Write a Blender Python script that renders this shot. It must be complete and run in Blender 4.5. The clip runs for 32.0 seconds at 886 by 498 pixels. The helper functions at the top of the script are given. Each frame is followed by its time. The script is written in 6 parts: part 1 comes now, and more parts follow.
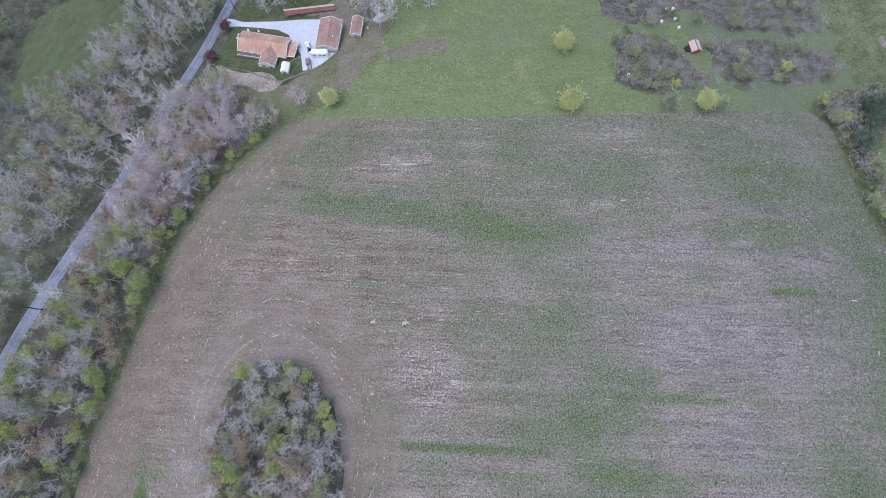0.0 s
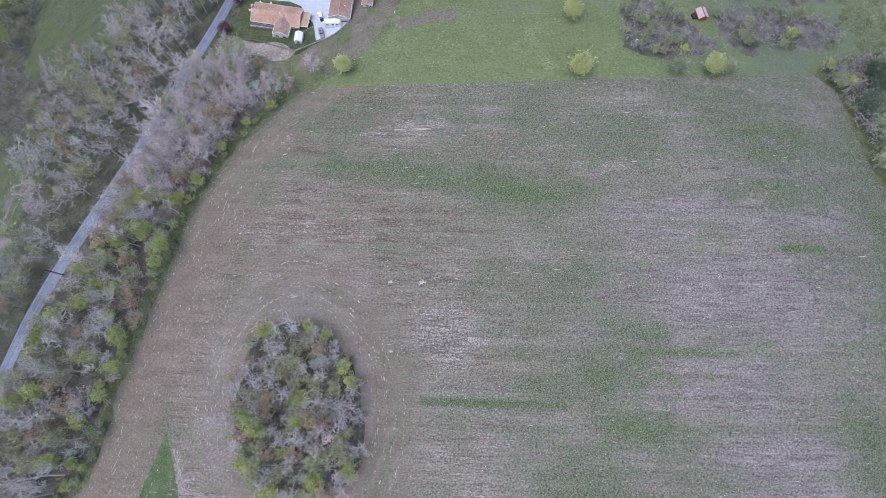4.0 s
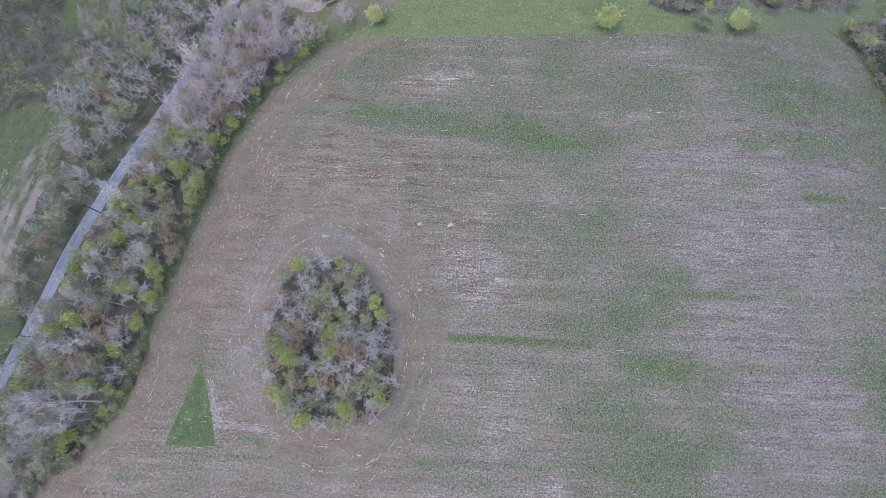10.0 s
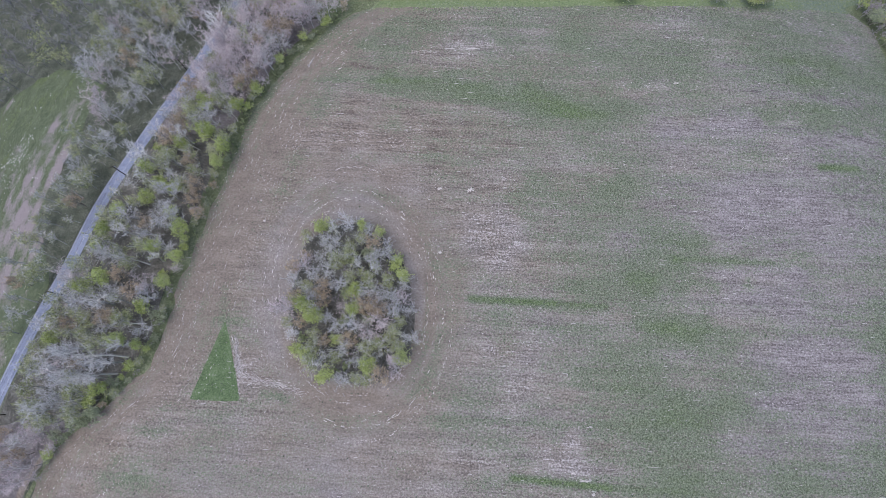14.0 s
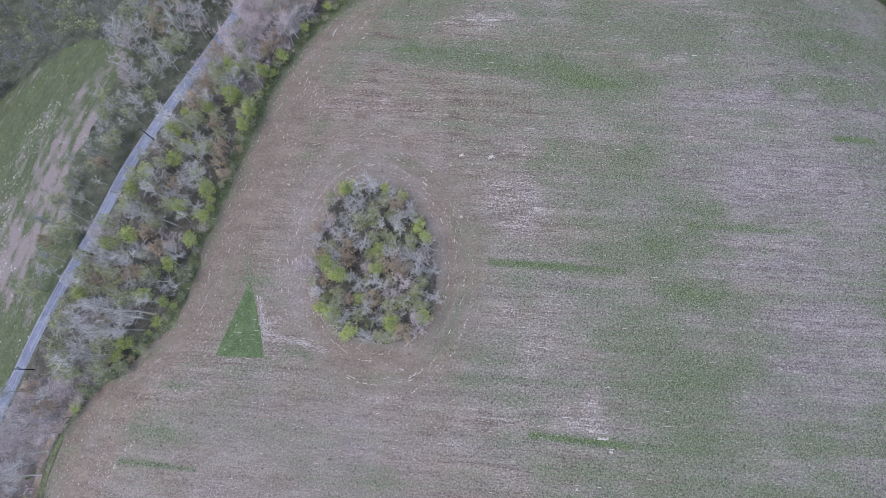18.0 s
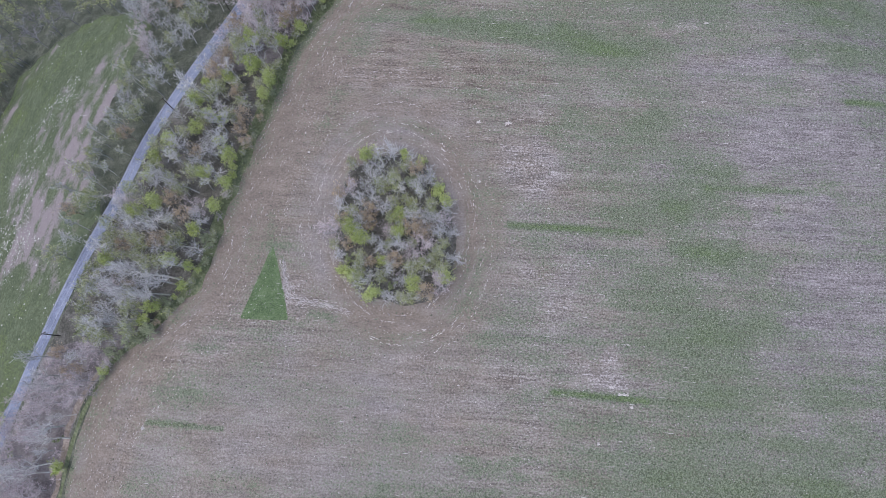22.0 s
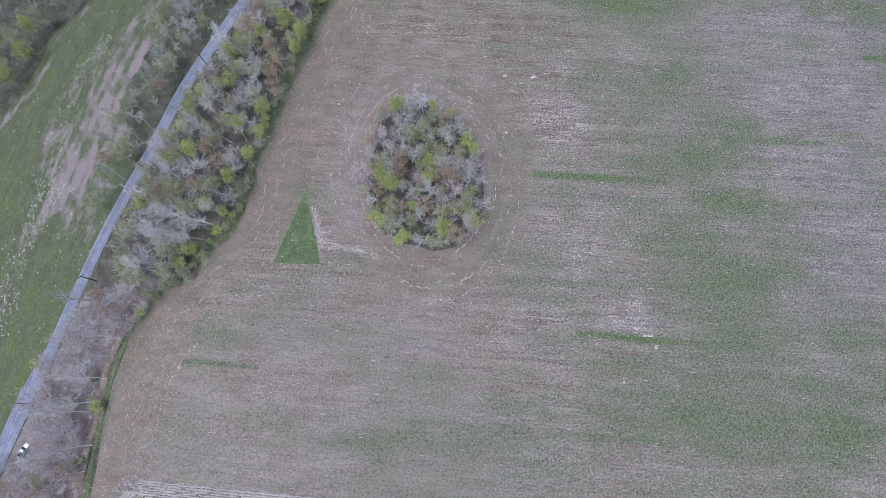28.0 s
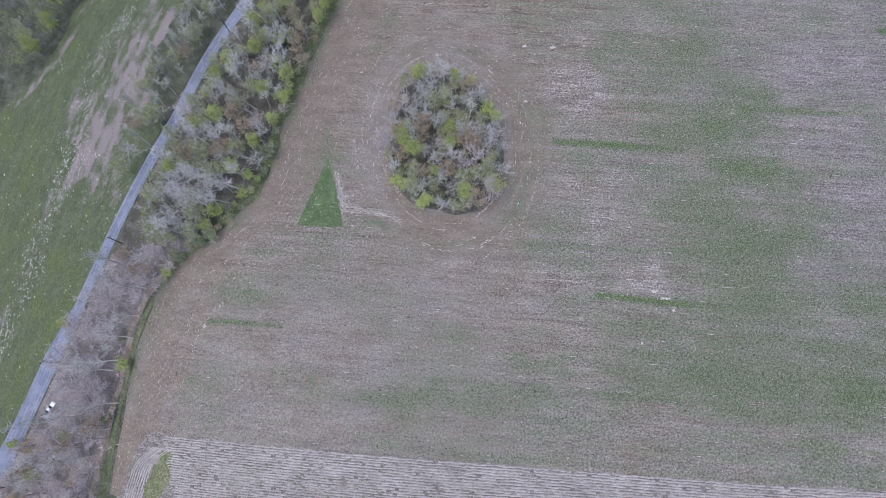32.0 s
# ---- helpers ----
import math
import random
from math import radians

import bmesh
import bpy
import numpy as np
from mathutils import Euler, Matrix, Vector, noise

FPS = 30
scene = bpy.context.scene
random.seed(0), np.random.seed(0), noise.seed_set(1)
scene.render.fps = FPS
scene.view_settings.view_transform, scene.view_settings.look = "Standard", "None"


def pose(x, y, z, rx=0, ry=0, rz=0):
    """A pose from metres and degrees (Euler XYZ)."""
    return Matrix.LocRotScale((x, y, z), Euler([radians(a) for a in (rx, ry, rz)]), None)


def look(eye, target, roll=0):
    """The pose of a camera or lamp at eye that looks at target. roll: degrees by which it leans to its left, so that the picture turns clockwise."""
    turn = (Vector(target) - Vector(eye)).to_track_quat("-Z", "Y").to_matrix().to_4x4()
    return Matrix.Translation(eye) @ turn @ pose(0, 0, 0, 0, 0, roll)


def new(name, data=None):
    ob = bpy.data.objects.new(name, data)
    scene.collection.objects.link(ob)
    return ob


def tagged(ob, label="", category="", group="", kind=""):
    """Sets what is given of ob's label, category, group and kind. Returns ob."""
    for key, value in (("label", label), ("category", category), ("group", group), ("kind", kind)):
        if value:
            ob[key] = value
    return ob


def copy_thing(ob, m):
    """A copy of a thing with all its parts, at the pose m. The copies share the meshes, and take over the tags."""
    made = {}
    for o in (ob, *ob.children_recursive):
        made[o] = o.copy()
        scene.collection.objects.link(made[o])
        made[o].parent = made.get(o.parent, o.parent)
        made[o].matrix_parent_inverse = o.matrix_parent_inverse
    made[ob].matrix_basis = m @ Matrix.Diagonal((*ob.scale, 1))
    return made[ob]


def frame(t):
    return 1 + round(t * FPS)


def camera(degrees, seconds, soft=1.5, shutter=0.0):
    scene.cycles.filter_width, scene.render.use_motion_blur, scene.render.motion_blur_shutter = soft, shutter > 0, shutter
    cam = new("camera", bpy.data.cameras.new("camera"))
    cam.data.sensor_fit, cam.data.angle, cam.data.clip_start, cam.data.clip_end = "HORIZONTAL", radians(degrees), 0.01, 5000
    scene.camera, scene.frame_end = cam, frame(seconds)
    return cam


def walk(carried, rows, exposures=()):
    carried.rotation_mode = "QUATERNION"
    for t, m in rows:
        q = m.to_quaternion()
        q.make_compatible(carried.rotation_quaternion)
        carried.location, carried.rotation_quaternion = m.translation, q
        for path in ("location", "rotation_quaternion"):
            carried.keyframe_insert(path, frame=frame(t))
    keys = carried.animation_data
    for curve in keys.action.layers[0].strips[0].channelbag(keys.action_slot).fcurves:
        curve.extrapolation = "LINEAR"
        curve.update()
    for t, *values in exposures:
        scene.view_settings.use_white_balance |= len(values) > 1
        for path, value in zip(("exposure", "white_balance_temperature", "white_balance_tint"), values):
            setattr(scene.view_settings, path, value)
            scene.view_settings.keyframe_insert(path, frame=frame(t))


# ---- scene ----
cam = camera(80.0, 32.0, soft=0.7)
# seconds, eye x, y, z, heading, pitch, lean
ROWS = [
    (0.0, -0.00, -0.00, 190.24, -4.80, -76.06, -3.41),
    (0.5, -0.95, -1.84, 190.06, -4.99, -76.06, -3.41),
    (1.0, -1.90, -3.69, 189.91, -5.16, -76.08, -3.42),
    (1.5, -2.75, -5.36, 189.76, -5.35, -76.08, -3.40),
    (2.0, -3.82, -6.93, 189.76, -5.51, -76.07, -3.42),
    (2.5, -4.91, -8.48, 189.83, -5.60, -76.05, -3.41),
    (3.0, -6.12, -10.08, 189.86, -5.59, -76.03, -3.41),
    (3.5, -7.28, -11.85, 189.84, -5.53, -76.06, -3.41),
    (5.5, -11.30, -18.97, 189.80, -5.23, -76.07, -3.41),
    (6.0, -12.37, -20.70, 189.75, -5.15, -76.10, -3.41),
    (6.5, -13.53, -22.36, 189.80, -5.04, -76.06, -3.44),
    (7.0, -14.36, -24.09, 189.73, -4.95, -76.07, -3.41),
    (7.5, -15.34, -25.76, 189.62, -4.89, -76.09, -3.41),
    (8.0, -16.55, -27.31, 189.53, -4.78, -76.05, -3.42),
    (8.5, -17.68, -28.92, 189.47, -4.65, -76.08, -3.41),
    (9.0, -18.81, -30.54, 189.40, -4.56, -76.12, -3.41),
    (9.5, -20.01, -32.05, 189.40, -4.49, -76.08, -3.43),
    (10.0, -21.03, -33.66, 189.43, -4.45, -76.07, -3.41),
    (10.5, -22.18, -35.31, 189.47, -4.39, -76.10, -3.40),
    (11.0, -23.43, -36.83, 189.48, -4.35, -76.07, -3.42),
    (11.5, -24.53, -38.34, 189.48, -4.23, -76.07, -3.40),
    (12.0, -25.65, -39.86, 189.49, -4.09, -76.07, -3.42),
    (12.5, -26.56, -41.53, 189.50, -4.00, -76.06, -3.41),
    (13.0, -27.55, -43.23, 189.49, -3.94, -76.06, -3.41),
    (13.5, -28.62, -44.90, 189.50, -3.83, -76.06, -3.41),
    (14.0, -29.66, -46.56, 189.60, -3.82, -76.07, -3.41),
    (14.5, -30.77, -48.12, 189.76, -3.74, -76.03, -3.41),
    (16.5, -35.29, -54.75, 190.23, -3.36, -76.06, -3.41),
    (17.0, -36.50, -56.39, 190.22, -3.26, -76.07, -3.43),
    (17.5, -37.54, -57.96, 190.12, -3.18, -76.07, -3.43),
    (18.0, -38.50, -59.47, 190.02, -3.07, -76.06, -3.41),
    (18.5, -39.61, -61.05, 189.94, -3.07, -76.08, -3.42),
    (19.0, -40.83, -62.64, 189.90, -3.10, -76.10, -3.42),
    (19.5, -41.94, -64.21, 189.83, -3.23, -76.10, -3.41),
    (20.0, -43.32, -65.80, 189.87, -3.31, -76.08, -3.42),
    (20.5, -44.65, -67.44, 189.88, -3.41, -76.06, -3.42),
    (21.0, -45.82, -69.13, 189.87, -3.50, -76.07, -3.42),
    (21.5, -46.79, -70.78, 189.83, -3.56, -76.07, -3.40),
    (22.0, -47.87, -72.39, 189.81, -3.64, -76.05, -3.43),
    (22.5, -48.82, -74.10, 189.77, -3.71, -76.07, -3.41),
    (23.0, -49.74, -75.80, 189.76, -3.80, -76.07, -3.40),
    (23.5, -50.84, -77.42, 189.74, -3.90, -76.07, -3.43),
    (24.0, -51.80, -78.99, 189.67, -3.88, -76.06, -3.40),
    (24.5, -52.84, -80.52, 189.63, -3.81, -76.05, -3.41),
    (25.0, -53.86, -82.04, 189.61, -3.74, -76.05, -3.40),
    (25.5, -55.00, -83.54, 189.62, -3.69, -76.05, -3.41),
    (27.5, -59.50, -89.82, 189.87, -3.46, -76.04, -3.41),
    (28.0, -60.59, -91.39, 189.86, -3.43, -76.05, -3.40),
    (28.5, -61.81, -92.95, 189.86, -3.37, -76.05, -3.40),
    (29.0, -63.10, -94.49, 189.91, -3.28, -76.05, -3.41),
    (29.5, -64.32, -96.02, 189.94, -3.22, -76.03, -3.40),
    (30.0, -65.60, -97.58, 189.95, -3.17, -76.02, -3.41),
    (30.5, -66.86, -99.21, 189.92, -3.09, -76.03, -3.41),
    (31.0, -67.96, -100.92, 189.95, -3.05, -76.03, -3.41),
    (31.5, -68.78, -102.69, 189.95, -3.03, -76.06, -3.41),
    (32.0, -69.55, -104.40, 190.02, -2.97, -76.03, -3.40),
]


def aim(x, y, z, yaw, pitch, lean):
    a, b = radians(yaw), radians(pitch)
    ahead = Vector((-math.sin(a) * math.cos(b), math.cos(a) * math.cos(b), math.sin(b)))
    return look((x, y, z), Vector((x, y, z)) + 100 * ahead, lean)


EXPOSURE = 0.76
walk(cam, [(r[0], aim(*r[1:])) for r in ROWS], [(0.0, EXPOSURE, 5900, 12), (30.0, EXPOSURE, 5900, 12), (32.0, EXPOSURE - 0.05, 5900, 12)])

# ---- light: a bright overcast evening sky ----
world = bpy.data.worlds.new("sky")
scene.world = world
world.use_nodes = True
wn = world.node_tree.nodes
sky = wn.new("ShaderNodeTexSky")
sky.sky_type, sky.sun_disc = "NISHITA", False
sky.sun_elevation, sky.sun_rotation = radians(70), radians(240)
sky.air_density, sky.dust_density, sky.ozone_density = 1.0, 4.0, 1.0
wn["Background"].inputs[1].default_value = 0.12
world.node_tree.links.new(sky.outputs[0], wn["Background"].inputs[0])
sun = new("sun", bpy.data.lights.new("sun", "SUN"))
sun.data.energy, sun.data.angle, sun.data.color = 0.6, radians(60), (1.0, 0.98, 0.95)
sun.matrix_world = look((-30, -15, 120), (0, 0, 0))


# ---- materials ----
def material(name, rough=0.9, spec=0.2):
    m = bpy.data.materials.new(name)
    m.use_nodes = True
    b = m.node_tree.nodes["Principled BSDF"]
    b.inputs["Roughness"].default_value = rough
    b.inputs["Specular IOR Level"].default_value = spec
    return m, m.node_tree.nodes, m.node_tree.links, b


def ramp(nodes, links, source, stops):
    r = nodes.new("ShaderNodeValToRGB")
    e = r.color_ramp.elements
    while len(e) < len(stops):
        e.new(0.5)
    for k, (p, c) in enumerate(stops):
        e[k].position, e[k].color = p, (*c, 1)
    links.new(source, r.inputs[0])
    return r.outputs[0]


def blend(nodes, links, fac, a, b, mode="MIX"):
    n = nodes.new("ShaderNodeMix")
    n.data_type, n.blend_type = "RGBA", mode
    for socket, v in ((n.inputs[0], fac), (n.inputs[6], a), (n.inputs[7], b)):
        if isinstance(v, (int, float)):
            socket.default_value = v
        elif isinstance(v, tuple):
            socket.default_value = (*v, 1)
        else:
            links.new(v, socket)
    return n.outputs[2]


def calc(nodes, links, op, a, b=0.0, clamp=False):
    n = nodes.new("ShaderNodeMath")
    n.operation, n.use_clamp = op, clamp
    for k, v in enumerate((a, b)):
        if isinstance(v, (int, float)):
            n.inputs[k].default_value = v
        else:
            links.new(v, n.inputs[k])
    return n.outputs[0]


def grain(nodes, links, scale, detail=3.0, stretch=(1, 1, 1), turn=0.0, rough=0.6):
    """Noise in metres of the object's own space; scale: blobs a metre."""
    c, mp, n = nodes.new("ShaderNodeTexCoord"), nodes.new("ShaderNodeMapping"), nodes.new("ShaderNodeTexNoise")
    mp.vector_type = "TEXTURE"
    mp.inputs["Rotation"].default_value = (0, 0, radians(turn))
    mp.inputs["Scale"].default_value = stretch
    n.inputs["Scale"].default_value, n.inputs["Detail"].default_value, n.inputs["Roughness"].default_value = scale, detail, rough
    links.new(c.outputs["Object"], mp.inputs["Vector"])
    links.new(mp.outputs["Vector"], n.inputs["Vector"])
    return n.outputs["Fac"]


def relief(nodes, links, b, height, strength=0.5, distance=0.1):
    n = nodes.new("ShaderNodeBump")
    n.inputs["Strength"].default_value, n.inputs["Distance"].default_value = strength, distance
    links.new(height, n.inputs["Height"])
    links.new(n.outputs[0], b.inputs["Normal"])


def swing(nodes, links, source, gain, onto=None):
    """A noise value, centred and amplified, added onto another."""
    v = calc(nodes, links, "MULTIPLY", calc(nodes, links, "SUBTRACT", source, 0.5), gain)
    return v if onto is None else calc(nodes, links, "ADD", onto, v)


def half(nodes):
    v = nodes.new("ShaderNodeValue")
    v.outputs[0].default_value = 0.5
    return v.outputs[0]


def shade(name, stops, scale, rough=0.9, big=0.0, bump=0.4, random_by="", turn=0.0, stretch=(1, 1, 1), spec=0.2, metal=0.0):
    """A two-scale surface: fine grain through a colour ramp, drifted by broad blotches or by each piece's own random value."""
    m, n, l, b = material(name, rough, spec)
    b.inputs["Metallic"].default_value = metal
    fine = grain(n, l, scale, 4.0, stretch, turn)
    broad = grain(n, l, scale * 0.12, 2.0, stretch, turn)
    v = calc(n, l, "ADD", calc(n, l, "MULTIPLY", calc(n, l, "SUBTRACT", broad, 0.5), big), swing(n, l, fine, 1.5, half(n)))
    if random_by == "object":
        v = calc(n, l, "ADD", v, calc(n, l, "MULTIPLY", calc(n, l, "SUBTRACT", n.new("ShaderNodeObjectInfo").outputs["Random"], 0.5), 0.45))
    if random_by == "leaf":
        o = calc(n, l, "MULTIPLY", calc(n, l, "SUBTRACT", n.new("ShaderNodeObjectInfo").outputs["Random"], 0.5), 0.22)
        v = calc(n, l, "ADD", calc(n, l, "ADD", v, o), calc(n, l, "MULTIPLY", calc(n, l, "SUBTRACT", n.new("ShaderNodeNewGeometry").outputs["Random Per Island"], 0.5), 0.5))
    if random_by == "island":
        v = calc(n, l, "ADD", v, calc(n, l, "MULTIPLY", calc(n, l, "SUBTRACT", n.new("ShaderNodeNewGeometry").outputs["Random Per Island"], 0.5), 0.6))
    l.new(ramp(n, l, v, stops), b.inputs["Base Color"])
    if bump:
        relief(n, l, b, fine, bump, 0.5 / scale)
    return m


ROW = -10.5  # degrees: the way the field is worked


def attribute(nodes, name):
    a = nodes.new("ShaderNodeAttribute")
    a.attribute_name = name
    return a.outputs["Fac"]


def earth(name, soils, weeds, straws, speck=1.0, turn=ROW, long_=9.0, cover=0.0, lush=None):
    """Worked soil with weeds and straw: 'weed' and 'straw' say how much, point by point."""
    m, n, l, b = material(name, 0.95, 0.1)
    calm = calc(n, l, "SUBTRACT", 1.0, attribute(n, "calm"))

    def drawn(scale, detail, stretch, rough=0.6):
        """Streaks along the rows, which fade where the plough turned."""
        return calc(n, l, "ADD", 0.5, calc(n, l, "MULTIPLY", calc(n, l, "SUBTRACT", grain(n, l, scale, detail, (stretch, 1, 1), turn, rough), 0.5), calm))
    fine = grain(n, l, speck * 1.15, 4.0, (1.2, 1, 1), turn, 0.72)
    clod = grain(n, l, speck * 1.55, 2.0, (1.1, 1, 1), turn, 0.75)
    leaf = grain(n, l, speck * 2.1, 2.0, (1, 1, 1), 50, 0.7)
    mid = grain(n, l, 0.22, 4.0, (2.0, 1, 1), turn, 0.65)
    bands = drawn(0.42, 3.0, long_ * 1.7)
    rows = drawn(1.3, 3.0, long_ * 1.3)
    dashes = drawn(2.6, 2.0, long_ * 0.75)
    clod = calc(n, l, "ADD", 0.5, calc(n, l, "MULTIPLY", calc(n, l, "SUBTRACT", clod, 0.5), calc(n, l, "ADD", 0.3, calc(n, l, "MULTIPLY", calm, 0.7))))
    tone = swing(n, l, mid, 0.5, swing(n, l, bands, 0.7, swing(n, l, rows, 0.75, swing(n, l, dashes, 0.55, swing(n, l, clod, 1.75, swing(n, l, fine, 0.7, half(n)))))))
    soil = ramp(n, l, tone, soils)
    cast = ramp(n, l, calc(n, l, "ADD", 0.5, calc(n, l, "MULTIPLY", attribute(n, "ash"), 0.5)), [(0.0, (0.86, 0.808, 0.725)), (0.5, (0.974, 0.965, 0.936)), (1.0, (0.905, 0.903, 0.948))])
    soil = blend(n, l, 1.0, soil, cast, "MULTIPLY")
    depth = swing(n, l, clod, 1.3, swing(n, l, leaf, 2.2, half(n)))
    green = ramp(n, l, depth, weeds)
    if lush:
        green = blend(n, l, calc(n, l, "MULTIPLY", calc(n, l, "SUBTRACT", attribute(n, "weed"), 0.3), 2.4, True), green, ramp(n, l, depth, lush))
    pale = ramp(n, l, swing(n, l, clod, 1.6, half(n)), straws)
    w = swing(n, l, mid, 0.9, swing(n, l, bands, 1.1, swing(n, l, rows, 0.9, swing(n, l, leaf, 1.6, swing(n, l, fine, 3.4, calc(n, l, "MULTIPLY", attribute(n, "weed"), 1.9))))))
    w = calc(n, l, "MULTIPLY", calc(n, l, "MULTIPLY", calc(n, l, "ADD", w, cover), 1.35, True), 0.88)
    st = swing(n, l, rows, 1.5, swing(n, l, bands, 1.0, swing(n, l, dashes, 1.5, swing(n, l, clod, 2.6, calc(n, l, "MULTIPLY", attribute(n, "straw"), 2.4)))))
    st = calc(n, l, "MULTIPLY", calc(n, l, "SUBTRACT", st, 0.5), 1.3, True)
    l.new(blend(n, l, w, blend(n, l, st, soil, pale), green), b.inputs["Base Color"])
    relief(n, l, b, clod, 0.35, 0.15)
    return m


M_FIELD = earth("field soil",
    [(0.12, (0.11, 0.097, 0.088)), (0.5, (0.227, 0.203, 0.19)), (0.88, (0.38, 0.345, 0.33))],
    [(0.15, (0.05, 0.068, 0.036)), (0.5, (0.115, 0.141, 0.086)), (0.85, (0.22, 0.248, 0.175))],
    [(0.15, (0.3, 0.272, 0.262)), (0.85, (0.52, 0.482, 0.468))], cover=0.28,
    lush=[(0.15, (0.042, 0.072, 0.022)), (0.5, (0.09, 0.135, 0.052)), (0.85, (0.175, 0.225, 0.11))])
M_MEADOW = earth("meadow grass",
    [(0.15, (0.05, 0.064, 0.036)), (0.5, (0.1, 0.121, 0.074)), (0.85, (0.178, 0.2, 0.137))],
    [(0.15, (0.05, 0.068, 0.025)), (0.5, (0.1, 0.125, 0.05)), (0.85, (0.172, 0.205, 0.095))],
    [(0.15, (0.165, 0.14, 0.138)), (0.85, (0.3, 0.262, 0.26))], 0.9, 60.0, 5.0)
M_STUBBLE = earth("stubble straw",
    [(0.15, (0.11, 0.099, 0.092)), (0.5, (0.2, 0.182, 0.174)), (0.85, (0.34, 0.315, 0.305))],
    [(0.15, (0.1, 0.115, 0.07)), (0.5, (0.16, 0.18, 0.12)), (0.85, (0.25, 0.265, 0.19))],
    [(0.15, (0.38, 0.355, 0.35)), (0.85, (0.6, 0.57, 0.56))])
# the floor is coloured dark to stand for shade between the trees
M_GROUND = shade("shade-darkened woodland floor", [(0.2, (0.04, 0.046, 0.032)), (0.5, (0.082, 0.09, 0.064)), (0.8, (0.15, 0.152, 0.12))], 1.6, big=1.0)
M_LAWN = earth("lawn grass",
    [(0.15, (0.098, 0.133, 0.054)), (0.5, (0.164, 0.205, 0.102)), (0.85, (0.243, 0.283, 0.162))],
    [(0.15, (0.086, 0.108, 0.078)), (0.5, (0.14, 0.167, 0.126)), (0.85, (0.212, 0.237, 0.19))],
    [(0.15, (0.22, 0.225, 0.11)), (0.85, (0.34, 0.335, 0.2))], 0.9, -4.0, 7.0)
M_SLOPE = earth("rough slope",
    [(0.15, (0.1, 0.09, 0.075)), (0.5, (0.19, 0.172, 0.148)), (0.85, (0.31, 0.285, 0.25))],
    [(0.15, (0.06, 0.08, 0.035)), (0.5, (0.11, 0.135, 0.065)), (0.85, (0.2, 0.22, 0.125))],
    [(0.15, (0.24, 0.215, 0.19)), (0.85, (0.38, 0.345, 0.31))], 1.1, 30.0, 4.0)
M_GREEN = shade("winter wheat", [(0.25, (0.058, 0.086, 0.038)), (0.5, (0.094, 0.137, 0.063)), (0.75, (0.15, 0.188, 0.102))], 2.4, big=0.6)
M_ROAD = shade("worn asphalt", [(0.25, (0.155, 0.172, 0.232)), (0.5, (0.195, 0.216, 0.288)), (0.75, (0.245, 0.268, 0.348))], 1.5, big=1.3, bump=0.15)
M_DRIVE = shade("pale concrete", [(0.25, (0.46, 0.49, 0.56)), (0.5, (0.5, 0.54, 0.615)), (0.75, (0.56, 0.6, 0.68))], 1.0, big=0.5, bump=0.1)
M_DIRT = shade("bare dirt", [(0.25, (0.2, 0.172, 0.15)), (0.5, (0.29, 0.255, 0.23)), (0.75, (0.39, 0.35, 0.32))], 1.2, big=1.0)
M_TRACK = shade("reddish trodden earth", [(0.25, (0.16, 0.132, 0.105)), (0.5, (0.245, 0.2, 0.165)), (0.75, (0.33, 0.282, 0.245))], 1.2, big=1.0)
M_SCRUB = shade("scrub floor", [(0.2, (0.075, 0.074, 0.062)), (0.5, (0.138, 0.135, 0.118)), (0.8, (0.215, 0.208, 0.19))], 1.4, big=1.2)

# litter whose colour holds the shade under dense crowns
M_SHADED_LEAFFALL = shade("shade-darkened fallen leaves", [(0.15, (0.05, 0.048, 0.04)), (0.5, (0.1, 0.096, 0.082)), (0.85, (0.185, 0.174, 0.157))], 1.5, big=1.4)
M_MAUVEFALL = shade("faded brown leaves", [(0.15, (0.1, 0.088, 0.084)), (0.5, (0.172, 0.153, 0.149)), (0.85, (0.27, 0.244, 0.24))], 1.5, big=1.4)
M_YARD = shade("yard grass", [(0.2, (0.045, 0.06, 0.028)), (0.5, (0.078, 0.098, 0.048)), (0.8, (0.125, 0.145, 0.08))], 1.2, big=0.8)
M_MOSS = shade("mossy weeds", [(0.25, (0.09, 0.105, 0.05)), (0.5, (0.155, 0.17, 0.09)), (0.75, (0.26, 0.258, 0.18))], 1.6, big=0.8)
M_VERGE = shade("verge grass", [(0.2, (0.072, 0.086, 0.044)), (0.5, (0.12, 0.139, 0.074)), (0.8, (0.198, 0.212, 0.13))], 1.3, big=1.0)
M_LINE = shade("worn road paint", [(0.3, (0.24, 0.245, 0.28)), (0.55, (0.36, 0.37, 0.4)), (0.7, (0.48, 0.48, 0.5))], 0.8, bump=0)


def foliage(name, dark, mid, light, rough=0.7):
    return shade(name, [(0.15, dark), (0.5, mid), (0.9, light)], 0.8, rough, big=0.5, bump=0, random_by="leaf")


def wood(name, dark, light):
    return shade(name, [(0.25, dark), (0.75, light)], 3.0, 0.9, big=0.6, bump=0.2, random_by="object")


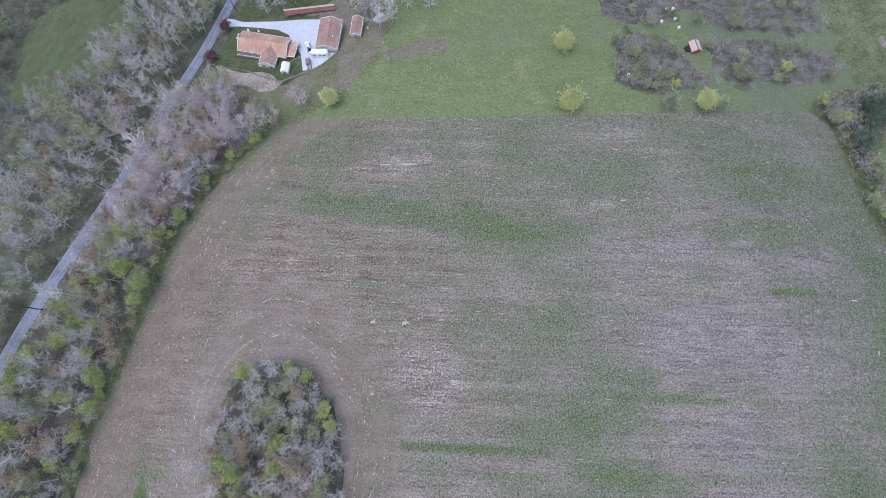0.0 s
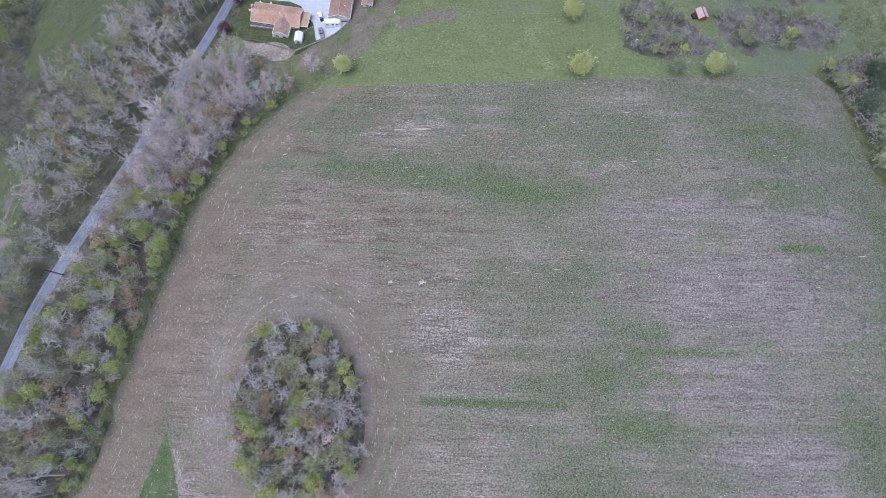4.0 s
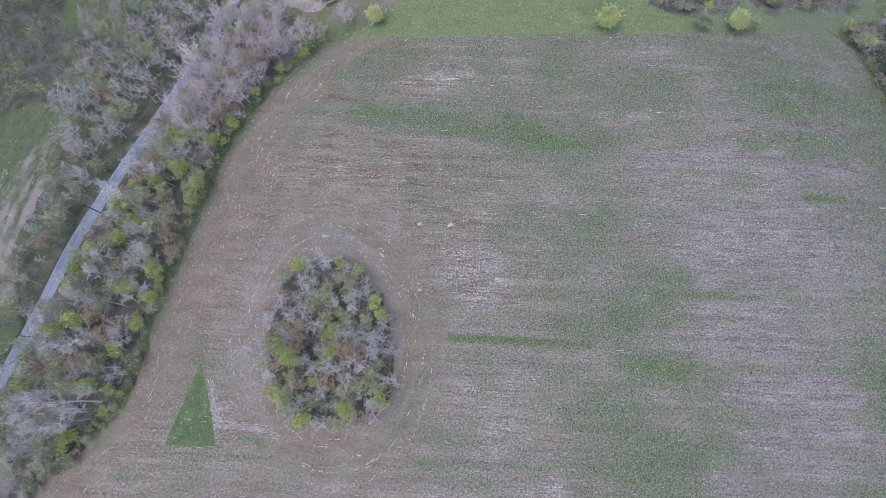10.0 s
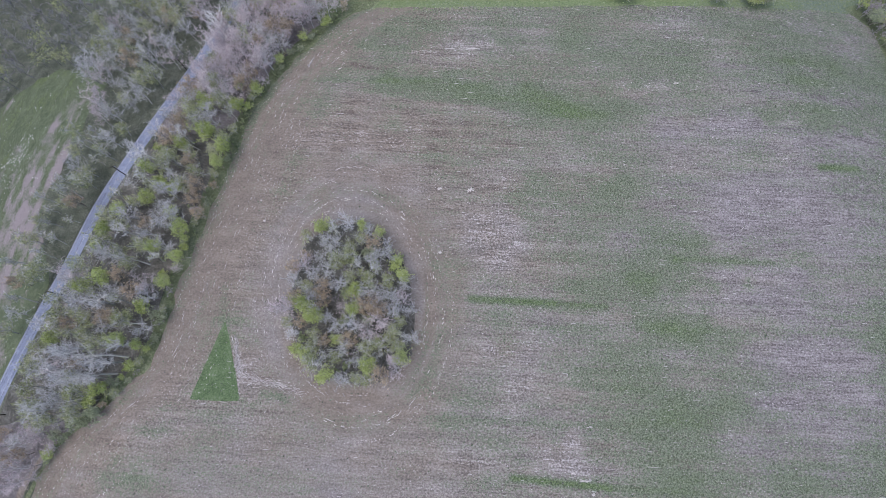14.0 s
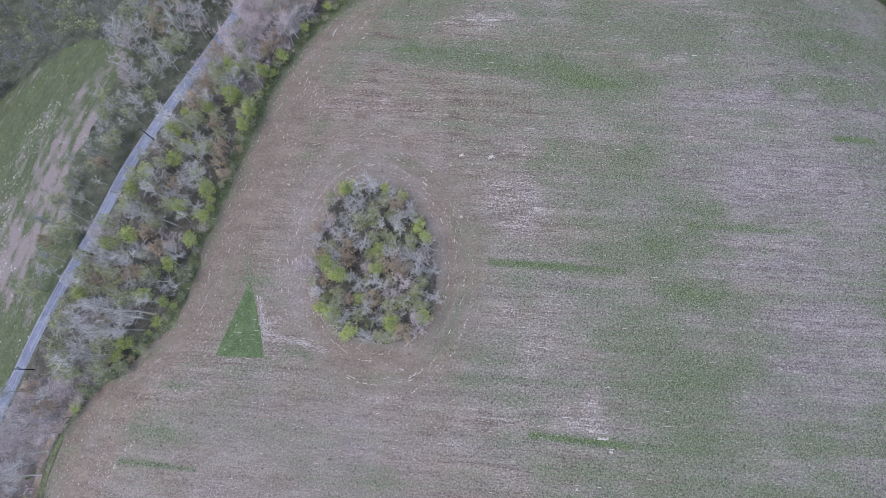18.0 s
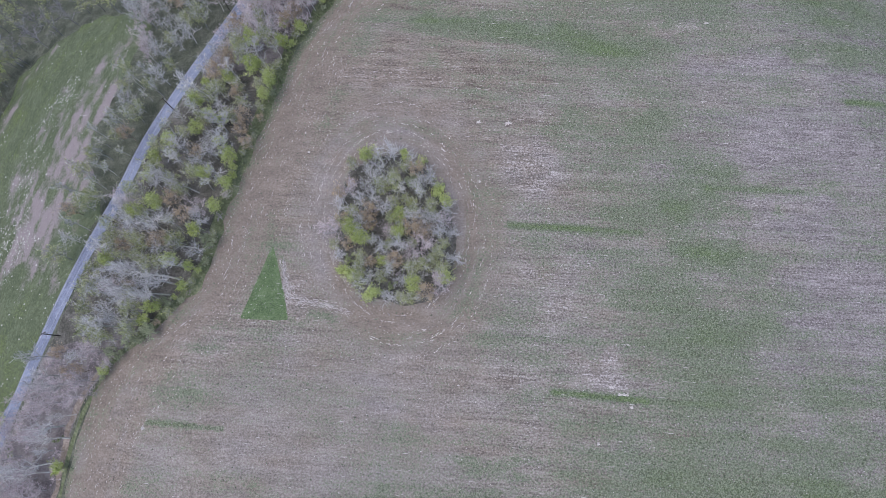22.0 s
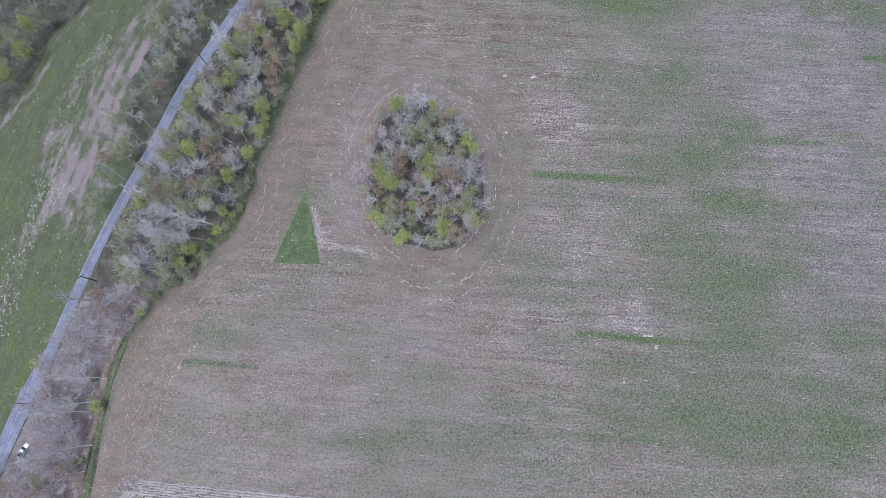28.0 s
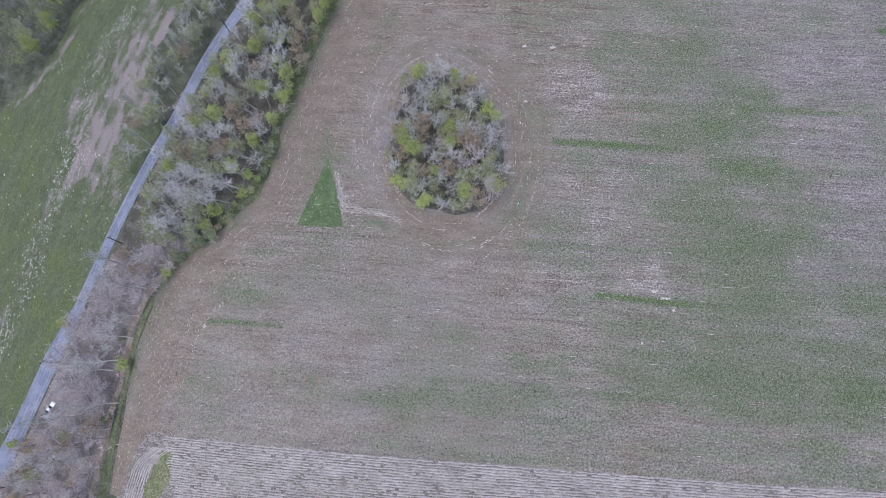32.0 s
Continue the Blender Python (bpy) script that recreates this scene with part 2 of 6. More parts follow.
M_BARK_GREY = wood("grey bark", (0.33, 0.325, 0.32), (0.58, 0.57, 0.562))
M_BARK_BROWN = wood("brown bark", (0.16, 0.14, 0.12), (0.32, 0.28, 0.245))
M_BARK_PALE = wood("pale bark", (0.4, 0.39, 0.36), (0.62, 0.61, 0.57))
M_BARK_WHITE = wood("white bark", (0.62, 0.61, 0.59), (0.85, 0.84, 0.82))
M_TWIG_GREY = wood("grey twigs", (0.355, 0.352, 0.358), (0.61, 0.603, 0.612))
M_TWIG_MAUVE = wood("mauve twigs", (0.39, 0.335, 0.34), (0.63, 0.558, 0.565))
M_TWIG_BRUSH = wood("brush twigs", (0.235, 0.213, 0.228), (0.45, 0.418, 0.44))
M_LEAF_SAGE = foliage("grey-green leaves", (0.16, 0.185, 0.11), (0.29, 0.325, 0.2), (0.42, 0.455, 0.3))
M_TWIG_WHITE = wood("white twigs", (0.6, 0.59, 0.57), (0.8, 0.79, 0.77))
M_TWIG_FAR = wood("dull grey twigs", (0.17, 0.166, 0.17), (0.34, 0.33, 0.338))
M_BUD_BRUSH = foliage("dull mauve buds", (0.17, 0.14, 0.15), (0.28, 0.24, 0.255), (0.4, 0.35, 0.368))
M_BUD_MAUVE = foliage("mauve buds", (0.36, 0.285, 0.288), (0.56, 0.462, 0.468), (0.7, 0.605, 0.612))
M_LEAF_OLIVE = foliage("olive leaves", (0.17, 0.19, 0.085), (0.315, 0.342, 0.165), (0.47, 0.49, 0.28))
M_LEAF_BRIGHT = foliage("yellow-green leaves", (0.22, 0.265, 0.07), (0.38, 0.445, 0.15), (0.54, 0.6, 0.27))
M_LEAF_LAWN = foliage("sunny leaves", (0.3, 0.335, 0.12), (0.47, 0.52, 0.215), (0.6, 0.64, 0.34))
M_LEAF_RUST = foliage("rusty buds", (0.22, 0.168, 0.108), (0.37, 0.292, 0.195), (0.5, 0.41, 0.295))
M_LEAF_DARK = foliage("evergreen needles", (0.045, 0.078, 0.05), (0.09, 0.14, 0.092), (0.16, 0.215, 0.155))
M_LEAF_PLUM = foliage("plum leaves", (0.09, 0.04, 0.05), (0.17, 0.085, 0.1), (0.27, 0.155, 0.175))
M_LEAF_MID = foliage("undergrowth leaves", (0.105, 0.132, 0.058), (0.195, 0.232, 0.11), (0.305, 0.34, 0.185))

# buildings and vehicles
M_ROOF = shade("brown-orange shingles", [(0.2, (0.34, 0.215, 0.165)), (0.5, (0.44, 0.285, 0.22)), (0.8, (0.53, 0.365, 0.29))], 1.6, 0.9, big=1.2)
M_ROOF_DULL = shade("dull brown shingles", [(0.2, (0.24, 0.16, 0.14)), (0.5, (0.31, 0.208, 0.182)), (0.8, (0.38, 0.27, 0.24))], 1.6, 0.9, big=1.2)
M_WALL = shade("white clapboard", [(0.2, (0.58, 0.56, 0.54)), (0.5, (0.68, 0.67, 0.65)), (0.8, (0.76, 0.75, 0.73))], 1.5, 0.7, big=0.5, bump=0.1)
M_BRICK = shade("pinkish pale brick", [(0.2, (0.42, 0.36, 0.34)), (0.5, (0.52, 0.46, 0.44)), (0.8, (0.6, 0.55, 0.53))], 3.0, 0.85, big=0.5)
M_TRIM = shade("white trim", [(0.2, (0.68, 0.68, 0.68)), (0.8, (0.8, 0.8, 0.8))], 2.0, 0.6, bump=0)
M_GLASS = shade("dark window glass", [(0.2, (0.02, 0.025, 0.03)), (0.8, (0.05, 0.06, 0.07))], 1.0, 0.08, bump=0, spec=0.6)
M_WHITE = shade("white paint", [(0.2, (0.7, 0.71, 0.72)), (0.8, (0.8, 0.81, 0.82))], 0.8, 0.35, bump=0, spec=0.5)
M_SILVER = shade("silver car paint", [(0.2, (0.5, 0.52, 0.56)), (0.8, (0.62, 0.64, 0.68))], 0.8, 0.3, bump=0, spec=0.5, metal=0.4)
M_GREYCAR = shade("grey-brown car paint", [(0.2, (0.2, 0.18, 0.18)), (0.8, (0.3, 0.27, 0.27))], 0.8, 0.35, bump=0, spec=0.5)
M_TYRE = shade("tyre rubber", [(0.2, (0.02, 0.02, 0.02)), (0.8, (0.05, 0.05, 0.05))], 4.0, 0.9)
M_STEEL = shade("dull steel", [(0.2, (0.35, 0.36, 0.38)), (0.8, (0.5, 0.51, 0.53))], 2.0, 0.45, bump=0, metal=0.7)
M_RED = shade("barn red paint", [(0.2, (0.26, 0.06, 0.05)), (0.5, (0.36, 0.085, 0.07)), (0.8, (0.46, 0.14, 0.11))], 1.6, 0.8, big=0.6)
M_PINKROOF = shade("faded pinkish roof", [(0.2, (0.42, 0.33, 0.31)), (0.8, (0.56, 0.46, 0.43))], 2.0, 0.8, big=0.6)
M_POLE = shade("creosoted pole wood", [(0.2, (0.03, 0.026, 0.024)), (0.8, (0.075, 0.065, 0.058))], 3.0, 0.9, big=0.4)
M_WIRE = shade("dark cable", [(0.2, (0.02, 0.02, 0.022)), (0.8, (0.05, 0.05, 0.055))], 2.0, 0.7, bump=0)
M_GLAZE = shade("brown insulator glaze", [(0.2, (0.12, 0.06, 0.04)), (0.8, (0.2, 0.1, 0.07))], 2.0, 0.25, bump=0, spec=0.5)
M_TIMBER = shade("weathered timber", [(0.2, (0.16, 0.145, 0.135)), (0.8, (0.3, 0.28, 0.265))], 3.0, 0.9, big=0.6, random_by="object")
M_STRAW = shade("pale straw", [(0.1, (0.34, 0.305, 0.28)), (0.9, (0.62, 0.58, 0.55))], 3.0, 0.95, big=0.5, random_by="island")
M_STALK = shade("stubble stalks", [(0.2, (0.26, 0.24, 0.232)), (0.5, (0.345, 0.32, 0.31)), (0.8, (0.45, 0.42, 0.41))], 1.2, 0.95, big=1.0)
M_TUFT = foliage("field weeds", (0.05, 0.064, 0.04), (0.108, 0.125, 0.082), (0.21, 0.228, 0.165))
M_CLOD = shade("soil clods", [(0.1, (0.1, 0.09, 0.085)), (0.5, (0.25, 0.226, 0.218)), (0.75, (0.4, 0.37, 0.355)), (0.95, (0.62, 0.585, 0.56))], 3.0, 0.95, random_by="island", bump=0)
M_LITTER = shade("bleached litter", [(0.1, (0.2, 0.195, 0.17)), (0.6, (0.4, 0.39, 0.355)), (0.95, (0.56, 0.55, 0.51))], 3.0, 0.9, random_by="island", bump=0)
M_STONE = shade("grey wall stone", [(0.2, (0.22, 0.215, 0.21)), (0.8, (0.38, 0.37, 0.36))], 2.0, 0.9, big=0.6, random_by="object")
M_DARK = shade("near-black surface", [(0.2, (0.02, 0.02, 0.02)), (0.8, (0.05, 0.05, 0.05))], 2.0, 0.9)
M_RUST = shade("red-brown sheet roof", [(0.2, (0.13, 0.06, 0.052)), (0.5, (0.2, 0.095, 0.082)), (0.8, (0.28, 0.15, 0.13))], 1.2, 0.7, big=0.9)
M_LAWN_TUFT = foliage("grass tufts", (0.1, 0.125, 0.06), (0.165, 0.197, 0.1), (0.25, 0.28, 0.16))
M_CHAFF = shade("dull straw", [(0.1, (0.28, 0.25, 0.235)), (0.9, (0.56, 0.525, 0.505))], 3.0, 0.95, big=0.5, random_by="island")


# ---- the lie of the land ----
def gz(x, y):
    """Height of the ground: a broad flat hilltop that falls away into the valleys round it."""
    s = np.clip(np.hypot(np.asarray(x, float) + 10, np.asarray(y, float) + 20) - 130, 0, 160)
    d = np.clip(s - 110, 0, 50)
    return -0.02333 * (np.minimum(s, 110) ** 1.5 + 15.73 * (d - d * d / 100))


def mesh(name, verts, faces, mat, smooth=False):
    me = bpy.data.meshes.new(name)
    me.from_pydata([tuple(v) for v in verts], [], faces)
    me.materials.append(mat)
    if smooth:
        me.polygons.foreach_set("use_smooth", [True] * len(me.polygons))
    me.update()
    return me


def structure(name, me, label, category=""):
    return tagged(new(name, me), label, category or name, kind="structure")


def grid_faces(nx, ny):
    i = np.arange(nx * ny).reshape(ny, nx)
    return np.stack([i[:-1, :-1], i[:-1, 1:], i[1:, 1:], i[1:, :-1]], -1).reshape(-1, 4)


def lattice(seed, step):
    """Smooth random field over the plan, one value about every step metres."""
    g = np.random.default_rng(seed).random((90, 90))

    def at(x, y):
        u, v = (np.asarray(x) / step + 400.5) % 89, (np.asarray(y) / step + 400.5) % 89
        i, j = u.astype(int), v.astype(int)
        a, b = u - i, v - j
        a, b = a * a * (3 - 2 * a), b * b * (3 - 2 * b)
        return (g[j, i] * (1 - a) + g[j, i + 1] * a) * (1 - b) + (g[j + 1, i] * (1 - a) + g[j + 1, i + 1] * a) * b
    return at


def inside(px, py, poly):
    px, py, hit = np.asarray(px, float), np.asarray(py, float), None
    hit = np.zeros(px.shape, bool)
    for (x0, y0), (x1, y1) in zip(poly, poly[1:] + poly[:1]):
        if y0 != y1:
            hit ^= ((y0 > py) != (y1 > py)) & (px < (x1 - x0) * (py - y0) / (y1 - y0) + x0)
    return hit


def dense(poly, step=2.0, wobble=0.8, seed=1, closed=True):
    """An outline with points every step metres, gently uneven."""
    out, wx, wy = [], lattice(seed, 5.0), lattice(seed + 50, 5.0)
    ends = poly[1:] + poly[:1] if closed else poly[1:]
    for (x0, y0), (x1, y1) in zip(poly, ends):
        n = max(1, int(math.hypot(x1 - x0, y1 - y0) / step))
        for k in range(n):
            x, y = x0 + (x1 - x0) * k / n, y0 + (y1 - y0) * k / n
            out.append((float(x + wobble * 2 * (wx(x, y) - 0.5)), float(y + wobble * 2 * (wy(x, y) - 0.5))))
    return out if closed else out + [poly[-1]]


def nearest_on(px, py, poly):
    best, bx, by = np.full(px.shape, 1e9), px.copy(), py.copy()
    for (x0, y0), (x1, y1) in zip(poly, poly[1:] + poly[:1]):
        dx, dy = x1 - x0, y1 - y0
        t = np.clip(((px - x0) * dx + (py - y0) * dy) / (dx * dx + dy * dy + 1e-9), 0, 1)
        qx, qy = x0 + t * dx, y0 + t * dy
        d = np.hypot(px - qx, py - qy)
        m = d < best
        best[m], bx[m], by[m] = d[m], qx[m], qy[m]
    return best, bx, by


def drape(name, poly, mat, step=1.0, lift=0.05, wobble=0.8, amounts=None, bumps=0.0):
    """A sheet laid on the ground within an outline; amounts: functions of x, y for its named point values."""
    poly = dense(poly, 2.0, wobble, len(name))
    a = np.array(poly)
    xs = np.arange(a[:, 0].min() - step, a[:, 0].max() + 2 * step, step)
    ys = np.arange(a[:, 1].min() - step, a[:, 1].max() + 2 * step, step)
    gx, gy = np.meshgrid(xs, ys)
    faces = grid_faces(len(xs), len(ys))
    cx, cy = gx.ravel()[faces].mean(1), gy.ravel()[faces].mean(1)
    faces = faces[inside(cx, cy, poly)]
    used, faces = np.unique(faces, return_inverse=True)
    faces = faces.reshape(-1, 4)
    x, y = gx.ravel()[used], gy.ravel()[used]
    count = np.bincount(faces.ravel(), minlength=len(x))
    rim = np.where(count < 4)[0]
    d, qx, qy = nearest_on(x[rim], y[rim], poly)
    ok = d < 1.2 * step
    x[rim[ok]], y[rim[ok]] = qx[ok], qy[ok]
    z = gz(x, y) + lift
    if bumps:
        z = z + bumps * (lattice(7, 3.0)(x, y) - 0.5)
    me = mesh(name, np.stack([x, y, z], 1), faces.tolist(), mat)
    for key, f in (amounts or {}).items():
        me.attributes.new(key, "FLOAT", "POINT").data.foreach_set("value", np.clip(f(x, y), -1, 2).astype(np.float32))
    return me


def axis_steps(lo, hi, step, far):
    near = np.arange(lo, hi + step, step)
    out = np.geomspace(step, far, 24).cumsum()
    return np.r_[(near[0] - out)[::-1], near, near[-1] + out]


xs, ys = axis_steps(-300, 290, 6.0, 600.0), axis_steps(-260, 290, 6.0, 600.0)
gx, gy = np.meshgrid(xs, ys)
structure("ground", mesh("ground", np.stack([gx.ravel(), gy.ravel(), gz(gx, gy).ravel() - 0.12], 1), grid_faces(len(xs), len(ys)).tolist(), M_GROUND, True),
          "rough spring grass and leaf litter on rolling farmland", "ground")

FIELD = [(-200, -131), (-192, -103), (-184, -77), (-176, -61), (-164, -48.5), (-148, -38), (-133, -22), (-124, 2), (-115, 23), (-105.5, 42), (-96, 64), (-87, 76), (-75, 88.5), (-61, 99.5), (-50.8, 105.4), (-42.8, 107),
         (-20.4, 104.5), (15, 100), (59, 94.3), (105, 90), (166, 88), (174, 80), (172.5, 60), (172, 42), (175, 25), (184, -10), (196, -60), (206, -180), (72, -156), (-16, -141), (-72, -130.5), (-130, -120), (-181, -110.7), (-188, -117), (-195, -132)]
STUBBLE = [(-196, -131), (-189, -115.5), (-181, -109.2), (-130, -118.5), (-72, -129), (-16, -139.5), (72, -154.5), (206, -178.5), (206, -240), (-238, -240)]
C_, S_ = math.cos(radians(ROW)), math.sin(radians(ROW))


def spot(x, y, cx, cy, along, across, turn=ROW):
    c, s = math.cos(radians(turn)), math.sin(radians(turn))
    x, y = x + 16 * (lattice(91, 10.0)(x, y) - 0.5), y + 8 * (lattice(92, 6.0)(x, y) - 0.5) + 3 * (lattice(93, 2.2)(x, y) - 0.5)
    u, v = (x - cx) * c + (y - cy) * s, -(x - cx) * s + (y - cy) * c
    return np.exp(-((u / along) ** 2 + (v / across) ** 2) ** 1.5)


def streaks(x, y, seed, long_, wide):
    u, v = x * C_ + y * S_, -x * S_ + y * C_
    return lattice(seed, 1.0)(u / long_, v / wide)


# broad weedy and bare places in the field: x, y, half length, half width, strength
WEEDY = [(38, 51, 22, 6, 0.13), (9, 18, 9, 7, 0.2), (6, 2, 5, 9, 0.16), (31, 40, 14, 8, 0.17), (42, 13, 13, 9, 0.26), (33, 0, 11, 7, 0.14), (50, -20, 19, 4.5, 0.32), (47, -36, 13, 8, 0.36), (60, -43, 12, 6, 0.3), (31, -54, 12, 8, 0.24), (67, -9, 12, 4.5, 0.32), (88, -21, 14, 3.5, 0.18), (80, -59, 16, 4, 0.26), (128, 56, 18, 6, 0.26), (137, 33, 22, 5, 0.28), (108, 40, 10, 4, 0.22), (105, 55, 75, 22, 0.09), (167, 10, 14, 60, 0.3), (-30, 88, 50, 6, 0.14)]
WEEDY_SOUTH = [(-97, -108, 30, 5, 0.24), (-55, -112, 30, 5, 0.22), (-36, -104, 14, 4, 0.26), (-125, -49, 9, 3, 0.2), (-84, -60, 12, 2.5, 0.18), (-140, -64, 10, 3, 0.16), (52, -66, 20, 7, 0.26), (34, -68, 14, 6, 0.2), (12, -107, 40, 4, 0.18), (60, -109, 40, 5, 0.22), (70, -126, 80, 8, 0.32), (-96, -44.5, 8, 1.8, 0.4), (140, -60, 40, 14, 0.2), (110, -95, 40, 10, 0.2), (-36, -58, 8, 2.5, 0.14), (42, -84, 16, 9, 0.2), (-8, 40, 16, 4, 0.14)]
BARE = [(-7, 2, 15, 12, 0.28), (-8, -48, 13, 13, 0.28), (6, -76, 11, 6, 0.45), (-63, -67, 50, 9, 0.22), (-49, 31, 24, 5, 0.2), (62, 56, 14, 4, 0.3), (-55, 50, 34, 8, 0.2), (85, 32, 20, 10, 0.22), (96, 0, 28, 12, 0.24), (84, -33, 18, 9, 0.28), (96, -60, 24, 12, 0.24), (-10, 83, 30, 3.5, 0.28), (-90, -8, 9, 34, 0.22), (-62, -50, 24, 5, 0.2), (-130, -85, 40, 10, 0.14), (-94, -33, 8, 6, 0.12), (-65, -82, 22, 3, 0.35)]
# where the soil is tinted ashen (+) or brown (-)
ASHEN = [(-91, -6, 10, 32, 0.25), (-78, 22, 14, 6, 0.7), (-62, -50, 24, 6, -0.7), (-97, -34, 8, 9, -0.2), (84, 34, 26, 12, 0.8), (98, 0, 34, 14, 0.9), (86, -33, 20, 10, 0.8), (98, -60, 30, 16, 0.9), (-7, 2, 14, 12, 0.4), (-8, -48, 14, 14, 0.3), (150, 20, 30, 60, 0.6), (120, -90, 60, 30, 0.5), (-63, 55, 34, 10, -0.8), (-98, 37, 14, 20, -0.7), (-23, 11, 12, 10, -0.3), (-34, -26, 10, 26, -0.7), (-20, 48, 30, 8, -0.5), (50, 60, 60, 14, -0.3)]
# thin lines where the drill ran dry or over: from x, y to x, y, width, strength
DASHES = [(-19, -19.3, 10, -24.6, 1.3, 0.7), (10, -24.6, 29, -28.3, 0.9, 0.5), (-13, -80.7, 18, -87.7, 1.1, 0.7), (18, -87.7, 52, -94, 1.2, 0.25), (-155, -73.7, -128, -79, 0.9, 0.6), (120, 13.8, 135, 11.8, 1.3, 0.6), (57, -14, 92, -20.5, 1.0, 0.35), (-30, -113, 8, -120, 1.2, 0.3), (-75, 77, -20, 70, 1.2, 0.2), (-108, -17, -107.6, -3, 1.6, 0.16)]


def dash(x, y, x0, y0, x1, y1, wide, power=1.5):
    t = np.clip(((x - x0) * (x1 - x0) + (y - y0) * (y1 - y0)) / ((x1 - x0) ** 2 + (y1 - y0) ** 2), 0, 1)
    return np.exp(-(((x - x0 - t * (x1 - x0)) ** 2 + (y - y0 - t * (y1 - y0)) ** 2) / wide ** 2) ** power)


def grove_way(x, y):
    """Distance round the grove, for the curved passes of the plough."""
    return np.hypot((x + 61) / 22.5, (y + 13) / 31.5)


def headland(x, y):
    """How near a place is to the field's wooded edge, in metres."""
    return x - np.interp(y, [-131, -103, -77, -61, -48.5, -38, -22, 2, 23, 42, 64, 76, 88.5, 99.5, 107], [-204, -193, -184, -176, -164, -148, -133, -124, -115, -105.5, -96, -87, -75, -61, -43])


def curves(x, y, seed, long_, wide):
    """Streaks that follow the bent passes along the wooded edge and round the grove."""
    h, g = headland(x, y), grove_way(x, y)
    by_edge = lattice(seed, 1.0)(h / wide, y / long_) - 0.5
    by_grove = lattice(seed + 1, 1.0)(g * 27 / wide, np.arctan2((y + 13) / 31.5, (x + 61) / 22.5) * 36 / long_) - 0.5
    a, b = np.clip(1.5 - h / 20, 0, 1), np.clip(4.2 - g * 2.5, 0, 1)
    return np.where(b > a, b * by_grove, a * by_edge)


def green_strip(x, y):
    """The long weedy strip, with a clean lower edge along one pass and a ragged upper one."""
    c, q = math.cos(radians(-15.2)), math.sin(radians(-15.2))
    u, v = (x + 55) * c + (y - 69) * q, -(x + 55) * q + (y - 69) * c
    v = v + 1.6 * (lattice(95, 12.0)(x, y) - 0.5)
    high = 7 + 7 * np.clip(u / 30, 0, 1) - 6 * np.clip((u - 70) / 30, 0, 1) + 8 * (lattice(94, 6.0)(x, y) - 0.5)
    return np.clip(v / 1.2, 0, 1) * np.clip((high - v) / 4, 0, 1) * np.clip((u + 4) / 14, 0, 1) * np.clip((118 - u) / 30, 0, 1)


def field_weed(x, y):
    free = 1 - 0.6 * field_calm(x, y)
    v = -0.03 + 0.26 * free * (streaks(x, y, 3, 14.0, 2.6) - 0.5) + 0.26 * (lattice(4, 15.0)(x, y) - 0.5) + 0.2 * free * (streaks(x, y, 9, 45.0, 1.3) - 0.5)
    v = v + 0.1 * np.exp(-(((x - 40) / 30) ** 2)) + 0.06 * np.clip((x - 60) / 60, 0, 1) + 0.05 * np.clip((y - 45) / 30, 0, 1)
    v = v - 0.09 * np.clip((-15 - x) / 25, 0, 1) * np.clip((-48 - y) / 12, 0, 1) - 0.11 * np.clip((18 - x) / 20, 0, 1) * np.clip((y + 20) / 25, 0, 1) * np.clip((66 - y) / 10, 0, 1) + 0.33 * green_strip(x, y)
    for a, b, c, d, e in WEEDY + WEEDY_SOUTH:
        v = v + e * spot(x, y, a, b, c, d)
    for a, b, c, d, e in BARE:
        v = v - e * spot(x, y, a, b, c, d)
    for a, b, c, d, e, f in DASHES:
        v = v + f * dash(x, y, a, b, c, d, e)
    h, g = headland(x, y), grove_way(x, y)
    v = v - 0.22 * np.exp(-((h - 12) / 14) ** 2) + 0.22 * np.exp(-((h - 1) / 2.5) ** 2) + 0.1 * np.exp(-((h - 26) / 4) ** 2)
    v = v + 0.45 * curves(x, y, 61, 16.0, 2.2)
    return v + 0.1 * np.exp(-((g - 1.38) / 0.08) ** 2) * (x > -70) - 0.25 * np.exp(-((g - 1.15) / 0.15) ** 2)


def field_ash(x, y):
    v = 0.8 * (lattice(35, 16.0)(x, y) - 0.5) + 0.7 * (streaks(x, y, 47, 40.0, 4.0) - 0.5) + 0.6 * (lattice(96, 6.0)(x, y) - 0.5) + 0.4 * (streaks(x, y, 36, 12.0, 2.0) - 0.5) - 0.9 * np.exp(-((headland(x, y) - 4) / 22) ** 2) + 0.45 * np.clip((x - 30) / 70, -0.5, 1) - 0.4 * np.clip((10 - x) / 40, 0, 1) * np.clip((y + 30) / 40, 0, 1)
    v = v + 1.6 * curves(x, y, 63, 18.0, 2.6)
    for a, b, c, d, e in ASHEN:
        v = v + e * spot(x, y, a, b, c, d)
    return v


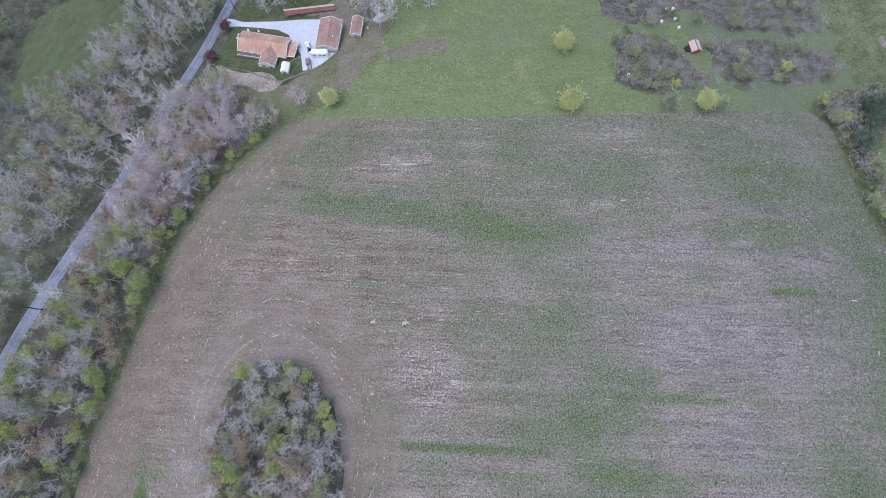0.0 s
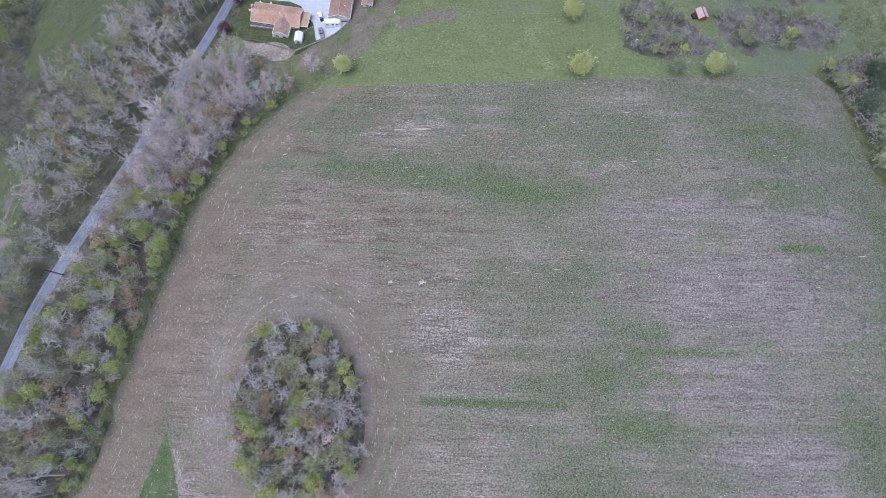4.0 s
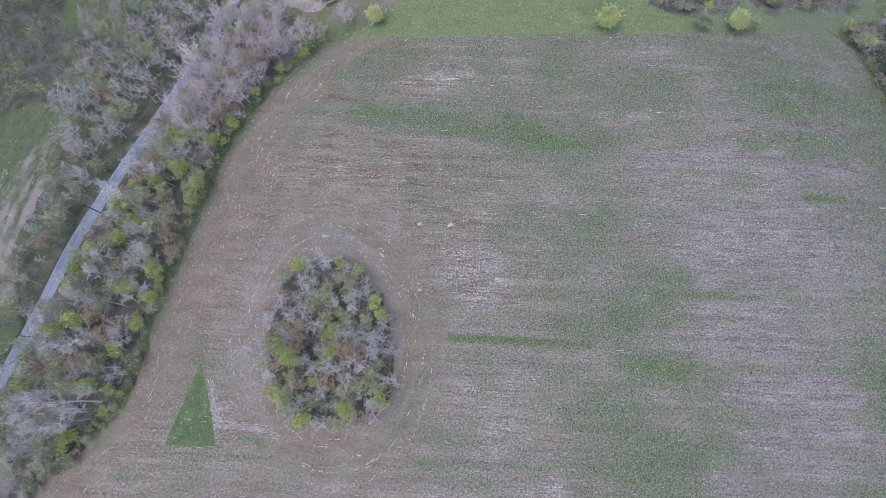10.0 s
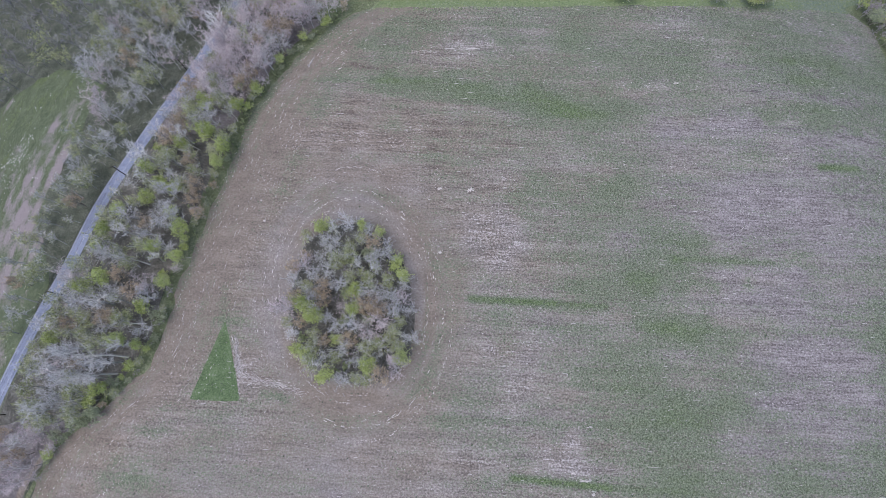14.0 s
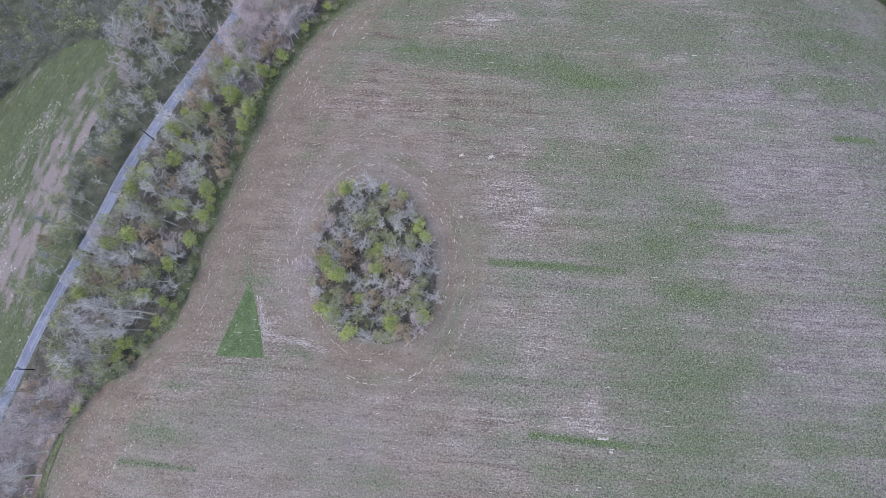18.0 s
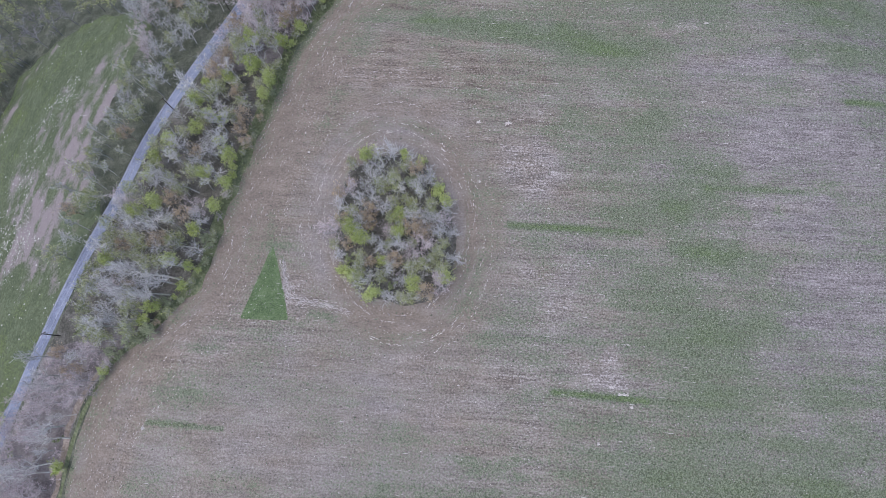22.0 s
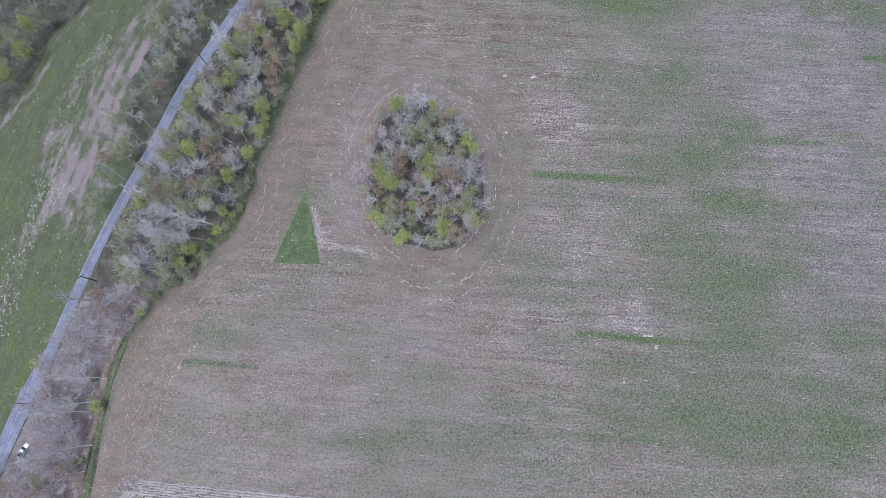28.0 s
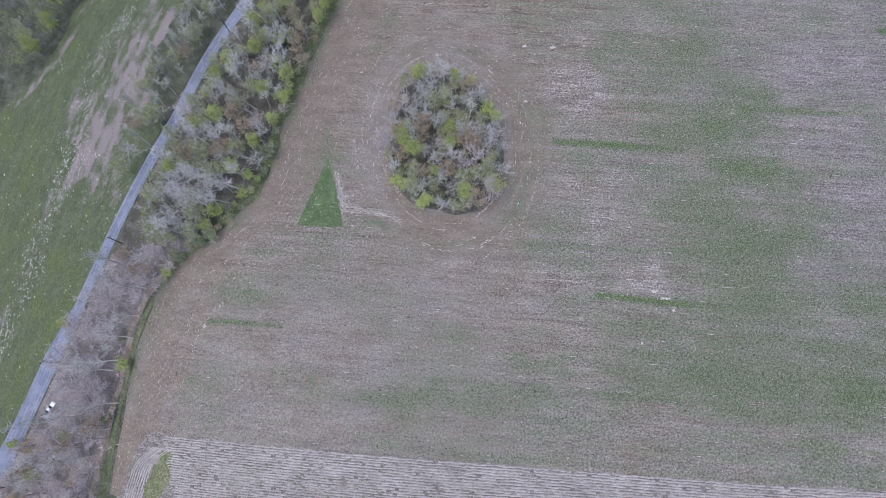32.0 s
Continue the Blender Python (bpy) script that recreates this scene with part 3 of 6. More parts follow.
def field_straw(x, y):
    v = -0.1 + 0.36 * (1 - field_calm(x, y)) * (streaks(x, y, 5, 11.0, 1.1) - 0.5) + 0.2 * (lattice(6, 14.0)(x, y) - 0.5) - 0.12 * np.clip((x - 50) / 60, 0, 1) - 0.08 * np.clip((-15 - x) / 25, 0, 1) * np.clip((-48 - y) / 12, 0, 1)
    for a, b, c, d, e in BARE:
        v = v + 0.7 * e * spot(x, y, a, b, c, d)
    h, g = headland(x, y), grove_way(x, y)
    passes = (np.sin(h * 1.9) * np.exp(-(h / 26) ** 2) + np.sin(g * 34) * np.exp(-((g - 1.25) / 0.3) ** 2)) * lattice(31, 7.0)(x, y)
    return v + 0.25 * passes + 1.0 * curves(x, y, 65, 12.0, 1.4) - 0.34 * np.exp(-((g - 1.25) / 0.2) ** 2) - 0.3 * np.exp(-(h / 22) ** 2)


def field_calm(x, y):
    """Where the plough turned and the straight rows fade."""
    south_west = 0.5 * np.clip((-25 - x) / 40, 0, 1) * np.clip((-45 - y) / 18, 0, 1)
    return np.clip(np.maximum(np.maximum(1.3 - headland(x, y) / 26, 2.2 - grove_way(x, y) * 1.05), south_west), 0, 0.9)


FIELD_AMOUNTS = {"weed": field_weed, "straw": field_straw, "calm": field_calm, "ash": field_ash}
structure("field", drape("field", FIELD, M_FIELD, 1.0, 0.06, 0.7, FIELD_AMOUNTS), "worked crop field of pinkish soil with weedy green patches", "field")


def stubble_weed(x, y):
    return -0.15 + 0.4 * (lattice(14, 9.0)(x, y) - 0.5)


stubble_field = structure("stubble_field", drape("stubble_field", STUBBLE, M_STUBBLE, 1.5, 0.03, 0.3, {"weed": stubble_weed, "straw": lambda x, y: 0 * x}), "pale harvested stubble field in straight rows", "field")

ROAD = [(-62, 225), (-74.9, 183), (-83, 159), (-91, 141), (-109, 106), (-125, 80.5), (-139.5, 59.8), (-156, 35), (-168, 12), (-179, -5.5), (-189, -22), (-201, -43), (-215, -67), (-232, -92.5), (-249, -116), (-275, -150), (-300, -180)]


def smooth_line(pts, step=2.0):
    p = np.array([pts[0]] + pts + [pts[-1]], float)
    out = []
    for k in range(1, len(p) - 2):
        n = max(2, int(np.linalg.norm(p[k + 1] - p[k]) / step))
        for t in np.linspace(0, 1, n, endpoint=False):
            out.append(0.5 * (2 * p[k] + (p[k + 1] - p[k - 1]) * t + (2 * p[k - 1] - 5 * p[k] + 4 * p[k + 1] - p[k + 2]) * t ** 2 + (3 * p[k] - p[k - 1] - 3 * p[k + 1] + p[k + 2]) * t ** 3))
    return np.array(out + [p[-1]])


def ribbon(name, line, offsets, heights, mat, ragged=0.0):
    """A strip along a line, with a cross-section of offsets (to the right) and heights over the ground."""
    d = np.gradient(line, axis=0)
    d /= np.linalg.norm(d, axis=1)[:, None]
    right = np.stack([d[:, 1], -d[:, 0]], 1)
    v = []
    for p, r in zip(line, right):
        base = gz(*p)
        for k, (o, h) in enumerate(zip(offsets, heights)):
            o = o + ragged * 2 * (float(lattice(97 + 2 * (k > len(offsets) // 2), 5.0)(p[0], p[1])) - 0.5)
            v.append((p[0] + o * r[0], p[1] + o * r[1], base + h))
    return mesh(name, v, grid_faces(len(offsets), len(line)).tolist(), mat)


road_line = smooth_line(ROAD)
structure("road", ribbon("road", road_line, [-3.5, -3.0, -1.5, 0, 1.2, 2.4, 2.9], [-0.2, 0.2, 0.24, 0.27, 0.24, 0.2, -0.2], M_ROAD), "narrow grey asphalt country road between trees", "road")

# ---- grass, dirt and cover laid on the ground ----
MEADOW = [(-330, 30), (-268, 41), (-242, 62), (-232, 90), (-212, 104), (-188, 110), (-166, 104), (-160, 92), (-166, 80), (-172, 64), (-182, 45), (-183, 30), (-176, 12), (-183, -10), (-195, -30), (-211, -55), (-228, -79), (-246, -103), (-275, -142), (-310, -185), (-380, -150)]


def near_line(x, y, pts, wide, power=1.5):
    """Falls off sideways from a bent line."""
    v = 0 * np.asarray(x, float)
    for (x0, y0), (x1, y1) in zip(pts[:-1], pts[1:]):
        v = np.maximum(v, dash(x, y, x0, y0, x1, y1, wide, power))
    return v


PINK = [(-171, 74), (-178, 58), (-186, 42), (-193, 27), (-201, 12), (-208, 0)]
LUMPY = [(-200, 72), (-208, 56), (-216, 38), (-219, 20), (-222, 2), (-230, -18), (-237, -40), (-256, -70)]
TANNED = [(-212, 103), (-226, 86), (-236, 62), (-262, 42)]


def slope_streaks(x, y, seed, long_=16.0, wide=2.2):
    """Streaks that run down the meadow's slope."""
    c, q = math.cos(radians(72)), math.sin(radians(72))
    return lattice(seed, 1.0)((x * c + y * q) / long_, (-x * q + y * c) / wide) - 0.5


def meadow_litter(x, y):
    wave = 6 * (lattice(21, 9.0)(x, y) - 0.5)
    return near_line(x + wave, y, LUMPY, 6.0) + 1.6 * near_line(x, y, [(-215, 12), (-212, 2)], 4.0) + 0.9 * near_line(x, y, [(-236, -36), (-233, -44)], 4.0)


def meadow_bare(x, y):
    wave = 14 * (lattice(20, 9.0)(x, y) - 0.5) + 7 * (lattice(34, 3.5)(x, y) - 0.5)
    patchy = 0.55 + 0.7 * lattice(37, 6.0)(x, y) * (0.6 + 0.8 * lattice(38, 2.2)(x, y)) + 0.5 * slope_streaks(x, y, 45, 10.0, 1.6)
    return 1.2 * patchy * near_line(x + wave, y + wave, PINK, 19.0, 0.9) + 0.35 * patchy * near_line(x + wave, y, LUMPY, 8.0) + 0.9 * near_line(x + 0.4 * wave, y, TANNED, 2.4)


structure("meadow", drape("meadow", MEADOW, M_MEADOW, 1.5, 0.05, 1.5, {
    "weed": lambda x, y: 0.1 + 0.5 * (lattice(22, 7.0)(x, y) - 0.5) + 0.5 * slope_streaks(x, y, 43) - 1.1 * meadow_bare(x, y) - 0.15 * meadow_litter(x, y),
    "straw": lambda x, y: -0.16 + 0.5 * slope_streaks(x, y, 44, 12.0, 1.6) + 0.58 * meadow_bare(x, y) + 0.06 * meadow_litter(x, y) + 0.3 * (lattice(23, 2.5)(x, y) - 0.5) + 0.25 * (lattice(26, 12.0)(x, y) - 0.5), "calm": lambda x, y: 0.8 + 0 * x}), "rough green meadow with bare soil and pale litter", "meadow")
POCKET = [(-186, 152), (-183, 200), (-161, 212), (-128, 200), (-123, 178), (-132, 162), (-137, 149), (-168, 146)]
structure("meadow_clearing", drape("meadow_clearing", POCKET, M_MEADOW, 1.5, 0.05, 2.0, {
    "weed": lambda x, y: -0.12 + 0.9 * (lattice(24, 9.0)(x, y) - 0.5) + 0.5 * (lattice(40, 2.5)(x, y) - 0.5), "straw": lambda x, y: -0.2 + 0.7 * (lattice(25, 3.0)(x, y) - 0.5), "calm": lambda x, y: 0.9 + 0 * x}), "dull green clearing among bare trees", "meadow")
LAWN = [(-47, 108), (-42, 105), (-20, 102.5), (15, 98), (59, 92.3), (105, 88), (164, 86), (180, 96), (205, 101), (236, 108), (246, 165), (260, 235), (-12, 235), (-6, 166), (-9, 147), (-14, 134), (-24, 124), (-34, 117)]
structure("lawn", drape("lawn", LAWN, M_LAWN, 2.0, 0.03, 1.0, {"calm": lambda x, y: 0.75 + 0 * x, "weed": lambda x, y: -0.2 + 0.6 * (lattice(27, 18.0)(x, y) - 0.5) + 0.6 * np.clip((x - 75) / 70, 0, 1), "straw": lambda x, y: 0.04 + 0.4 * (lattice(28, 14.0)(x, y) - 0.5) + 0.5 * (lattice(32, 4.0)(x, y) - 0.5)}), "bright green mown grass beside the field", "grass")
SLOPE = [(-88, 136), (-81, 142.5), (-66, 136), (-52, 127), (-41, 129.5), (-36, 160), (-28, 172), (-8, 172), (-4, 160), (-5, 146), (-11, 132.5), (-21.5, 121.5), (-32, 114.5), (-42, 106), (-62, 102), (-76, 116)]
structure("rough_slope", drape("rough_slope", SLOPE, M_SLOPE, 1.5, 0.045, 2.8, {"calm": lambda x, y: 0.6 + 0 * x, "weed": lambda x, y: 0.2 + 0.9 * (lattice(29, 7.0)(x, y) - 0.5) + 0.5 * (lattice(39, 2.0)(x, y) - 0.5) + 0.3 * np.clip((118 - y) / 10, 0, 1), "straw": lambda x, y: -0.1 + 0.5 * (lattice(30, 5.0)(x, y) - 0.5)}), "rough brown slope with weeds below the yard", "ground")
YARD = [(-81, 142), (-68, 135.5), (-52, 126.5), (-42, 129), (-38, 135), (-35, 160), (-29, 172), (-35, 184), (-64, 196), (-71, 172)]
structure("yard", drape("yard", YARD, M_YARD, 1.5, 0.07, 0.6), "green house yard", "grass")
structure("dirt_patch", drape("dirt_patch", [(-81, 140.5), (-70.5, 136.3), (-57, 130), (-52.5, 125.5), (-57, 123.5), (-66.5, 127), (-74.5, 131.5), (-79.5, 136)], M_DIRT, 0.8, 0.09, 2.6), "bare tan dirt below the yard", "dirt")
structure("dirt_bank", drape("dirt_bank", [(-40, 166), (-26, 166), (-19, 161), (-16.5, 152), (-20.5, 140), (-23.5, 141), (-24, 152), (-28, 160.5), (-39, 162)], M_SLOPE, 1.0, 0.09, 1.2, {"calm": lambda x, y: 0.8 + 0 * x, "weed": lambda x, y: -0.6 + 0.5 * (lattice(33, 4.0)(x, y) - 0.5), "straw": lambda x, y: -0.4 + 0 * x}), "dark brown dug earth behind the garage", "soil")
structure("garden_bed", drape("garden_bed", [(-7.2, 137), (-6.5, 129.2), (5.3, 130.3), (18, 131.8), (18.3, 138.3), (5, 138)], M_SLOPE, 1.0, 0.09, 1.4, {"calm": lambda x, y: 0.7 + 0 * x, "weed": lambda x, y: -0.55 + 0.5 * (lattice(33, 4.0)(x, y) - 0.5) + 0.015 * (x - 5), "straw": lambda x, y: -0.05 + 0 * x}), "turned brown garden bed", "soil")
SCRUB_A = [(88, 158), (87, 143), (98, 137), (119, 137.5), (126, 148), (134, 146), (147, 134.5), (200, 135), (207, 152), (202, 185), (95, 185)]
SCRUB_B = [(87, 128.5), (84.6, 106), (97, 101.5), (127, 102.5), (122, 116), (114, 128), (99, 133)]
SCRUB_C = [(130, 125), (128, 112), (133, 103), (177, 103), (194, 110), (199, 120), (174, 127), (147, 128)]
for outline in (SCRUB_A, SCRUB_B, SCRUB_C):
    structure("scrub_floor", drape("scrub_floor", outline, M_SCRUB, 1.5, 0.08, 4.5), "brown scrub floor with dead stalks", "ground")
structure("east_verge", drape("east_verge", [(165, 90.5), (171, 80), (170.5, 60), (170, 42), (173, 24), (183, -14), (200, -14), (192, 30), (190, 55), (194, 70), (222, 76), (228, 100), (195, 101)], M_VERGE, 1.5, 0.045, 1.0), "rough grass below the shrubs along the field", "grass")
structure("east_pasture", drape("east_pasture", [(187, 56), (191, 68), (214, 75), (245, 82), (275, 40), (250, -30), (199, -18), (192, 20), (188, 34)], M_LAWN, 2.0, 0.04, 1.5, {"calm": lambda x, y: 0.8 + 0 * x, "weed": lambda x, y: 0.15 + 0.6 * (lattice(27, 9.0)(x, y) - 0.5), "straw": lambda x, y: -0.1 + 0.4 * (lattice(28, 8.0)(x, y) - 0.5)}), "pale green pasture beyond the hedge", "grass")
# darker sheet over the lawn's east end, with the shade in its colour
structure("rough_grass", drape("rough_grass", [(203, 101), (240, 108), (254, 170), (260, 232), (206, 232), (208, 150), (203, 126)], M_VERGE, 1.5, 0.06, 3.0), "dull rough grass, coloured darker as shaded, beside the scrub garden", "grass")
structure("wheat_triangle", drape("wheat_triangle", [(-108, -15.5), (-111.3, -23.6), (-115.5, -31.7), (-120.5, -41.9), (-112, -43.4), (-103.5, -44.5), (-104.2, -35.3), (-106.1, -24.3)], M_GREEN, 0.8, 0.1, 0.3), "bright green triangle of young wheat", "crop")
structure("stubble_weeds", drape("stubble_weeds", [(-176.5, -117.5), (-172.5, -119.5), (-173.5, -126), (-178, -134), (-187, -139), (-185, -130)], M_MOSS, 0.8, 0.1, 1.4), "oval green patch in the stubble", "grass")
EDGE = [(-217, -172), (-202.5, -131), (-194.5, -103.5), (-186, -77.5), (-178, -62.5), (-166, -50), (-149.5, -39.5), (-135, -23), (-126, 2), (-117, 23), (-107.5, 42), (-98, 65), (-89, 77.5), (-77, 90), (-63, 101), (-52, 107)]
edge_line = smooth_line(EDGE)
verge = ribbon("verge", edge_line, [-2.6, -1.8, 0, 1.0, 3.2], [-0.05, 0.08, 0.1, 0.1, 0.05], M_VERGE, 1.4)
for n, v in enumerate(verge.vertices):
    # the grass thins out where the trodden earth lies bare
    inner = edge_line[n // 5]
    thin = 0.68 * float(np.interp(inner[1], [-118, -104, -56, -46], [0, 1, 1, 0]))
    v.co.x += (inner[0] + 0.6 - v.co.x) * thin
    v.co.y += (inner[1] - v.co.y) * thin
structure("verge", verge, "rough green grass verge between the hedgerow and the field", "grass")
# the middle stretch carries the litter with shade in its colour
for low, high, floor_mat in ((-165, -42, M_MAUVEFALL), (-42, 60, M_SHADED_LEAFFALL), (60, 114, M_MAUVEFALL)):
    ys_ = np.linspace(low, high, 22)
    outline = [(float(np.interp(y, edge_line[:, 1], edge_line[:, 0])) - 2.0, float(y)) for y in ys_ if y < 104] + [(float(np.interp(y, road_line[::-1, 1], road_line[::-1, 0])) + 3.6, float(y)) for y in ys_[::-1]]
    structure("hedgerow_floor", drape("hedgerow_floor", outline, floor_mat, 1.8, 0.03, 0.9), "brown leaf litter under the hedgerow trees", "ground")
structure("track", ribbon("track", smooth_line([(-224, -172), (-213, -145), (-206, -128), (-201, -115), (-197, -103), (-192.6, -91), (-189.6, -82.6), (-186.4, -72), (-181.3, -62), (-174, -53.5)]), [-1.1, -0.8, 0.6, 0.9], [0.0, 0.13, 0.13, 0.0], M_TRACK, 1.0), "worn tan dirt track beside the verge", "track")
low_road = road_line[(road_line[:, 1] < -52) & (road_line[:, 1] > -165)]
lay_by = ribbon("lay_by", low_road, [2.3, 2.9, 4.6, 5.4], [0.1, 0.19, 0.17, -0.2], M_ROAD)
for n, v in enumerate(lay_by.vertices):
    k, grown = n // 4, min(1.0, n // 4 / 14)
    v.co.x += (low_road[k][0] - v.co.x) * 0.6 * (1 - grown)
    v.co.y += (low_road[k][1] - v.co.y) * 0.6 * (1 - grown)
structure("lay_by", lay_by, "paved shoulder widening the road beside the trees", "road")
structure("road_verge", ribbon("road_verge", road_line, [-6.5, -5.0, -3.2], [-0.1, 0.12, 0.1], M_VERGE, 0.9), "grassy road verge", "grass")
for shift in (-2.7, 2.1):
    structure("edge_line", ribbon("edge_line", road_line, [shift - 0.09, shift + 0.09], [0.265, 0.265], M_LINE), "faded white road edge line", "marking")
structure("centre_line", ribbon("centre_line", road_line, [-0.35, -0.2], [0.29, 0.29], M_LINE), "faded pale road centre line", "marking")


# ---- building blocks ----
def part(name, me, parent, label="", m=None):
    ob = new(name, me)
    ob.parent = parent
    if m is not None:
        ob.matrix_basis = m
    return tagged(ob, label)


def thing(name, m, label, category, group=""):
    ob = new(name)
    ob.empty_display_size = 0.3
    ob.matrix_basis = m
    return tagged(ob, label, category, group)


def on_ground(x, y, turn=0.0, size=1.0, lift=0.0):
    return Matrix.Translation((x, y, float(gz(x, y)) + lift)) @ Matrix.Rotation(radians(turn), 4, "Z") @ Matrix.Scale(size, 4)


def block(name, lo, hi, mat, bevel=0.03):
    """A box between two corners with softened edges."""
    bm = bmesh.new()
    bmesh.ops.create_cube(bm, size=1.0)
    for v in bm.verts:
        v.co = Vector([(a + b) / 2 + c * (b - a) for a, b, c in zip(lo, hi, v.co)])
    if bevel:
        bmesh.ops.bevel(bm, geom=bm.edges[:], offset=bevel, segments=1, affect="EDGES")
    me = bpy.data.meshes.new(name)
    bm.to_mesh(me)
    bm.free()
    me.materials.append(mat)
    return me


def hull(name, rings, mat, cap=True):
    """Skin over rings of equal count."""
    v, f, n = [p for r in rings for p in r], [], len(rings[0])
    for k in range(len(rings) - 1):
        for j in range(n):
            f.append((k * n + j, k * n + (j + 1) % n, (k + 1) * n + (j + 1) % n, (k + 1) * n + j))
    if cap:
        f += [tuple(range(n))[::-1], tuple((len(rings) - 1) * n + j for j in range(n))]
    return mesh(name, v, f, mat)


def ring(x, y, z, r, n=10, axis="z"):
    out = []
    for k in range(n):
        a, b = r * math.cos(k * math.tau / n), r * math.sin(k * math.tau / n)
        out.append((x + a, y + b, z) if axis == "z" else (x, y + a, z + b) if axis == "x" else (x + a, y, z + b))
    return out


def tube(name, points, radius, mat, n=6):
    pts, rings = [Vector(p) for p in points], []
    for k, p in enumerate(pts):
        d = (pts[min(k + 1, len(pts) - 1)] - pts[max(k - 1, 0)]).normalized()
        a = d.orthogonal().normalized()
        b = d.cross(a)
        r = radius[k] if isinstance(radius, (list, tuple)) else radius
        rings.append([p + r * (math.cos(j * math.tau / n) * a + math.sin(j * math.tau / n) * b) for j in range(n)])
    return hull(name, rings, mat)


# ---- trees ----
def sticks(segs, sides=3):
    """Tapered prisms for (p0, p1, r0, r1), as arrays of points and faces."""
    if not len(segs):
        return np.zeros((0, 3)), []
    p0, p1 = np.array([s[0] for s in segs]), np.array([s[1] for s in segs])
    r0, r1 = np.array([s[2] for s in segs])[:, None], np.array([s[3] for s in segs])[:, None]
    d = p1 - p0
    d /= np.linalg.norm(d, axis=1)[:, None] + 1e-9
    a = np.cross(d, np.where(np.abs(d[:, 2:3]) < 0.9, [[0, 0, 1.0]], [[1.0, 0, 0]]))
    a /= np.linalg.norm(a, axis=1)[:, None] + 1e-9
    b = np.cross(d, a)
    v, f, n = [], [], len(segs)
    for k in range(sides):
        c, s = math.cos(k * math.tau / sides), math.sin(k * math.tau / sides)
        v += [p0 + r0 * (c * a + s * b), p1 + r1 * (c * a + s * b)]
    v = np.stack(v, 1).reshape(-1, 3)
    w = 2 * sides
    for i in range(n):
        for k in range(sides):
            j = (k + 1) % sides
            f.append((i * w + 2 * k, i * w + 2 * j, i * w + 2 * j + 1, i * w + 2 * k + 1))
    return v, f


def spikes(p0, p1, r):
    d = p1 - p0
    d /= np.linalg.norm(d, axis=1)[:, None] + 1e-9
    a = np.cross(d, [[0.3, 0.5, 0.8]])
    a /= np.linalg.norm(a, axis=1)[:, None] + 1e-9
    b = np.cross(d, a)
    v = [p0 + r[:, None] * (math.cos(k * math.tau / 3) * a + math.sin(k * math.tau / 3) * b) for k in range(3)] + [p1]
    v = np.stack(v, 1).reshape(-1, 3)
    i = np.arange(len(p0))[:, None] * 4
    return v, (i + np.array([[0, 1, 3, 1, 2, 3, 2, 0, 3]])).reshape(-1, 3).tolist()


def leaves(rng, at, size):
    """Folded diamond leaf sprays at the points given."""
    n = len(at)
    a = rng.normal(size=(n, 3))
    a /= np.linalg.norm(a, axis=1)[:, None]
    b = np.cross(a, rng.normal(size=(n, 3)))
    b /= np.linalg.norm(b, axis=1)[:, None]
    s = size * rng.uniform(0.6, 1.3, (n, 1))
    v = np.stack([at - a * s, at + b * s * 0.6 + np.cross(a, b) * s * 0.2, at + a * s, at - b * s * 0.6 + np.cross(a, b) * s * 0.2], 1).reshape(-1, 3)
    i = np.arange(n)[:, None] * 4
    return v, (i + np.array([[0, 1, 2, 0, 2, 3]])).reshape(-1, 3).tolist()


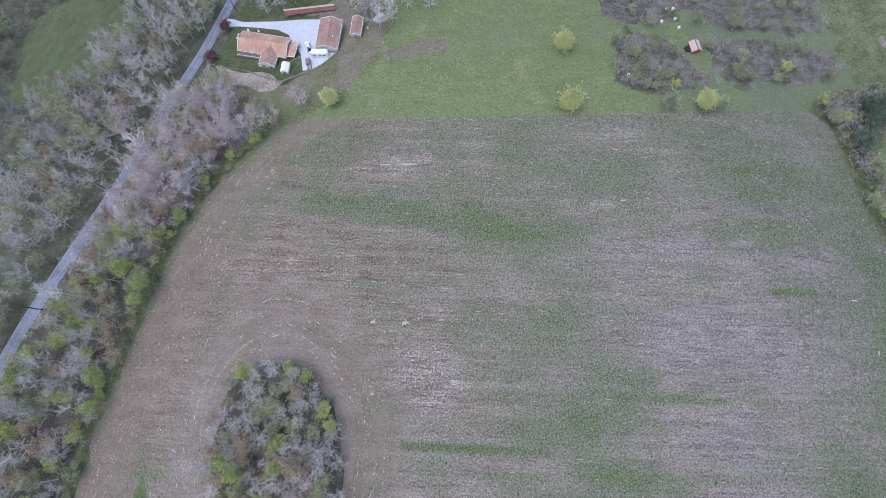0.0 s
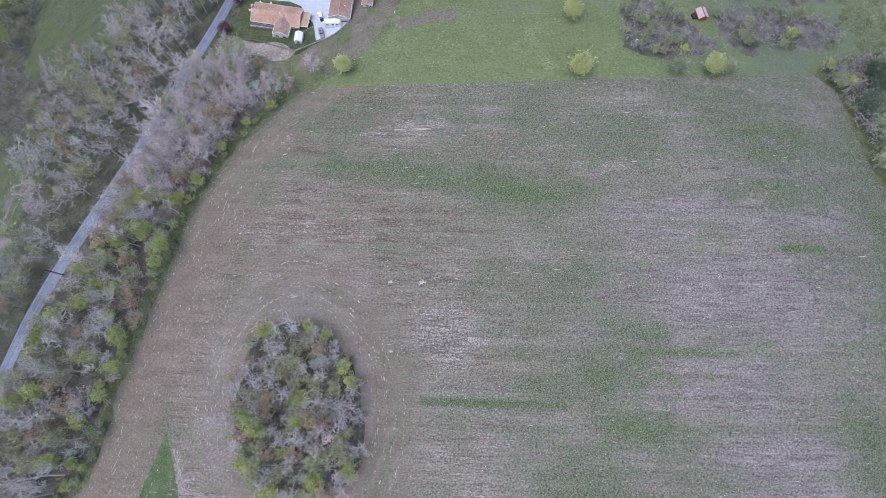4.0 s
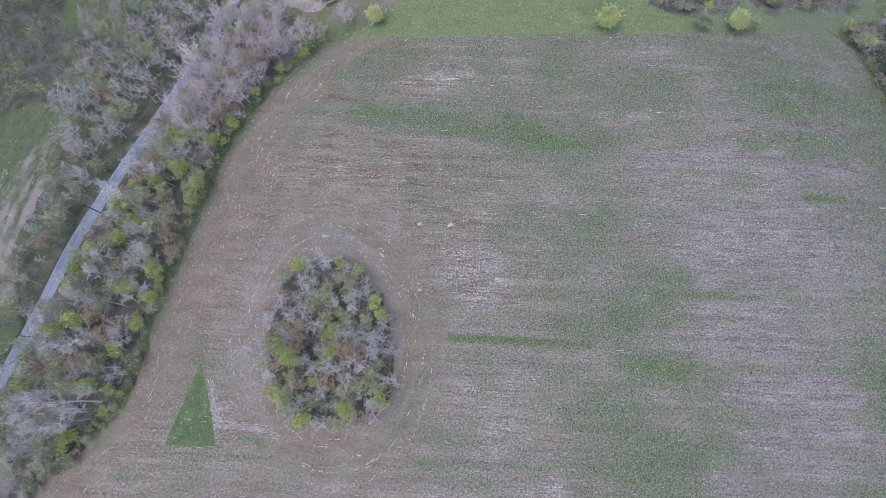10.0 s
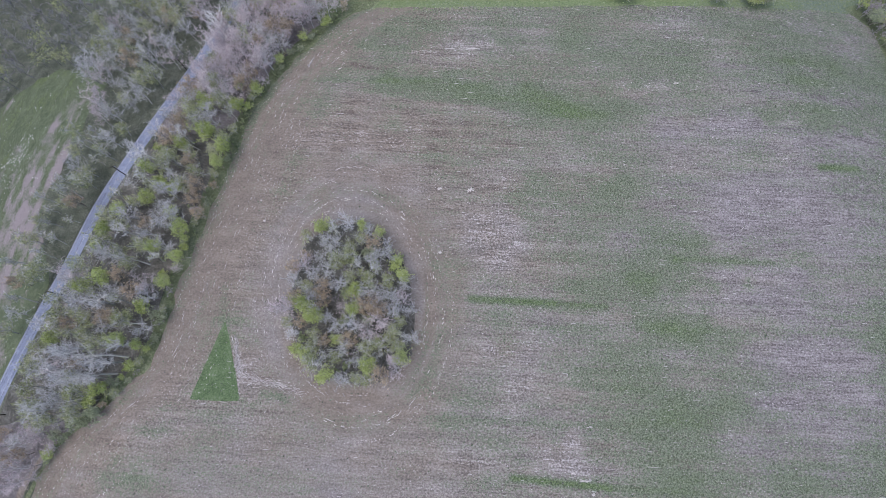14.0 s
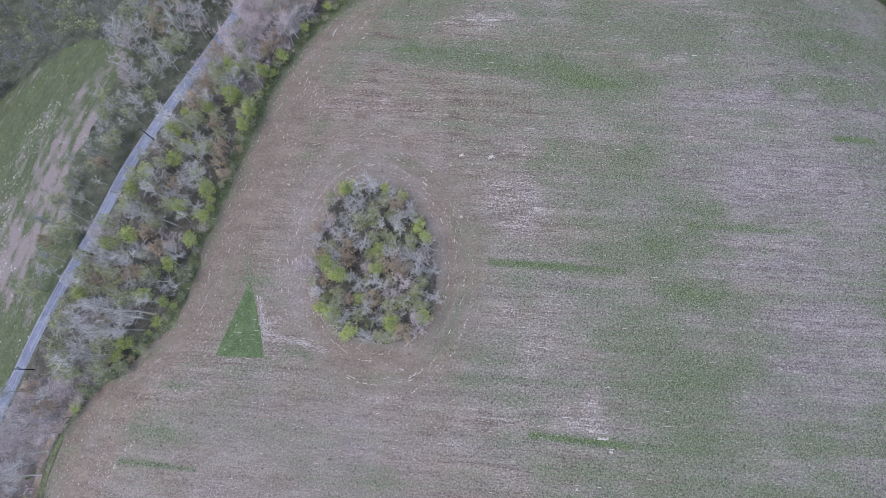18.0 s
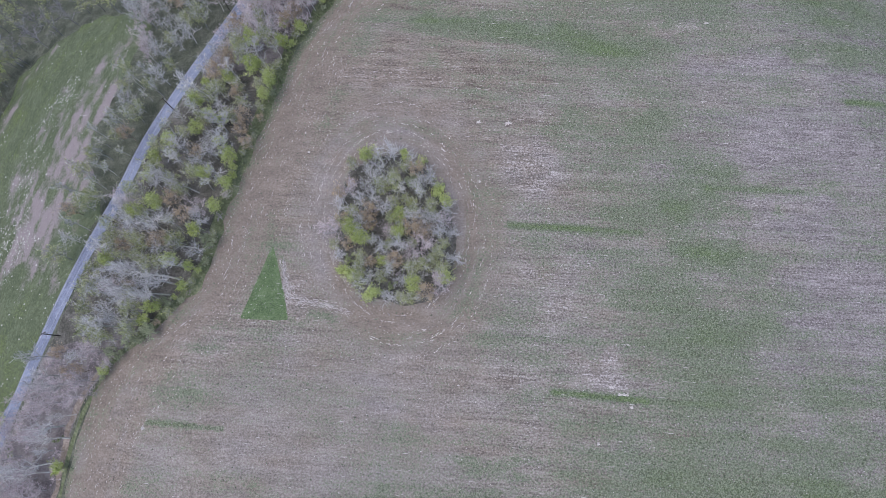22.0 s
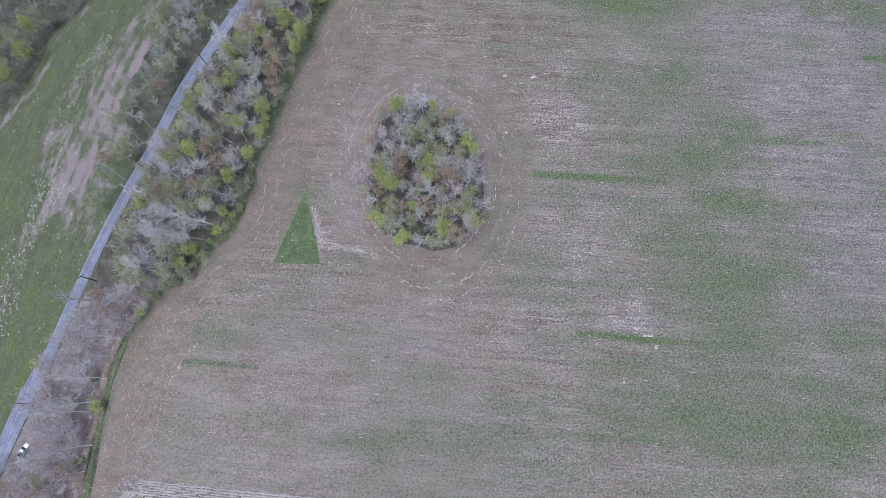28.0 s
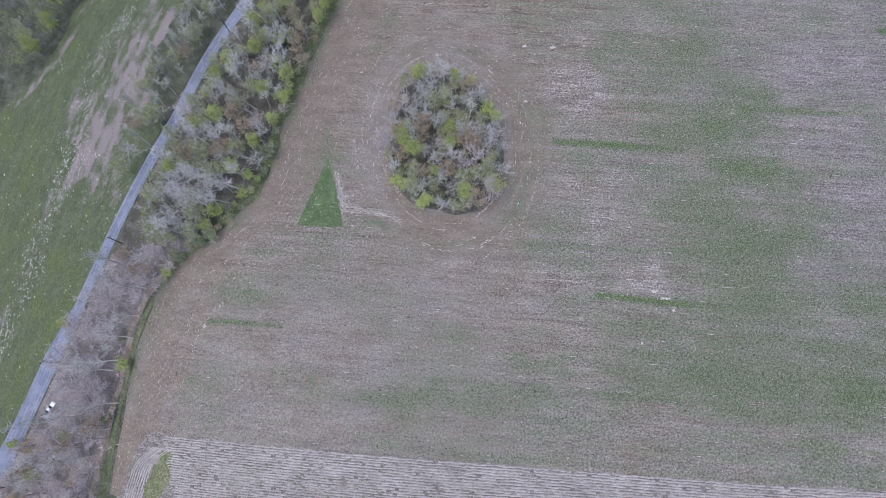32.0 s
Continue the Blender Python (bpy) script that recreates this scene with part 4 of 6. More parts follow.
def grow(seed, high, spread, limbs, twigs, lean=0.0, stems=1, low=0.25, up=0.6, thick=1.0, forks=7):
    """Trunk, limbs and branches as segments, and the fine twigs' start and end points."""
    rng = np.random.default_rng(seed)
    segs, t0, t1 = [], [], []

    def way(az, el):
        return np.array([math.cos(az) * math.cos(el), math.sin(az) * math.cos(el), math.sin(el)])
    for s in range(stems):
        az0 = rng.uniform(0, math.tau)
        foot = np.array([0.25 * (stems > 1) * math.cos(az0), 0.25 * (stems > 1) * math.sin(az0), -0.3])
        tilt = way(az0, radians(90 - (14 if stems > 1 else 4) - lean))
        knots = [foot + tilt * high * k + np.r_[rng.normal(0, 0.02 * high * (k > 0), 2), 0] for k in (0, 0.25, 0.5, 0.75, 0.93)]
        r = thick * (0.014 * high + 0.05) / (1 + 0.5 * (stems > 1))
        for k in range(4):
            segs.append((knots[k], knots[k + 1], r * (1 - 0.22 * k), r * (1 - 0.22 * (k + 1))))
        for n in range(max(3, limbs // stems)):
            h = low + (0.9 - low) * (n + rng.uniform(0, 0.8)) / max(3, limbs // stems)
            k = min(3, int(h * 4))
            p = knots[k] + (knots[k + 1] - knots[k]) * (h * 4 - k if k < 3 else min(1, (h - 0.75) / 0.18))
            az, length = n * 2.4 + rng.uniform(-0.5, 0.5), spread * rng.uniform(0.75, 1.15) * (1.15 - 0.6 * max(0, h - 0.4))
            d = way(az, rng.uniform(0.3, 0.75) * up / 0.6)
            rr, q = r * 0.62 * (1.1 - 0.5 * h), p
            path = [p]
            for j in range(3):
                d = d + np.array([0, 0, 0.16]) + rng.normal(0, 0.14, 3)
                d /= np.linalg.norm(d)
                q2 = q + d * length / 3
                segs.append((q, q2, rr * (1 - 0.28 * j), rr * (1 - 0.28 * (j + 1))))
                q = q2
                path.append(q)
            for j in range(forks):
                u = 0.5 + 2.45 * (j + rng.uniform(0, 1)) / forks
                k2 = min(2, int(u))
                p2 = path[k2] + (path[k2 + 1] - path[k2]) * (u - k2)
                d2 = 0.55 * d + rng.normal(0, 0.7, 3)
                d2[2] = abs(d2[2]) * 0.7 + 0.12
                d2 /= np.linalg.norm(d2)
                ln = length * rng.uniform(0.35, 0.62)
                bend = p2 + d2 * ln * 0.55 + rng.normal(0, 0.06 * ln, 3)
                e = p2 + d2 * ln + np.array([0, 0, 0.12 * ln])
                segs.append((p2, bend, rr * 0.5, rr * 0.36))
                segs.append((bend, e, rr * 0.36, rr * 0.12))
                m = twigs // (limbs * forks) + 1
                f = rng.uniform(0.1, 1.0, (m, 1))
                a = np.where(f < 0.55, p2 + (bend - p2) * f / 0.55, bend + (e - bend) * (f - 0.55) / 0.45)
                dd = 0.55 * d2 + rng.normal(0, 0.62, (m, 3))
                dd[:, 2] += 0.2
                dd /= np.linalg.norm(dd, axis=1)[:, None]
                b = a + dd * rng.uniform(0.07, 0.15, (m, 1)) * high * 0.85
                t0.append(a), t1.append(b)
    return rng, segs, np.concatenate(t0), np.concatenate(t1)


def tree_maker(name, seed, label, category, bark, twig_mat, leaf_mat, high, spread, limbs, twigs, leaf_count, leaf_size, twig_r=0.03, sides=4, full=0.0, **more):
    rng, segs, a, b = grow(seed, high, spread, limbs, twigs, **more)
    raw = [("trunk", *sticks(segs, sides), bark), ("crown", *spikes(a, b, np.full(len(a), twig_r)), twig_mat)]
    if leaf_count:
        k = rng.integers(0, len(a), leaf_count)
        at = a[k] + (b[k] - a[k]) * rng.uniform(0.2, 1.1, (leaf_count, 1)) + rng.normal(0, 0.15, (leaf_count, 3))
        n = int(leaf_count * full)
        if n:
            knots = rng.normal(size=(max(14, n // 26), 3))
            knots *= (rng.uniform(0.55, 1.0, (len(knots), 1)) / np.linalg.norm(knots, axis=1)[:, None])
            puff = knots[rng.integers(0, len(knots), n)] + rng.normal(0, 0.16, (n, 3))
            at[:n] = puff * (spread * 0.82, spread * 0.82, high * 0.3) + (0, 0, high * 0.7)
        raw.append(("foliage", *leaves(rng, at, leaf_size), leaf_mat))
    return {"name": name, "label": label, "category": category, "raw": raw, "first": None}


def plant(kind, x, y, size=1.0, turn=None, group="", heap=None, tilt=None):
    """Stands a tree of a kind on the ground: the first of it is built, the others are copies; a heap collects them instead."""
    made = MAKERS[kind]
    t = made[plant_rng.integers(0, len(made))]
    turn = plant_rng.uniform(0, 360) if turn is None else turn
    m = on_ground(x, y, turn) @ Matrix.Diagonal((size * plant_rng.uniform(0.88, 1.14), size * plant_rng.uniform(0.88, 1.14), size * plant_rng.uniform(0.9, 1.1), 1))
    if tilt is not None:
        m = on_ground(x, y) @ Matrix.Rotation(radians(tilt[1]), 4, "Z") @ Matrix.Rotation(radians(tilt[0]), 4, "Y") @ Matrix.Scale(size, 4)
    if heap is not None:
        a = np.array(m)
        for _, v, f, mat in t["raw"]:
            heap.append((v @ a[:3, :3].T + a[:3, 3], f, mat))
        return None
    if t["first"] is None:
        ob = thing(t["name"], Matrix(), t["label"], t["category"], group)
        for name, v, f, mat in t["raw"]:
            tagged(part(name, mesh(name, v, f, mat), ob), kind="" if name == "trunk" else "stuff")
        t["first"] = ob
        ob.matrix_basis = on_ground(x, y, turn) if tilt is None else m
        return ob
    ob = copy_thing(t["first"], m)
    if group:
        tagged(ob, group=group)
    return ob


def pile(name, heap, label, category):
    """Joins a heap of plants into one mass of stuff."""
    mats = list(dict.fromkeys(h[2] for h in heap))
    v, f, k, base = [], [], [], 0
    for hv, hf, mat in heap:
        v.append(hv)
        f += [tuple(i + base for i in face) for face in hf]
        k += [mats.index(mat)] * len(hf)
        base += len(hv)
    me = mesh(name, np.concatenate(v).tolist(), f, mats[0])
    for mat in mats[1:]:
        me.materials.append(mat)
    me.polygons.foreach_set("material_index", k)
    return tagged(new(name, me), label, category, kind="stuff")


plant_rng = np.random.default_rng(11)
MAKERS = {
    "grey": [tree_maker("bare_tree", 20 + k, "bare grey spring tree with a fine twiggy crown", "tree", M_BARK_GREY, M_TWIG_GREY, M_LEAF_OLIVE, 12 + 1.2 * k, 4.2, 9, 400, 130, 0.19, thick=1.0, twig_r=0.05, sides=3) for k in range(4)],
    "mauve": [tree_maker("maple_tree", 30 + k, "bare maple hazed pinkish mauve with buds", "tree", M_BARK_GREY, M_TWIG_MAUVE, M_BUD_MAUVE, 13 + 1.3 * k, 4.9, 9, 430, 380, 0.19, twig_r=0.048, thick=0.8, sides=3) for k in range(3)],
    "olive": [tree_maker("budding_tree", 40 + k, "grey-limbed tree with thin olive-green new leaves", "tree", M_BARK_GREY, M_TWIG_GREY, M_LEAF_OLIVE, 12 + 1.5 * k, 3.8, 7, 150, 860, 0.25, thick=0.95, twig_r=0.045, sides=3, full=0.62) for k in range(3)],
    "green": [tree_maker("leafy_tree", 50 + k, "tree in bright yellow-green new leaf", "tree", M_BARK_BROWN, M_TWIG_GREY, M_LEAF_BRIGHT, 11.5 + 1.2 * k, 3.4, 7, 130, 1900, 0.24, low=0.3, full=0.7, sides=3) for k in range(3)],
    "brown": [tree_maker("oak_tree", 60 + k, "oak with rusty brown opening buds", "tree", M_BARK_BROWN, M_TWIG_GREY, M_LEAF_RUST, 12.5 + 1.5 * k, 3.7, 7, 170, 850, 0.25, full=0.65, sides=3) for k in range(2)],
    "white": [tree_maker("sycamore_tree", 70 + k, "bare sycamore with bright white bark and limbs", "tree", M_BARK_WHITE, M_TWIG_WHITE, M_LEAF_OLIVE, 18 - 3 * k, 5.4, 11, 300, 0, 0.2, twig_r=0.06, thick=2.1) for k in range(2)],
    "leaner": [tree_maker("leaning_tree", 85 + k, "tall bare tree with bleached limbs leaning over the road", "tree", M_BARK_PALE, M_TWIG_GREY, M_LEAF_OLIVE, 20 + k, 4.6, 10, 330, 0, 0.2, low=0.35, up=0.7, thick=1.0, twig_r=0.045, sides=4) for k in range(2)],
    "birch": [tree_maker("pale_tree", 75 + k, "tall tree with a bleached pale trunk and thin crown", "tree", M_BARK_PALE, M_TWIG_GREY, M_LEAF_OLIVE, 17 + 2 * k, 4.2, 8, 240, 0, 0.24, low=0.4, up=0.75, thick=1.25, twig_r=0.045, sides=4) for k in range(2)],
    "slim": [tree_maker("slender_tree", 80 + k, "slender pale-stemmed tree with a sparse crown", "tree", M_BARK_PALE, M_TWIG_GREY, M_LEAF_OLIVE, 13 + 2 * k, 2.3, 6, 220, 200, 0.22, low=0.5, up=0.9, thick=1.25, twig_r=0.045, sides=3) for k in range(3)],
    "round": [tree_maker("round_tree", 90, "round broad tree in full yellow-green leaf on grass", "tree", M_BARK_BROWN, M_TWIG_GREY, M_LEAF_LAWN, 8.0, 4.6, 12, 300, 5600, 0.26, low=0.12, full=0.85)],
    "pale_round": [tree_maker("round_tree", 91, "round tree in soft pale grey-green new leaf on grass", "tree", M_BARK_GREY, M_TWIG_GREY, M_LEAF_SAGE, 7.5, 4.2, 11, 420, 2400, 0.22, low=0.12, full=0.6)],
    "conifer": [tree_maker("evergreen_tree", 95, "dark green evergreen tree with drooping boughs", "tree", M_BARK_BROWN, M_TWIG_GREY, M_LEAF_DARK, 11, 4.8, 14, 260, 2200, 0.32, low=0.1, up=0.35, full=0.6)],
    "plum": [tree_maker("plum_tree", 97, "small round plum tree with dark red-purple leaves", "tree", M_BARK_BROWN, M_TWIG_GREY, M_LEAF_PLUM, 4.6, 2.6, 8, 240, 1500, 0.24, low=0.15, full=0.8)],
    "sage": [tree_maker("grey_green_shrub", 125 + k, "shrub in soft grey-green new leaf", "shrub", M_BARK_BROWN, M_TWIG_BRUSH, M_LEAF_SAGE, 4.5 + 1.0 * k, 2.5, 6, 110, 760, 0.23, stems=3, sides=3, low=0.1, full=0.6, forks=3) for k in range(2)],
    "lime": [tree_maker("lime_shrub", 120 + k, "tall shrub in fresh lime-green leaf", "shrub", M_BARK_BROWN, M_TWIG_GREY, M_LEAF_BRIGHT, 5.5 + 1.0 * k, 2.6, 6, 100, 950, 0.23, stems=3, sides=3, forks=4, low=0.1, full=0.7) for k in range(2)],
    "bush": [tree_maker("green_shrub", 100 + k, "low green undergrowth shrub", "shrub", M_BARK_BROWN, M_TWIG_GREY, M_LEAF_MID, 3.2 + 0.8 * k, 2.0, 3, 24, 130, 0.4, sides=3, low=0.1, forks=3) for k in range(3)],
    "brush": [tree_maker("brushwood_shrub", 110 + k, "bare greyish brushwood shrub", "shrub", M_TWIG_BRUSH, M_TWIG_BRUSH, M_BUD_BRUSH, 3.4 + 0.8 * k, 2.2, 3, 125, 36, 0.22, sides=3, low=0.1, twig_r=0.048, forks=3) for k in range(3)],
    "sapling": [tree_maker("maple_sapling", 115 + k, "young bare maple with pinkish twigs", "tree", M_TWIG_MAUVE, M_TWIG_MAUVE, M_BUD_MAUVE, 6.0 + k, 2.9, 4, 100, 80, 0.22, sides=3, low=0.15, twig_r=0.055, forks=3) for k in range(2)],
    "far_grey": [tree_maker("bare_tree", 130 + k, "bare grey tree", "tree", M_TWIG_FAR, M_TWIG_FAR, M_LEAF_OLIVE, 13 + 1.5 * k, 4.2, 6, 150, 24, 0.22, sides=3, twig_r=0.08, thick=0.9, forks=3) for k in range(3)],
    "far_mauve": [tree_maker("maple_tree", 135 + k, "bare mauve tree", "tree", M_TWIG_FAR, M_TWIG_FAR, M_BUD_BRUSH, 14 + 1.5 * k, 4.4, 6, 150, 60, 0.24, sides=3, twig_r=0.08, thick=0.9, forks=3) for k in range(2)],
    "far_olive": [tree_maker("budding_tree", 140 + k, "budding olive tree", "tree", M_TWIG_FAR, M_TWIG_FAR, M_LEAF_OLIVE, 12 + 2 * k, 4.0, 5, 70, 280, 0.38, sides=3, twig_r=0.05, thick=0.9, full=0.4, forks=3) for k in range(2)],
}
TREE_SPOTS, UNDER, FAR = [], [], []


def put(kind, spots, group, size=1.0):
    for x, y in spots:
        TREE_SPOTS.append((x, y, 2.2))
        plant(kind, x, y, size * plant_rng.uniform(0.85, 1.15), group=group)


def fill(box, test, gap, mix, group, tries, size=(0.75, 1.15), keep=True, heap=None):
    """Scatters trees in an area, none nearer to another than gap."""
    x0, y0, x1, y1 = box
    kinds, odds = list(mix), np.array(list(mix.values()), float)
    done = [s for s in TREE_SPOTS if x0 - 9 < s[0] < x1 + 9 and y0 - 9 < s[1] < y1 + 9]
    for x, y in plant_rng.uniform((x0, y0), (x1, y1), (tries, 2)):
        if not test(x, y) or any((x - a) ** 2 + (y - b) ** 2 < (gap * 0.5 + g * 0.5) ** 2 for a, b, g in done):
            continue
        done.append((x, y, gap))
        if keep:
            TREE_SPOTS.append((x, y, gap))
        plant(kinds[plant_rng.choice(len(kinds), p=odds / odds.sum())], x, y, plant_rng.uniform(*size), group=group, heap=heap)


def road_x(y):
    return np.interp(y, road_line[::-1, 1], road_line[::-1, 0])


def edge_x(y):
    return np.interp(y, edge_line[:, 1], edge_line[:, 0])


# the round grove in the field
GROVE = [(-76, 10), (-67, 13.5), (-56, 12.5), (-47, 6), (-41.5, -5), (-40.5, -22), (-42.5, -35), (-48, -42), (-60, -43.5), (-72, -40.5), (-81, -31.5), (-84, -20), (-82, -7), (-79, 3)]
structure("grove_floor", drape("grove_floor", [(x * 1.03 + 1.8, y * 1.03 + 0.4) for x, y in GROVE], M_SHADED_LEAFFALL, 1.2, 0.11, 1.0), "shade-darkened leaf litter under the grove", "ground")
put("green", [(-77.5, -15), (-74, -19.5), (-69, 12.5), (-59.3, -12), (-60.3, -19), (-46, -37.5), (-57, -38.5), (-42, -9)], "trees of the grove", 0.85)
put("lime", [(-49, 8), (-67, -28), (-82, -29.5), (-44, -4), (-79, -31), (-55, 12), (-72, -40)], "trees of the grove", 1.15)
put("olive", [(-60, 0), (-64.5, -1.5), (-54, -9.5), (-47.5, -10.5), (-64.5, -22), (-75.5, -35), (-58.5, -43), (-44.5, -25), (-49, -30)], "trees of the grove", 0.8)
put("brown", [(-69.5, -10.5), (-51.5, -20), (-55, -19), (-62, -29), (-52.5, -42), (-51, 3.5), (-80, -12)], "trees of the grove", 1.0)
fill((-84, -44, -40, 18), lambda x, y: inside(x, y, GROVE), 4.0, {"grey": 9, "mauve": 2.5, "olive": 3, "slim": 0.6, "brown": 1.2}, "trees of the grove", 1200, (0.6, 0.88))
fill((-84, -44, -40, 18), lambda x, y: inside(x, y, GROVE), 3.1, {"bush": 4, "brush": 8, "sage": 0.6}, "shrubs of the grove", 900, (0.8, 1.3), False, UNDER)

# the hedgerow wood between road and field
BELT = "trees between road and field"
put("green", [(-126.5, -0.5), (-156.5, 2.5), (-141.5, -19), (-129.7, 12.8), (-122, 8.5), (-103.5, 48.5), (-98.5, 65.5), (-120, 53), (-106.5, 43), (-120.5, 19)], BELT, 0.85)
put("lime", [(-137, -21), (-154, 17.5), (-92, 74.5), (-130, 53.5), (-125, 27), (-129, 39), (-98, 76), (-91, 72.8), (-98, 67), (-82, 86), (-72, 95), (-62, 100.5), (-74, 108), (-189.5, -85.5), (-170.5, -54), (-140, -28)], BELT, 1.0)
put("lime", [(-134, -8), (-154.5, -38.5), (-124, 36)], BELT, 1.3)
put("sage", [(-167, -48), (-146, -33), (-160, -45), (-130, -12), (-152, -42)], BELT, 1.2)
put("brown", [(-142.5, 4.5), (-137, -2), (-143.5, -11), (-114, 24), (-160, -10.5), (-148, -10.5), (-157.5, -26), (-120, 63), (-117, 44.5), (-115.5, 30), (-109.5, 86), (-178.5, -53), (-210, -124), (-104, 108), (-92, 112)], BELT, 0.85)
put("white", [(-105.3, 103.5)], BELT, 1.25)
put("birch", [(-144.5, -26), (-160, -27), (-150, -31), (-140, -21), (-155, -20), (-166, -39), (-148, -5), (-139, 20), (-118, 55)], BELT, 0.9)


# tall pale trees that lean out over the road
for x, y, size, lean_, way_ in ((-142.4, -24.6, 1.1, 42, 174), (-146.2, -29.9, 0.9, 36, 188), (-153.5, 4, 0.75, 30, 172), (-134.8, 8.3, 0.85, 34, 168), (-136, -13.5, 0.8, 30, 178), (-159, -37, 0.85, 34, 185), (-153, -38, 0.75, 38, 192), (-115.6, 51.9, 0.7, 26, 160), (-129.5, 48, 0.75, 28, 165), (-181, -58, 0.8, 40, 176), (-190, -84, 0.75, 46, 182), (-196, -87, 0.7, 44, 176), (-194, -99, 0.75, 48, 184), (-187, -76, 0.6, 42, 172), (-198, -108, 0.7, 46, 178), (-184, -68, 0.6, 44, 180), (-204, -117, 0.7, 46, 184)):
    TREE_SPOTS.append((x, y, 2.2))
    plant("leaner", x, y, size, group=BELT, tilt=(lean_, way_))


def in_belt(x, y):
    return road_x(y) + (10.3 if -40 < y < 100 else 8.0 if y < 108 and y > 0 else 8.4 if y < 0 else 4.8) < x < edge_x(y) - 1.4 and (y < 104 or x < -70) and math.hypot(x + 221, y + 98.6) > 7.5


fill((-175, -45, -85, 70), lambda x, y: in_belt(x, y) and -45 < y < 68, 4.7, {"grey": 6, "mauve": 1, "olive": 12, "slim": 1.5, "brown": 1.8, "green": 1.5}, BELT, 3000, (0.75, 1.08))
fill((-250, -170, -150, -45), lambda x, y: in_belt(x, y) and y <= -45, 4.3, {"grey": 2, "mauve": 10, "olive": 1.2, "brown": 2.4, "birch": 1.3}, BELT, 1800, (0.65, 0.95))
fill((-125, 60, -50, 128), lambda x, y: in_belt(x, y) and y >= 68, 3.4, {"grey": 2.5, "mauve": 9.5, "olive": 2, "brown": 1.6}, BELT, 2200, (0.8, 1.1))
fill((-250, -170, -50, 128), lambda x, y: in_belt(x, y), 5.0, {"bush": 7, "brush": 5, "lime": 0.4}, "undergrowth of the hedgerow", 5200, (0.7, 1.2), False, UNDER)
fill((-235, -170, -50, 106), lambda x, y: edge_x(y) - 4.2 < x < edge_x(y) + 0.2 and y > -60, 3.3, {"bush": 6, "brush": 3, "sage": 2, "lime": 0.7}, "undergrowth of the hedgerow", 26000, (0.4, 0.75), False, UNDER)

fill((-235, -62, -50, 108), lambda x, y: edge_x(y) - 2.2 < x < edge_x(y) + 2.0, 4.2, {"olive": 5, "brown": 2, "green": 1, "mauve": 3}, BELT, 14000, (0.36, 0.52))
fill((-235, -62, -50, 108), lambda x, y: edge_x(y) - 1.5 < x < edge_x(y) + 2.7, 2.6, {"sage": 5, "lime": 1, "brush": 3, "bush": 2}, "shrubs along the field edge", 22000, (0.5, 0.85))

fill((-130, 66, -48, 118), lambda x, y: in_belt(x, y) and y > 66, 4.6, {"sapling": 1}, BELT, 2600, (0.75, 1.15), False, UNDER)
fill((-250, -165, -150, -45), lambda x, y: in_belt(x, y) and y < -45, 4.6, {"sapling": 1}, BELT, 2600, (0.6, 0.9), False, UNDER)

# beyond the road
WEST = "trees beyond the road"


def in_west(x, y):
    reach = np.interp(y, [-150, -20, 0, 12, 30, 48, 68, 85, 100, 130, 240], [0, 0, 1, 9, 15, 16, 19, 30, 45, 60, 60])
    return road_x(y) - 7 - reach < x < road_x(y) - 5.5 and not inside(x, y, POCKET)


put("brown", [(-126, 113), (-184, 8)], WEST, 0.9)
put("olive", [(-118.5, 118), (-140, 128), (-133, 120)], WEST, 1.0)
put("lime", [(-216, -67), (-243, -110)], WEST, 0.9)
put("grey", [(-244, -104)], WEST, 0.6)
fill((-205, -12, -125, 66), lambda x, y: in_west(x, y) and y < 66, 4.6, {"slim": 10, "olive": 8, "grey": 3, "mauve": 2, "brown": 1.2, "green": 0.4}, WEST, 2400, (0.65, 0.98))
fill((-215, 66, -70, 235), lambda x, y: in_west(x, y) and y >= 66, 5.4, {"grey": 8, "mauve": 4, "olive": 4, "slim": 1, "brown": 1}, WEST, 2600, (0.7, 1.05))
NORTHWEST = [(-235, 92), (-212, 106), (-188, 112), (-166, 106), (-150, 98), (-135, 110), (-133, 145), (-170, 142), (-188, 150), (-186, 205), (-160, 216), (-128, 204), (-110, 240), (-300, 240), (-300, 105)]
put("green", [(-196, 195), (-194, 176)], WEST, 1.2)
fill((-300, 92, -110, 240), lambda x, y: inside(x, y, NORTHWEST), 7.2, {"far_grey": 7, "far_mauve": 4, "far_olive": 4}, WEST, 2600, (0.75, 1.1), True, FAR)
put("green", [(-238, 92), (-237, 77), (-245, 66)], WEST, 1.15)
put("olive", [(-243, 85), (-250, 75), (-232, 96)], WEST, 1.2)
FARWEST = [(-275, 45), (-245, 66), (-236, 92), (-300, 105), (-330, 60)]
fill((-330, 45, -236, 105), lambda x, y: inside(x, y, FARWEST), 6.0, {"far_olive": 5, "far_grey": 4}, WEST, 900, (0.6, 0.95), True, FAR)
fill((-300, 40, -90, 235), lambda x, y: in_west(x, y) or inside(x, y, NORTHWEST) or inside(x, y, FARWEST), 8.0, {"bush": 5, "brush": 5}, "undergrowth beyond the road", 4200, (0.7, 1.2), False, UNDER)
fill((-205, -12, -130, 66), lambda x, y: in_west(x, y), 4.0, {"bush": 5, "brush": 2}, "undergrowth beyond the road", 900, (0.7, 1.1), False, UNDER)

